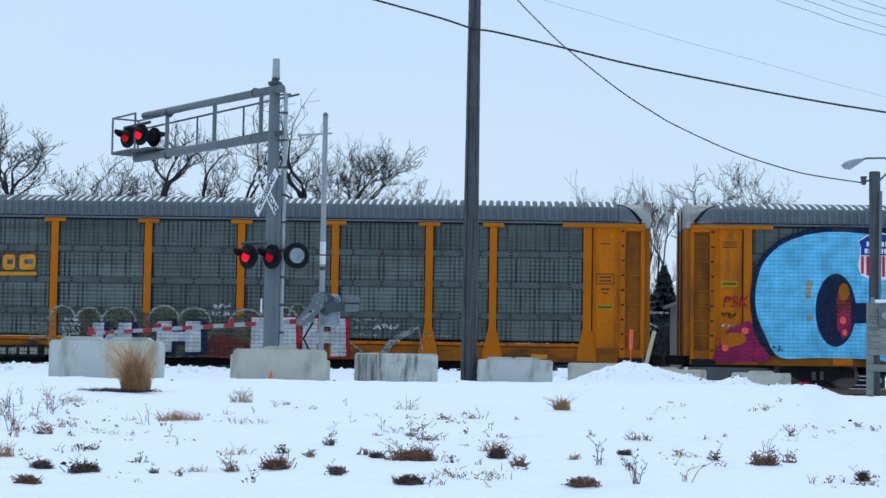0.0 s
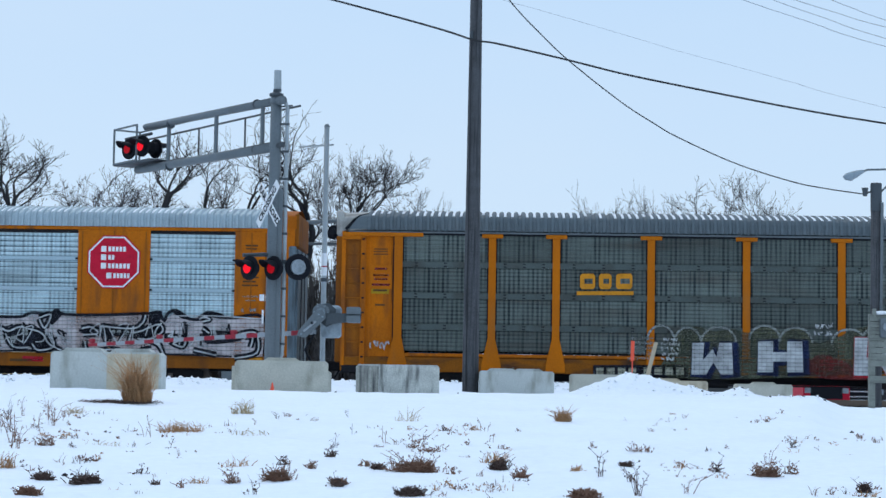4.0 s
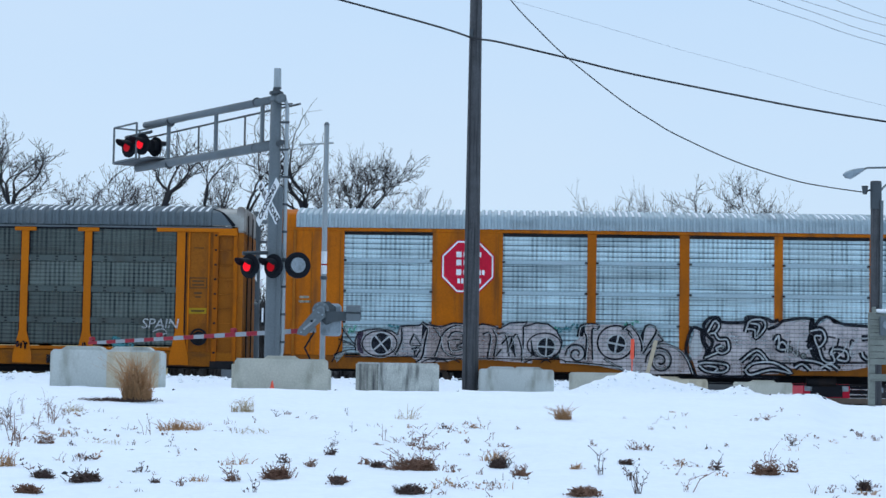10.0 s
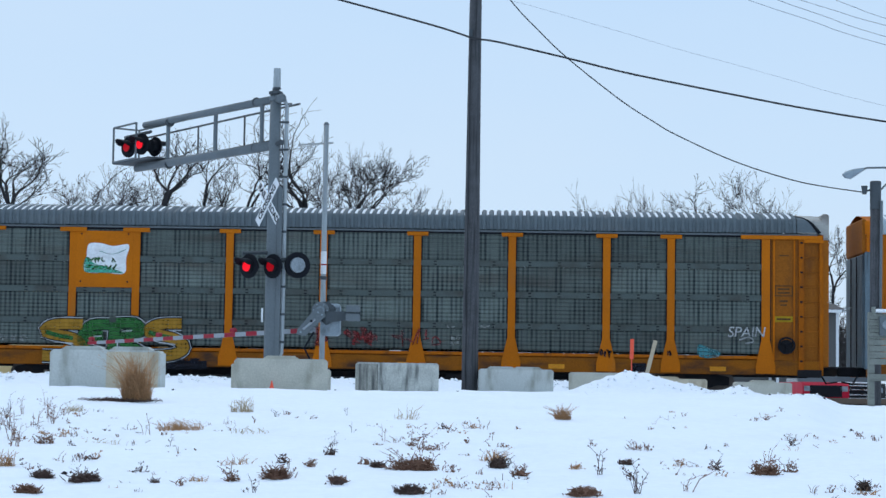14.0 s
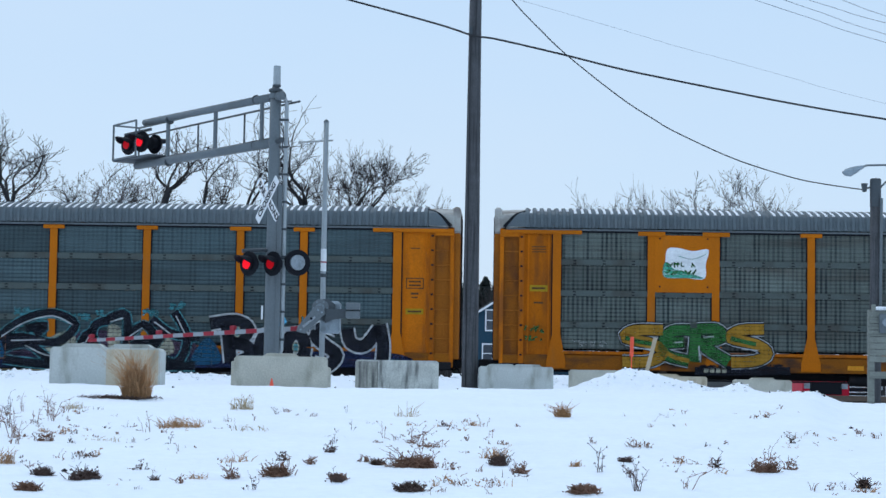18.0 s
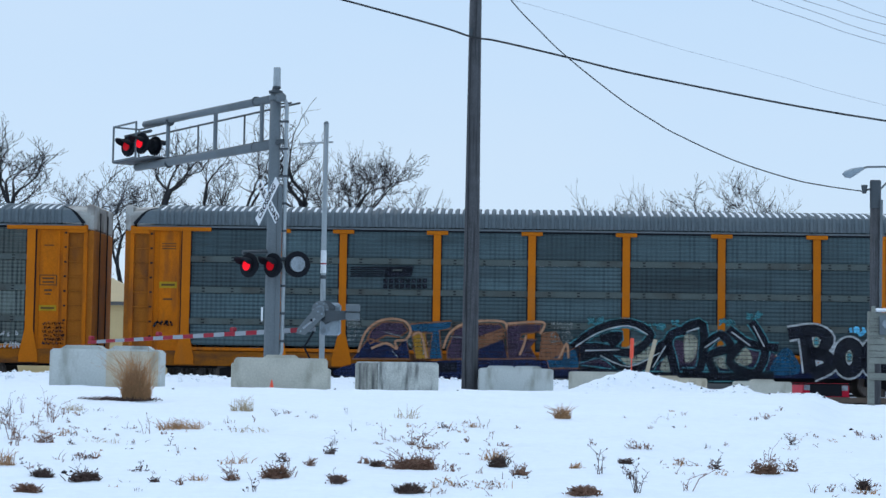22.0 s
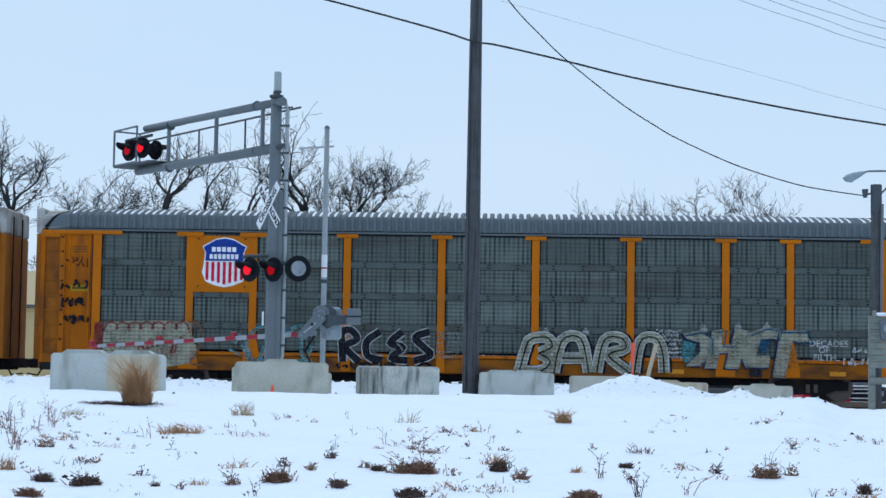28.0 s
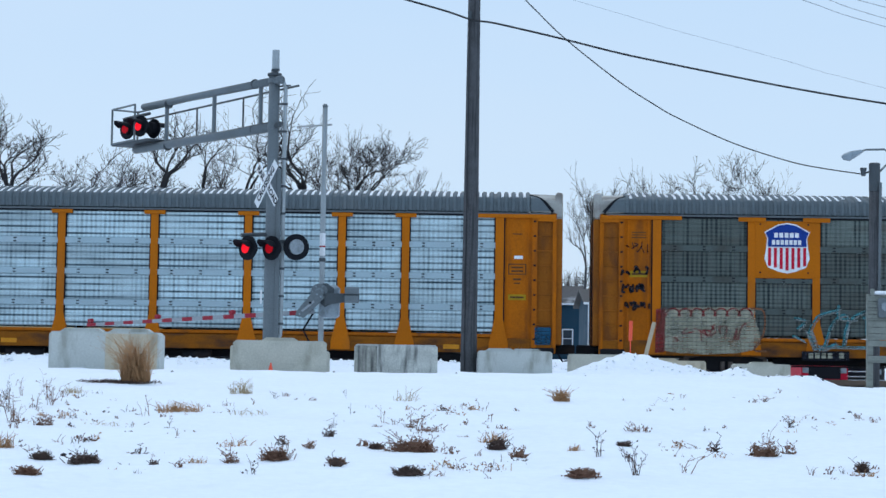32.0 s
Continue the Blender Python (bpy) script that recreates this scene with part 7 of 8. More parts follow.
for i in range(5):
    G_.bar(612 + 20 * i + (16 if i > 3 else 0), 461, 626 + 20 * i + (16 if i > 3 else 0), 478, P_CREAM, 1)
H = Sketch(car_f, 0.32, 5.46).begin("cream block graffiti letters with black shadow")
for w_, m_, ly, o_ in ((25, P_BLACK, 0, 4), (23, P_WHITE, 1, 0), (19, P_CREAM, 2, 0), (3, P_BLACK, 3, 0)):
    for pts in (((1120, 294), (1132, 250), (1142, 230), (1174, 226), (1186, 244), (1160, 258)), ((1160, 258), (1182, 274), (1166, 293), (1128, 294)), ((1190, 297), (1206, 232), (1244, 229), (1260, 297)), ((1206, 268), (1250, 268)), ((1276, 297), (1291, 232), (1324, 227), (1334, 248), (1300, 262), (1342, 297)), ((1352, 297), (1364, 234), (1394, 227), (1408, 255), (1412, 297))):
        RG.line([(x + o_, y) for x, y in pts], w_, m_, ly + 1)
H.fill([(140, 360), (152, 338), (165, 362)], P_ASH, 1)
H.fill([(265, 360), (278, 338), (290, 362)], P_ASH, 1)
H.begin("cream and slate-blue graffiti letters")
for pts in (((585, 360), (640, 350), (670, 370), (672, 420), (640, 460), (595, 462), (640, 420), (640, 385), (600, 375)), ((680, 350), (715, 345), (705, 395), (740, 395), (750, 345), (790, 350), (760, 470), (720, 468), (730, 420), (700, 420), (690, 468), (655, 468)), ((790, 360), (840, 340), (890, 345), (880, 375), (830, 375), (815, 430), (860, 430), (855, 465), (785, 465), (770, 430)), ((890, 350), (970, 350), (985, 385), (950, 385), (930, 380), (905, 500), (870, 495), (890, 380))):
    H.line([(a - 4, b + 3) for a, b in pts], 9, P_NAVY, 1, True, False)
    H.line([(a + 9, b + 6) for a, b in pts[:4]], 5, P_BLUE, 4, False, False)
    H.fill(pts, P_CREAM, 2, False)
    H.line(pts, 4, P_ASH, 3, True, False)
H.fill([(590, 380), (625, 385), (615, 440), (585, 445)], P_TEAL, 0)
H.fill([(820, 375), (860, 380), (840, 425)], P_BLUE, 1)
for x in (650, 760, 850):
    H.fill([(x - 14, 352), (x, 322), (x + 14, 352)], P_ASH, 0)
H.scrawl(500, 345, 580, 440, 16, 4, P_WHITE, 61)
H.begin("hand-painted white words")
for text, x, y in (("DECADES", 1045, 392), ("OF", 1030, 412), ("FILTH", 1032, 436)):
    H.word(text, x, y, 0.27, ((P_WHITE, 0.004),), 0, 1.05)
H.scrawl(1120, 400, 1190, 425, 8, 4, P_WHITE, 62)
H.scrawl(1090, 435, 1200, 465, 12, 4, P_WHITE, 63)
H.begin("small orange scrawl").scrawl(905, 405, 945, 470, 8, 5, P_SALMON, 64)
H.begin("black graffiti blot").scrawl(1270, 375, 1340, 450, 14, 7, P_BLACK, 65)
H.begin("small window in the sill").bar(795, 473, 835, 497, P_BLACK, 4)

# -- last car: small marks on the sill
Z = Sketch(car_g, -14.0, 5.245).begin("faded rust-red stencil").scrawl(560, 462, 610, 478, 5, 5, P_RUSTRED, 71)
part("blue_patch", Geo().box((13.45, SIDE - 0.04, 0.95), (13.95, SIDE - 0.03, 1.5)), P_BLUE, car_g, "blue painted patch")
LABELS = ((car_a, "orange auto carrier with a huge sky-blue graffiti letter"), (car_b, "orange auto carrier with grimy screens and white block graffiti"), (car_d, "orange auto carrier with a flag decal and green graffiti"), (car_e, "orange auto carrier with black bubble-letter graffiti"), (car_f, "orange auto carrier with a shield plate and cream graffiti"), (car_g, "orange auto carrier with bright silver screens"))
for c, text in LABELS:
    c["label"] = text



# ---------- beyond the track: trees, houses, far signal, cars ----------
def bare_tree(name, label, at, height, half, seed, material, stems=1, depth=6, leaves=None, group="bare trees behind the railway"):
    """A leafless tree: ascending limbs that fork, a crown of fine upright twigs with gaps; half: half the crown's width."""
    rnd = random.Random(seed)
    tree = thing(name, label, "tree", at, group)
    trunk, crown, tips = Geo(), Geo(), []

    def grow(p, d, length, r, level):
        n = 5 if level < 3 else 4
        pts, rad = [p], [r]
        sway = Vector((rnd.gauss(0, 1), rnd.gauss(0, 1), 0)) * (0.02 if level == 0 else 0.1)
        for i in range(n):
            d = (d + sway + Vector((rnd.gauss(0, 1), rnd.gauss(0, 1), rnd.gauss(0.25, 0.7))) * (0.03 if level == 0 else 0.1 + 0.025 * level)).normalized()
            p = p + d * length / n
            pts.append(p)
            rad.append(max(0.0095, r * (1 - 0.3 * (i + 1) / n)))
        (trunk if level < 2 else crown).tube(pts, rad, 9 if level == 0 else 5 if level < 3 else 3, cap=level < 2)
        if level > depth - 1:
            tips.append(p)
            return
        shoots = [(pts[-1], rnd.uniform(0.1, 0.35), rnd.uniform(0.74, 0.9)), (pts[-1], rnd.uniform(0.35, 0.7), rnd.uniform(0.6, 0.85))]
        shoots += [(pts[rnd.randint(2 if level == 0 else 1, n - 1)], rnd.uniform(0.55, 1.0), rnd.uniform(0.45, 0.75)) for _ in range(2 if level == 0 and stems == 1 else 1 if level == 0 else rnd.choice((0, 1, 1)) if level < 3 else rnd.choice((1, 1, 2)))]
        turn = rnd.uniform(0, 6.28)
        if level == 0:
            length = (height - length) * 0.3
        for k, (q, lean, ratio) in enumerate(shoots):
            a = turn + k * 2.4 + rnd.uniform(-0.5, 0.5)
            side = Vector((math.cos(a), math.sin(a), 0.0))
            side = (side - d * side.dot(d)).normalized()
            nd = (d * math.cos(lean) + side * math.sin(lean) + Vector((0, 0, 0.12))).normalized()
            grow(q, nd, length * ratio * rnd.uniform(0.88, 1.1), max(0.01, rad[-1] * (0.84 if k == 0 else 0.74 if k == 1 else 0.5)), level + 1)

    for s in range(stems):
        lean = Vector((rnd.uniform(-0.12, 0.12), rnd.uniform(-0.12, 0.12), 1)).normalized() if stems > 1 else Vector((rnd.uniform(-0.05, 0.05), 0, 1)).normalized()
        grow(Vector((rnd.uniform(-0.5, 0.5) * (stems > 1), rnd.uniform(-0.4, 0.4) * (stems > 1), -0.3)), lean, height * (0.56 - 0.03 * stems) * rnd.uniform(0.9, 1), 0.0165 * height / stems ** 0.3, 0)
    f = 0.99 * height / float(np.percentile([v[2] for v in crown.v], 99.8))
    upper = [v for v in crown.v if v[2] * f > 0.6 * height]
    mx = float(np.mean([v[0] for v in upper]))
    wide = half / max(0.3, float(np.percentile([abs(v[0] - mx) for v in upper], 94)))

    def settle(p):
        lift = smooth(0.1, 0.7, p[2] * f / height)
        return Vector(((p[0] - mx * lift) * wide, p[1] * wide, p[2] * f))

    for g in (trunk, crown):
        g.v = [settle(p) for p in g.v]
    tips = [settle(p) for p in tips]
    part("trunk", trunk, material, tree)
    part("crown", crown, material, tree)
    if leaves:
        g = Geo()
        for p in tips:
            if rnd.random() < leaves:
                for _ in range(2):
                    q = p + Vector((rnd.uniform(-0.2, 0.2), rnd.uniform(-0.2, 0.2), rnd.uniform(-0.25, 0.15)))
                    s = rnd.uniform(0.04, 0.1)
                    u = Vector((rnd.uniform(-1, 1), rnd.uniform(-1, 1), rnd.uniform(-1, 1))).normalized() * s
                    w = u.orthogonal().normalized() * s
                    g.put([q - u, q + w, q + u, q - w], [(0, 1, 2, 3)])
        part("clinging_leaves", g, BRUSH, tree, "dark clinging leaves")
    return tree


def far(x, d, z=None):
    """Foot of a thing d metres out under the x of the view's plan."""
    X = (x - 784) * d / 3420
    return (X, d, ground_z(X, d) if z is None else z)


# x on the plan, distance, height, half width, seed, stems, forks
TREES = ((20, 112, 14.9, 2.3, 11, 1, 6), (-40, 116, 15.3, 2.4, 12, 1, 6), (98, 118, 12.3, 1.5, 13, 1, 6), (146, 150, 15.2, 2.2, 14, 1, 6), (190, 148, 15.6, 2.4, 28, 1, 6), (240, 114, 12.8, 1.9, 15, 2, 6),
         (312, 112, 14.9, 2.2, 16, 1, 6), (362, 113, 14.6, 1.9, 29, 1, 6), (436, 112, 15.7, 2.4, 17, 1, 6), (522, 112, 15.7, 2.2, 18, 1, 6),
         (604, 112, 13.8, 1.9, 19, 1, 7), (655, 113, 13.9, 2.0, 20, 1, 7), (716, 130, 13.4, 1.5, 21, 1, 6), (755, 130, 13.0, 1.4, 35, 1, 6),
         (1036, 126, 11.3, 1.0, 22, 1, 6), (1074, 124, 12.3, 1.4, 31, 2, 6), (1104, 123, 12.4, 1.5, 23, 2, 6), (1136, 124, 12.4, 1.5, 33, 2, 6), (1168, 124, 12.4, 1.4, 24, 2, 6),
         (1222, 124, 12.5, 1.0, 25, 1, 5), (1268, 124, 12.7, 1.4, 32, 1, 7), (1326, 122, 13.5, 1.6, 26, 1, 7), (1385, 126, 12.3, 1.6, 27, 1, 6), (1472, 112, 10.2, 1.5, 39, 1, 6))
# the listed seeds stand farther off and take the bark with painted haze
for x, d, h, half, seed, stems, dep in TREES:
    bare_tree("bare_tree", "bare grey-brown tree with fine branching twigs", far(x, d), h, half, seed, BARK if seed not in (14, 28, 21, 35, 22) else BARK_HAZED, stems, dep, leaves=0.06 if seed in (11, 12, 13) else None)


def conifer(at, height, width, seed):
    rnd = random.Random(seed)
    t = thing("conifer", "dark green conifer behind the railway", "tree", at, "dark conifers")
    part("trunk", Geo().tube([(0, 0, -0.3), (0, 0, height)], [0.16, 0.02], 7), BARK, t)
    g = Geo()
    for i in range(int(height * 170)):
        f = rnd.random() ** 0.8
        z = height * (0.06 + 0.94 * f)
        r = width / 2 * (1 - f) ** 0.8 * rnd.uniform(0.35, 1.05) + 0.05
        a = rnd.uniform(0, 2 * math.pi)
        p = Vector((r * math.cos(a), r * math.sin(a), z - 0.25 * r))
        q = Vector((0.25 * r * math.cos(a), 0.25 * r * math.sin(a), z))
        w = Vector((-math.sin(a), math.cos(a), rnd.uniform(-0.4, 0.4))) * rnd.uniform(0.1, 0.22)
        g.put([q, p - w, p + Vector((0.1 * math.cos(a), 0.1 * math.sin(a), -0.12)), p + w], [(0, 1, 2, 3)])
    part("crown", g, CONIFER, t)


for i, (x, d, h, w) in enumerate(((690, 104, 8.2, 4.2), (724, 108, 7.2, 3.8), (790, 170, 8.0, 6.5), (832, 168, 8.6, 6.5), (862, 172, 8.8, 7.5), (918, 170, 9.3, 7.5), (945, 172, 8.8, 7.0), (972, 170, 8.6, 7.0), (640, 106, 6.4, 4.2), (1180, 112, 6.6, 4.0))):
    conifer(far(x, d), h, w, 60 + i)


def thicket(x0, x1, d, h, seed):
    rnd = random.Random(seed)
    g = Geo()
    for i in range(int((x1 - x0) * 3)):
        x = rnd.uniform(x0, x1)
        p = Vector(far(x, d + rnd.uniform(-2.5, 2.5)))
        top = p + Vector((rnd.uniform(-0.7, 0.7), rnd.uniform(-0.7, 0.7), h * rnd.uniform(0.45, 1.0)))
        mid = (p + top) / 2 + Vector((rnd.uniform(-0.3, 0.3), 0, 0))
        g.tube([p, mid, top], [0.05, 0.035, 0.012], 4, False)
        for _ in range(3):
            q = p + (top - p) * rnd.uniform(0.05, 0.8)
            u = Vector((rnd.uniform(-1, 1), rnd.uniform(-0.5, 0.5), rnd.uniform(-1, 1))).normalized() * rnd.uniform(0.12, 0.3)
            w = u.orthogonal().normalized() * rnd.uniform(0.1, 0.2)
            g.put([q - u, q + w, q + u, q - w], [(0, 1, 2, 3)])
        for _ in range(5):
            q = p + (top - p) * rnd.uniform(0.3, 1)
            g.tube([q, q + Vector((rnd.uniform(-0.6, 0.6), rnd.uniform(-0.6, 0.6), rnd.uniform(0.1, 0.7)))], [0.02, 0.008], 3, False)
    return solid("brush_thicket", g, BRUSH, "dark leafless brush along the street", "thicket", kind="stuff")


thicket(360, 600, 100, 5.4, 5)
thicket(600, 800, 104, 6.8, 6)
thicket(640, 800, 110, 7.4, 8)
thicket(520, 680, 102, 7.0, 10)
thicket(820, 1060, 166, 7.6, 11)
thicket(820, 1020, 176, 8.4, 12)
thicket(1120, 1260, 110, 3.4, 7)
thicket(268, 372, 100, 4.4, 9)
thicket(1060, 1220, 116, 5.6, 13)
thicket(740, 875, 172, 8.4, 14)
thicket(1395, 1520, 118, 4.6, 15)

HOUSE_Y = surface("yellow_siding", (0.60, 0.45, 0.23), 0.8, 0, 0.08, 1, 20, 0.1)
HOUSE_B = surface("navy_siding", (0.011, 0.05, 0.085), 0.8, 0, 0.12, 1, 20, 0.1)
HOUSE_G = surface("grey_siding", (0.1, 0.1, 0.1), 0.8, 0, 0.1, 1, 20, 0.1)
HOUSE_D = surface("slate_siding", (0.07, 0.09, 0.12), 0.8, 0, 0.15, 1, 20, 0.1)
SHINGLE = surface("dark_shingles", (0.09, 0.085, 0.085), 0.9, 0, 0.3, 2, 10, 0.3, (0.8, 0.82, 0.85), 0.2, (0.5, 0.5, 0.5))
SHINGLE_DRY = surface("brown_shingles", (0.085, 0.078, 0.075), 0.9, 0, 0.25, 2, 10, 0.3)
ROOF_TAN = surface("tan_roof", (0.52, 0.40, 0.23), 0.8, 0, 0.1, 1, 20, 0.1)
TRIM = surface("white_trim", (0.72, 0.74, 0.76), 0.6, 0, 0.06, 2, 20, 0)
GLASS = surface("dark_window_glass", (0.05, 0.06, 0.075), 0.12, 0, 0.2, 1, 5, 0, spec=0.6)


def house(name, label, at, w, d, eave, ridge, wall, roof, gable_front, windows, turn=0, siding=0.22, snow=0.0):
    """Walls with lap siding, a pitched roof with overhang, trimmed windows on the front."""
    h = thing(name, label, "house", at, turn=turn)
    g = Geo()
    if gable_front:
        g.prism([(-w / 2, -1), (w / 2, -1), (w / 2, eave), (0, ridge), (-w / 2, eave)], 0, d)
    else:
        g.box((-w / 2, 0, -1), (w / 2, d, eave))
        g.put([(-w / 2, 0, eave), (-w / 2, d, eave), (-w / 2, d / 2, ridge), (w / 2, 0, eave), (w / 2, d, eave), (w / 2, d / 2, ridge)], [(0, 2, 1), (3, 4, 5)])
    wl_ = part("wall", g, wall, h)
    z = 0.3
    while z < eave - 0.1:
        part("siding_board", Geo().put([(-w / 2, -0.002, z + siding), (w / 2, -0.002, z + siding), (w / 2, -0.03, z), (-w / 2, -0.03, z), (-w / 2, 0, z), (w / 2, 0, z)], [(3, 2, 1, 0), (4, 5, 2, 3)]), wall, wl_)
        z += siding
    o, th = 0.35, 0.14
    if gable_front:
        for s in (-1, 1):
            k = (ridge - eave) / (w / 2)
            ex, ez = s * (w / 2 + o), eave - k * o
            ps = [(ex, ez), (0, ridge), (0, ridge + th), (ex, ez + th)]
            part("roof", Geo().prism(ps if s < 0 else ps[::-1], -o, d + o), roof, h)
            ps = [(ex, ez - 0.16), (0, ridge - 0.16), (0, ridge + 0.02), (ex, ez + 0.02)]
            part("barge_board", Geo().prism(ps if s < 0 else ps[::-1], -o - 0.05, -o), TRIM, h, "white barge board")
    else:
        k = (ridge - eave) / (d / 2)
        for s in (0, 1):
            y0, z0 = (-o, eave - k * o) if s == 0 else (d + o, eave - k * o)
            part("roof", Geo().put([(x, y, zz) for x in (-w / 2 - o, w / 2 + o) for y, zz in ((y0, z0), (d / 2, ridge), (d / 2, ridge + th), (y0, z0 + th))], [(0, 1, 2, 3), (7, 6, 5, 4), (0, 4, 5, 1), (1, 5, 6, 2), (2, 6, 7, 3), (3, 7, 4, 0)]), roof, h)
        part("gutter", Geo().box((-w / 2 - o, -o - 0.1, eave - k * o - 0.02), (w / 2 + o, -o, eave - k * o + 0.12), 0.02), TRIM, h, "white gutter")
    for s in (-1, 1):
        part("corner_board", Geo().box((s * w / 2 - 0.07, -0.045, 0), (s * w / 2 + 0.07, -0.0, eave), 0.005), TRIM if wall is not HOUSE_Y else wall, h)
    for x, z0, ww, hh in windows:
        wd = part("window", Geo().ring([(x - ww / 2 - 0.1, z0 - 0.1), (x + ww / 2 + 0.1, z0 - 0.1), (x + ww / 2 + 0.1, z0 + hh + 0.1), (x - ww / 2 - 0.1, z0 + hh + 0.1)], [(x - ww / 2, z0), (x + ww / 2, z0), (x + ww / 2, z0 + hh), (x - ww / 2, z0 + hh)], -0.08, 0.0), TRIM, h, "white window frame")
        part("pane", Geo().box((x - ww / 2, -0.03, z0), (x + ww / 2, -0.02, z0 + hh)), GLASS, wd)
        part("meeting_rail", Geo().box((x - ww / 2, -0.05, z0 + hh / 2 - 0.03), (x + ww / 2, -0.03, z0 + hh / 2 + 0.03)), TRIM, wd)
    return h


house("blue_house", "navy blue two-storey house with white window trim", (5.35, 150, 2.4), 6.0, 9, 4.6, 6.53, HOUSE_B, SHINGLE, True, [(-1.45, 3.5, 0.75, 1.5), (0.55, 3.9, 0.75, 1.6), (-1.7, 1.0, 0.7, 1.35), (1.13, 1.15, 0.85, 1.6)])
house("blue_house_wing", "navy blue side wing with dark roof beside the house", (9.0, 154, 2.4), 5.0, 7, 4.6, 6.0, HOUSE_B, SHINGLE, False, [(1.2, 1.1, 0.7, 1.35)])
house("bungalow", "dark blue bungalow with a dark roof and white gutter", (10.75, 112, 2.3), 4.2, 8, 3.25, 4.1, HOUSE_B, SHINGLE_DRY, False, [(-1.5, 0.9, 0.7, 1.1), (1.6, 0.9, 0.6, 1.1)])
pr = thing("porch", "white gabled porch with snow on its roof", "porch", (10.5, 109.2, 2.3))
for sx in (-1, 1):
    ps = [(sx * 1.85, 2.26), (0, 2.9), (0, 3.02), (sx * 1.85, 2.38)]
    part("roof", Geo().prism(ps if sx < 0 else ps[::-1], -0.2, 2.6), SNOW_CRUST, pr, "snow on the porch roof")
part("pediment", Geo().prism([(-1.6, 2.28), (1.6, 2.28), (0, 2.82)], -0.06, 0.0), TRIM, pr, "white pediment")
part("fascia", Geo().box((-1.7, -0.08, 2.12), (1.7, 0.0, 2.28), 0.01), TRIM, pr)
for x in (-1.55, -0.5, 0.5, 1.55):
    part("post", Geo().box((x - 0.06, 0.0, -0.5), (x + 0.06, 0.12, 2.12), 0.01), TRIM, pr)
house("grey_house", "tan-grey gabled house with a white-trimmed window", (14.6, 98, 1.5), 4.2, 7, 4.15, 5.05, HOUSE_G, SHINGLE_DRY, True, [(-0.85, 1.6, 0.5, 1.1)])
house("grey_wing", "low tan-grey outbuilding beside the gabled house", (18.4, 97, 1.5), 3.0, 6, 4.2, 4.6, HOUSE_G, SHINGLE_DRY, False, [])
yb = thing("yellow_building", "long pale yellow building with a hipped tan roof", "building", (-22.0, 88, 1.5))
part("wall", Geo().box((-9.5, 0.3, -0.6), (8.5, 7.7, 3.62)), HOUSE_Y, yb)
RF = ((-10, 0), (8.9, 0), (8.9, 8), (-10, 8))
part("roof", Geo().put([(x, y, 3.62) for x, y in RF] + [(x, y, 3.74) for x, y in RF] + [(-6, 4, 5.5), (5.2, 4, 5.5)], [(3, 2, 1, 0), (0, 1, 5, 4), (1, 2, 6, 5), (2, 3, 7, 6), (3, 0, 4, 7), (4, 5, 9, 8), (5, 6, 9), (6, 7, 8, 9), (7, 4, 8)]), ROOF_TAN, yb, "tan hipped roof")
# eave board in dark grey: the roof's shade put into its colour
part("fascia", Geo().box((-10, -0.03, 3.56), (8.9, 0.0, 3.72), 0.005), HOUSE_G, yb, "eave board with its shade painted in")
for k in range(14):
    z = 0.1 + k * 0.25
    part("siding_board", Geo().put([(-9.5, 0.297, z + 0.25), (8.5, 0.297, z + 0.25), (8.5, 0.27, z), (-9.5, 0.27, z), (-9.5, 0.3, z), (8.5, 0.3, z)], [(3, 2, 1, 0), (4, 5, 2, 3)]), HOUSE_Y, yb)
for cx, cz, r_ in ((2.15, 3.1, 0.17), (2.4, 2.95, 0.2), (2.1, 2.8, 0.14), (2.5, 3.25, 0.12)):
    part("paint_blot", Geo().prism(disc(cx, cz, r_, 12, r_ * 0.8), 0.245, 0.25), P_MINT, yb, "green painted mark")

# far-side crossing signal and its cabinet, seen between the cars
fs = thing("far_signal", "grey crossing signal beyond the railway", "crossing signal")
FX, FY = -7.35, 76.0
part("mast", Geo().tube([(FX, FY, 0.9), (FX, FY, 8.4)], [0.2, 0.16], 14), STEEL_DARK, fs, smooth=True)
part("boom", Geo().tube([(FX, FY, 8.0), (FX + 1.4, FY - 0.2, 8.03), (FX + 4.1, FY - 0.9, 8.15)], 0.085, 10), STEEL, fs)
part("lower_boom", Geo().tube([(FX, FY, 7.2), (FX + 4.3, FY - 1.0, 7.2)], 0.06, 10), STEEL_DARK, fs)
part("basket", Geo().box((FX + 2.7, FY - 1.3, 7.12), (FX + 4.3, FY - 0.7, 7.18), 0.01), STEEL_DARK, fs)
for dx in (2.7, 3.5, 4.3):
    part("basket_post", Geo().tube([(FX + dx, FY - 1.0, 7.15), (FX + dx, FY - 1.0, 8.1)], 0.025, 6), STEEL_DARK, fs)
lamp_head(fs, Vector((FX + 3.62, FY - 1.1, 7.64)), Vector((-0.2, -0.98, 0)), RED_GLOW, 0.28)
lamp_head(fs, Vector((FX + 3.1, FY - 1.1, 7.62)), Vector((0.5, 0.85, 0)), BLACK, 0.28)
part("lamp_arm", Geo().tube([(FX - 0.9, FY - 0.2, 4.3), (FX + 0.6, FY + 0.2, 4.3)], 0.05, 8), STEEL_DARK, fs)
for dx in (-0.75, 0.5):
    lamp_head(fs, Vector((FX + dx, FY - 0.3, 4.2)), Vector((0.4, 0.9, 0)), RED_DIM)
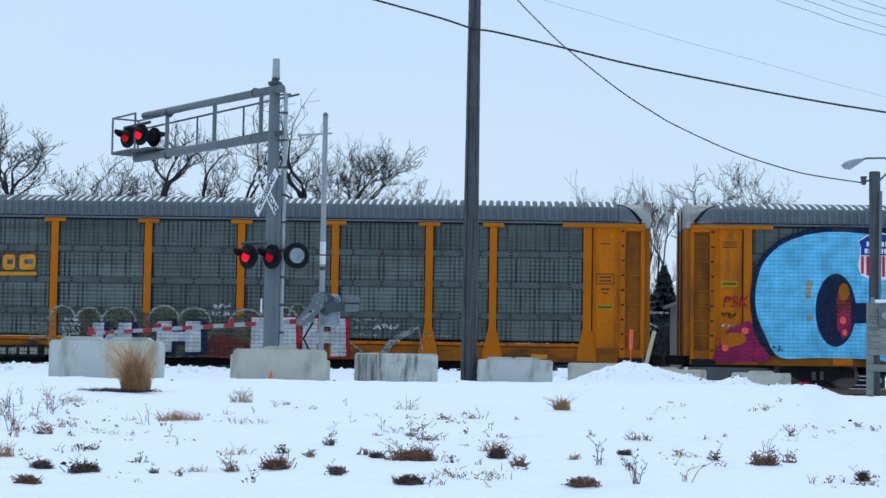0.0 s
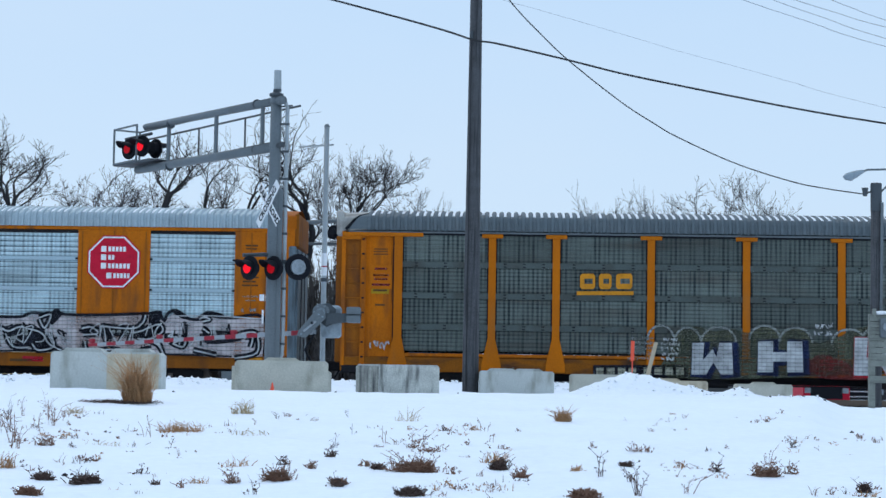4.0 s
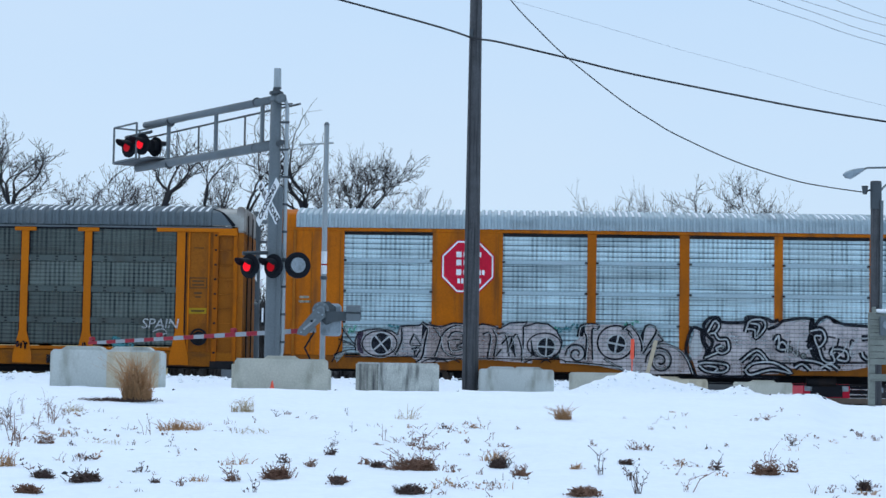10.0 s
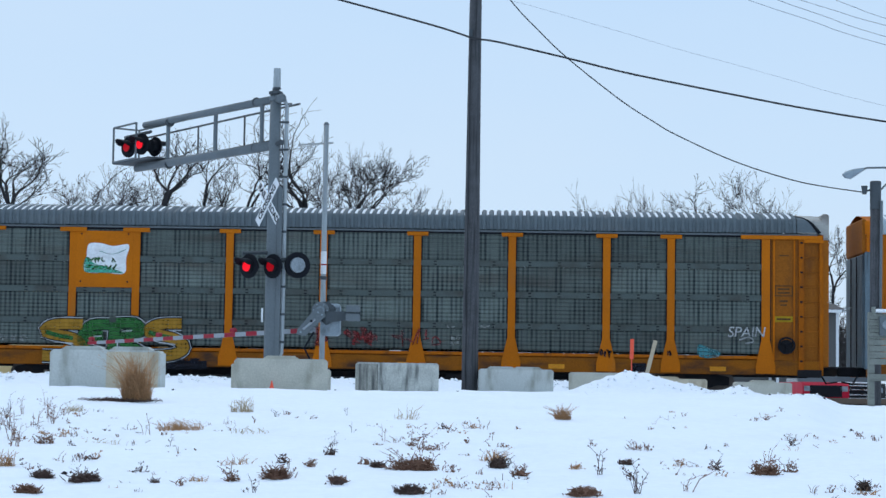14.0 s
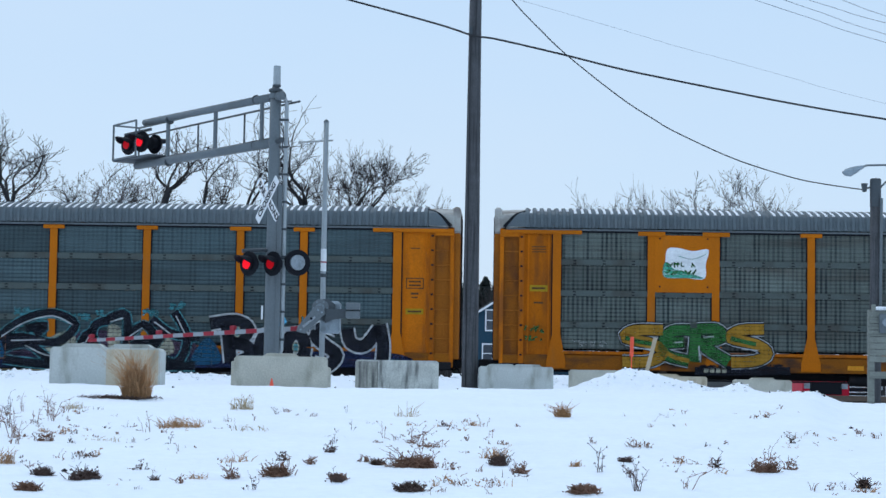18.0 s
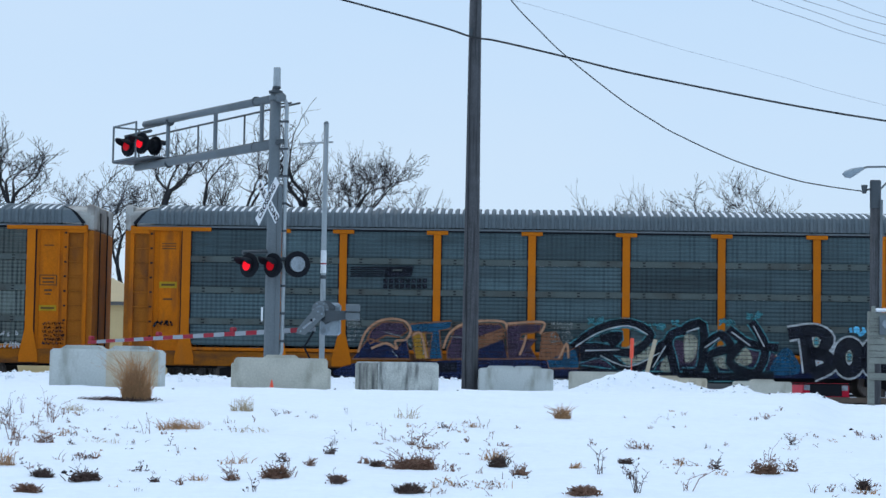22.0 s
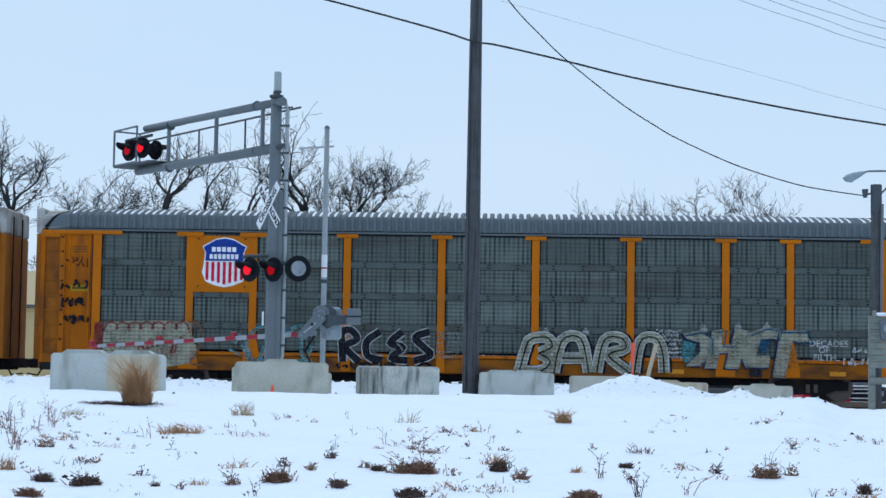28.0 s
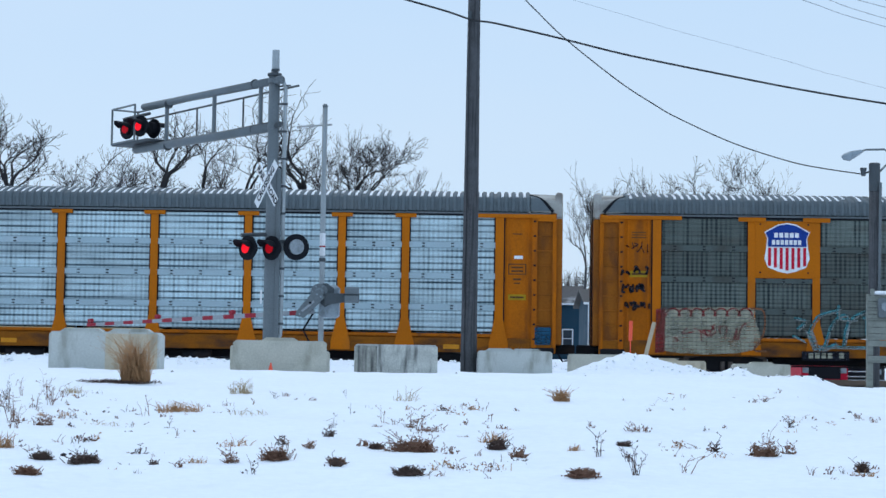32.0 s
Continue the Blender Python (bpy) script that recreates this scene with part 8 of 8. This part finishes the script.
lamp_head(fs, Vector((FX - 1.0, FY - 0.35, 3.85)), Vector((-0.3, -0.95, 0)), RED_GLOW)
for s in (-45, 45):
    m = facing(Vector((FX - 0.02, FY - 0.25, 5.9)), Vector((0.8, -0.6, 0))) @ Matrix.Rotation(radians(s), 4, "Y")
    g = Geo().box((-0.61, -0.01, -0.11), (0.61, 0.0, 0.11))
    g.v = [m @ Vector(v) for v in g.v]
    part("blade", g, WHITE, fs, "white crossbuck blade")
cabinet = thing("signal_cabinet", "grey steel equipment cabinet on the far side", "cabinet", (-7.9, 74.5, 1.0))
part("body", Geo().box((-0.55, 0, 0), (0.35, 0.7, 1.5), 0.03), STEEL, cabinet)
part("door", Geo().box((-0.5, -0.02, 0.1), (-0.1, 0.0, 1.4), 0.01), STEEL, cabinet)
dump = thing("dumpster", "dark blue dumpster with a grey sloped lid", "dumpster", (-1.15, 84, 1.5))
part("bin", Geo().prism([(-0.62, -0.4), (0.95, -0.4), (1.0, 2.12), (-0.66, 2.12)], 0, 1.2), HOUSE_B, dump)
part("lid", Geo().prism([(-0.8, 2.1), (1.1, 2.1), (1.0, 2.34), (-0.7, 2.26)], -0.05, 1.25), STEEL, dump, "grey lid")
part("snow_cap", Geo().box((-0.72, -0.06, 2.3), (1.05, 1.2, 2.38), 0.03), SNOW_CRUST, dump, "snow on the lid")
part("raised_flap", Geo().tube([(-0.68, -0.03, 2.3), (-0.1, 0.2, 2.75)], 0.04, 5), TRIM, dump)
for x in (-0.3, 0.2, 0.7):
    part("rib", Geo().box((x, -0.05, -0.3), (x + 0.07, 0.0, 2.0), 0.01), HOUSE_B, dump)
solid("white_crate", Geo().box((-0.24, 0, -0.4), (0.24, 0.5, 1.98), 0.02), TRIM, "upright white box beside the dumpster", "box", (-1.94, 82, 1.5))

CAR_RED = surface("red_car_paint", (0.45, 0.006, 0.03), 0.5, 0, 0.05, 1, 20, 0, spec=0.2)
CAR_BLACK = surface("black_car_paint", (0.015, 0.017, 0.02), 0.25, 0, 0.05, 1, 20, 0, spec=0.6)
TYRE = surface("tyre_rubber", (0.02, 0.02, 0.02), 0.9, 0, 0.2, 5, 40, 0.1)
CHROME = surface("chrome", (0.7, 0.72, 0.74), 0.15, 1.0, 0.05, 3, 20, 0)


def automobile(name, label, at, turn, paint, truck):
    """A car seen low between the wheels of the train."""
    c = thing(name, label, "car", at, "cars waiting beyond the train", turn=turn)
    L, W = (5.4, 1.95) if truck else (4.5, 1.8)
    zb, zh, zr = (0.45, 1.22, 1.85) if truck else (0.28, 1.1, 1.5)
    body = [(-L / 2, zb), (L / 2, zb), (L / 2, zh - 0.12), (L / 2 - 0.15, zh), (-L / 2 + 0.2, zh), (-L / 2, zh - 0.2)]
    part("body", Geo().prism(body, -W / 2, W / 2), paint, c)
    part("cabin", Geo().prism([(-L * 0.28, zh), (L * 0.2, zh), (L * 0.08, zr), (-L * 0.22, zr)], -W / 2 + 0.12, W / 2 - 0.12), GLASS, c)
    part("roof", Geo().box((-L * 0.21, -W / 2 + 0.15, zr), (L * 0.07, W / 2 - 0.15, zr + 0.04), 0.02), paint, c)
    part("bumper", Geo().box((L / 2 - 0.05, -W / 2, zb), (L / 2 + 0.1, W / 2, zb + 0.2), 0.04), CHROME if truck else paint, c)
    part("grille", Geo().box((L / 2, -0.62, zb + 0.25), (L / 2 + 0.03, 0.62, zh - 0.12), 0.01), BLACK, c)
    if truck:
        for z in (zh - 0.12, zh - 0.27, zb + 0.3):
            part("grille_bar", Geo().box((L / 2 + 0.02, -0.7, z), (L / 2 + 0.06, 0.7, z + 0.05), 0.01), CHROME, c, "bright chrome bar")
        part("hood_edge", Geo().box((L / 2 - 0.2, -0.92, zh), (L / 2 - 0.02, 0.92, zh + 0.05), 0.02), SNOW_CRUST, c, "snow along the hood")
    for sy in (-1, 1):
        part("headlight", Geo().box((L / 2, min(sy * 0.55, sy * 0.85), zh - 0.35), (L / 2 + 0.03, max(sy * 0.55, sy * 0.85), zh - 0.15), 0.01), LENS_GREY, c)
        for x in (-L * 0.3, L * 0.31):
            wh = part("wheel", Geo().prism(disc(x, zb + 0.05, 0.34, 20), *sorted((sy * (W / 2 - 0.2), sy * (W / 2 + 0.01)))), TYRE, c)
            part("rim", Geo().prism(disc(x, zb + 0.05, 0.2, 14), *sorted((sy * (W / 2 + 0.0), sy * (W / 2 + 0.03)))), CHROME, wh)
    return c


automobile("red_car", "red car waiting on the street beyond the train", (14.72, 76.5, 0.92), -88, CAR_RED, False)
automobile("pickup_truck", "black pickup truck with bright grille beyond the train", (16.62, 78.5, 0.78), -93, CAR_BLACK, True)
solid("red_barrier", Geo().box((-0.6, 0, 0), (0.6, 0.4, 0.55), 0.05), CAR_RED, "low red plastic barrier beyond the track", "barrier", (9.2, 67, 1.1))

# ---------- dead weeds and grass standing in the snow ----------
def tuft(name, label, at, height, width, blades, seed, material, lean=0.5, twig=False, category="dry grass", group="", mat=0):
    """Thin stalks from scattered roots, bent, broken and uneven; twiggy ones fork and carry seed heads."""
    rnd = random.Random(seed)
    g = Geo()
    drift = rnd.uniform(-0.35, 0.35)
    for _ in range(blades):
        a = rnd.uniform(0, 2 * math.pi)
        r0 = width * 0.5 * rnd.random() ** 0.7
        root = Vector((r0 * math.cos(a), 0.6 * r0 * math.sin(a), -0.03))
        h = height * (0.25 + 0.75 * rnd.random() ** 1.6) * (1 - 0.5 * r0 / max(width, 0.01))
        b = rnd.uniform(0, 2 * math.pi)
        bend = Vector((math.cos(b) + drift, math.sin(b), 0)) * h * lean * rnd.random()
        mid, top = root + bend * 0.35 + Vector((0, 0, h * 0.6)), root + bend + Vector((0, 0, h * rnd.uniform(0.75, 1.0)))
        if rnd.random() < 0.18:
            top = mid + Vector((rnd.uniform(-1, 1), rnd.uniform(-1, 1), rnd.uniform(-0.5, 0.1))) * h * 0.4
        t = rnd.uniform(0.0024, 0.005)
        g.tube([root, mid, top], [t, t * 0.8, t * 0.4], 3, False)
        if twig:
            for _ in range(rnd.randint(1, 4)):
                f = mid + (top - mid) * rnd.uniform(-0.5, 1)
                k = f + Vector((rnd.uniform(-1, 1), rnd.uniform(-1, 1), rnd.uniform(-0.1, 0.9))) * h * 0.22
                g.tube([f, k], [t * 0.55, t * 0.4], 3, False)
                if rnd.random() < 0.6:
                    s = rnd.uniform(0.004, 0.009)
                    g.put([k + Vector((-s, 0, 0)), k + Vector((0, 0, -s)), k + Vector((s, 0, 0.3 * s)), k + Vector((0, 0, s * 1.5)), k + Vector((0, s, 0))], [(0, 1, 2, 3), (0, 3, 4), (2, 4, 3)])
    lobes = [(rnd.gauss(0, 0.15) * width, rnd.gauss(0, 0.09) * width, rnd.uniform(0.1, 0.25) * width) for _ in range(9)]
    for _ in range(mat):
        cx, cy, cr = rnd.choice(lobes)
        p = Vector((cx + rnd.gauss(0, 0.6) * cr, cy + rnd.gauss(0, 0.4) * cr, -0.01 + 0.3 * height * rnd.random() ** 2))
        q = p + Vector((rnd.uniform(-1, 1), rnd.uniform(-1, 1), rnd.uniform(-0.2, 0.8))) * 0.06
        g.tube([p, q], [0.006, 0.003], 3, False)
    return solid(name, g, material, label, category, at, group, smooth=False)


def field(x, y):
    """The spot on the rising field that lies under x, y of the view's plan."""
    for i in range(40, 1200):
        d = 12 + i * 0.02
        p = sky_point(x, y, d)
        if p.z <= ground_z(p.x, p.y):
            break
    return (p.x, p.y, ground_z(p.x, p.y))


tuft("dry_grass_clump", "tall clump of tan dry grass before the pale block", field(243, 719), 0.92, 0.4, 820, 1, STRAW, 0.62, mat=200)
part_of = "weeds in the snow"
GRASS = ((320, 770, 0.55, 0.12, 260, STRAW), (430, 738, 0.3, 0.2, 90, STRAW_PALE), (998, 752, 0.2, 0.17, 320, STRAW), (130, 738, 0.35, 0.12, 60, STRAW_PALE), (720, 752, 0.3, 0.18, 30, STRAW_PALE), (875, 826, 0.25, 0.12, 110, STRAW), (1020, 840, 0.13, 0.07, 110, STRAW), (350, 862, 0.2, 0.07, 60, STRAW), (8, 835, 0.2, 0.15, 90, STRAW), (450, 775, 0.5, 0.08, 50, STRAW_PALE), (185, 795, 0.4, 0.07, 40, STRAW_PALE), (420, 832, 0.3, 0.1, 60, STRAW), (1530, 884, 0.25, 0.06, 60, STRAW))
for i, (x, y, w, h, n, mt_) in enumerate(GRASS):
    tuft("grass_tuft", "low tuft of dry straw-coloured grass in snow", field(x, y), h * 1.6, w, n, 100 + i, mt_, 1.0, group=part_of, mat=0)
# x, y, width, height, stalks: dense brown patches first, then thinner plants
WEEDS = ((738, 842, 0.52, 0.14, 420), (490, 857, 0.24, 0.13, 220), (75, 855, 0.18, 0.08, 160), (150, 862, 0.28, 0.1, 220), (725, 884, 0.3, 0.08, 130), (1035, 886, 0.3, 0.07, 190), (600, 864, 0.14, 0.09, 80), (275, 864, 0.07, 0.04, 60), (50, 882, 0.18, 0.1, 90), (1360, 850, 0.2, 0.16, 90),
         (80, 795, 0.22, 0.16, 60), (920, 852, 0.12, 0.14, 60), (1270, 842, 0.06, 0.2, 14), (1130, 806, 0.3, 0.13, 50), (760, 806, 0.35, 0.12, 70), (410, 862, 0.12, 0.22, 40), (650, 832, 0.22, 0.1, 50), (585, 815, 0.1, 0.15, 36), (550, 836, 0.08, 0.12, 18), (1400, 846, 0.14, 0.16, 30), (225, 720, 0.9, 0.05, 180), (885, 838, 0.2, 0.14, 110), (596, 868, 0.14, 0.12, 60), (668, 838, 0.12, 0.06, 110), (1110, 832, 0.11, 0.05, 110), (1530, 878, 0.1, 0.1, 110), (740, 800, 0.2, 0.26, 26), (500, 830, 0.1, 0.22, 12), (1340, 848, 0.1, 0.22, 22))
for i, (x, y, w, h, n) in enumerate(WEEDS):
    tuft("dead_weed", "brown dead weed standing in snow", field(x, y), h * (1.9 if n > 100 else 1.3), w * (1.0 if n > 100 else 1.1), int(n * (0.2 if n > 100 else 0.45)), 200 + i, WEED_DARK if (n > 100 and i not in (0, 1, 5)) or i % 5 == 2 else WEED, 0.9, True, "weed", part_of, mat=int(w * 1500) if n > 75 else 26)
STALKS = ((1065, 850, 0.42, 9), (40, 742, 0.4, 5), (102, 752, 0.5, 6), (12, 772, 0.42, 8), (90, 750, 0.48, 5), (62, 765, 0.3, 5), (1130, 884, 0.36, 12), (1050, 800, 0.25, 6), (20, 790, 0.5, 12), (10, 750, 0.4, 8), (95, 760, 0.5, 8), (30, 800, 0.45, 9), (590, 800, 0.25, 5), (505, 840, 0.26, 5), (1500, 812, 0.06, 14), (1250, 805, 0.09, 12), (920, 770, 0.08, 8), (860, 770, 0.3, 3), (610, 745, 0.28, 2), (260, 780, 0.3, 4), (1395, 790, 0.2, 4), (440, 882, 0.25, 5), (1215, 880, 0.28, 5), (680, 790, 0.3, 3), (1120, 860, 0.3, 9), (1285, 800, 0.08, 10), (870, 790, 0.3, 2), (620, 775, 0.25, 2), (1360, 830, 0.3, 8), (80, 730, 0.3, 7), (300, 800, 0.15, 5))
for i, (x, y, h, n) in enumerate(STALKS):
    tuft("weed_stalk", "thin bare weed stalks rising from snow", field(x, y), h * 1.05, 0.13, int(n * 0.8) + 1, 300 + i, WEED if i % 3 else WEED_DARK, 0.7, True, "weed", part_of)
# small dead bits that break the crust, in drifts
rnd = random.Random(77)
spots = [(rnd.uniform(-40, 1600), 886 - 140 * rnd.random() ** 1.1) for _ in range(34)]
for i in range(280):
    cx, cy = rnd.choice(spots)
    x, y = cx + rnd.gauss(0, 42), min(890, cy + rnd.gauss(0, 7))
    if 700 < y:
        tuft("weed_stub", "short dead stubble poking through snow", field(x, y), rnd.uniform(0.03, 0.15), rnd.uniform(0.03, 0.2), rnd.randint(2, 16), 400 + i, rnd.choice((WEED, WEED, WEED_DARK, STRAW)), 1.1, i % 2 == 0, "weed", part_of)


# ---------- the train runs to the right, slowing a little ----------
def motions():
    run = lambda t: 4.69 * t - 0.00475 * t * t
    turn = Matrix.Rotation(radians(-TURN), 4, "Z")
    for car, start in STARTS:
        walk(car, [(t, Matrix.Translation(track_point(start + run(t), 1.5)) @ turn) for t in range(0, 33)])
        for wheelset in [o for o in car.children if o.name.startswith("wheelset")]:
            hub = wheelset.matrix_basis.translation.copy()
            walk(wheelset, [(i / 10, Matrix.Translation(hub) @ Matrix.Rotation(run(i / 10) / 0.42, 4, "Y")) for i in range(0, 321)])


motions()
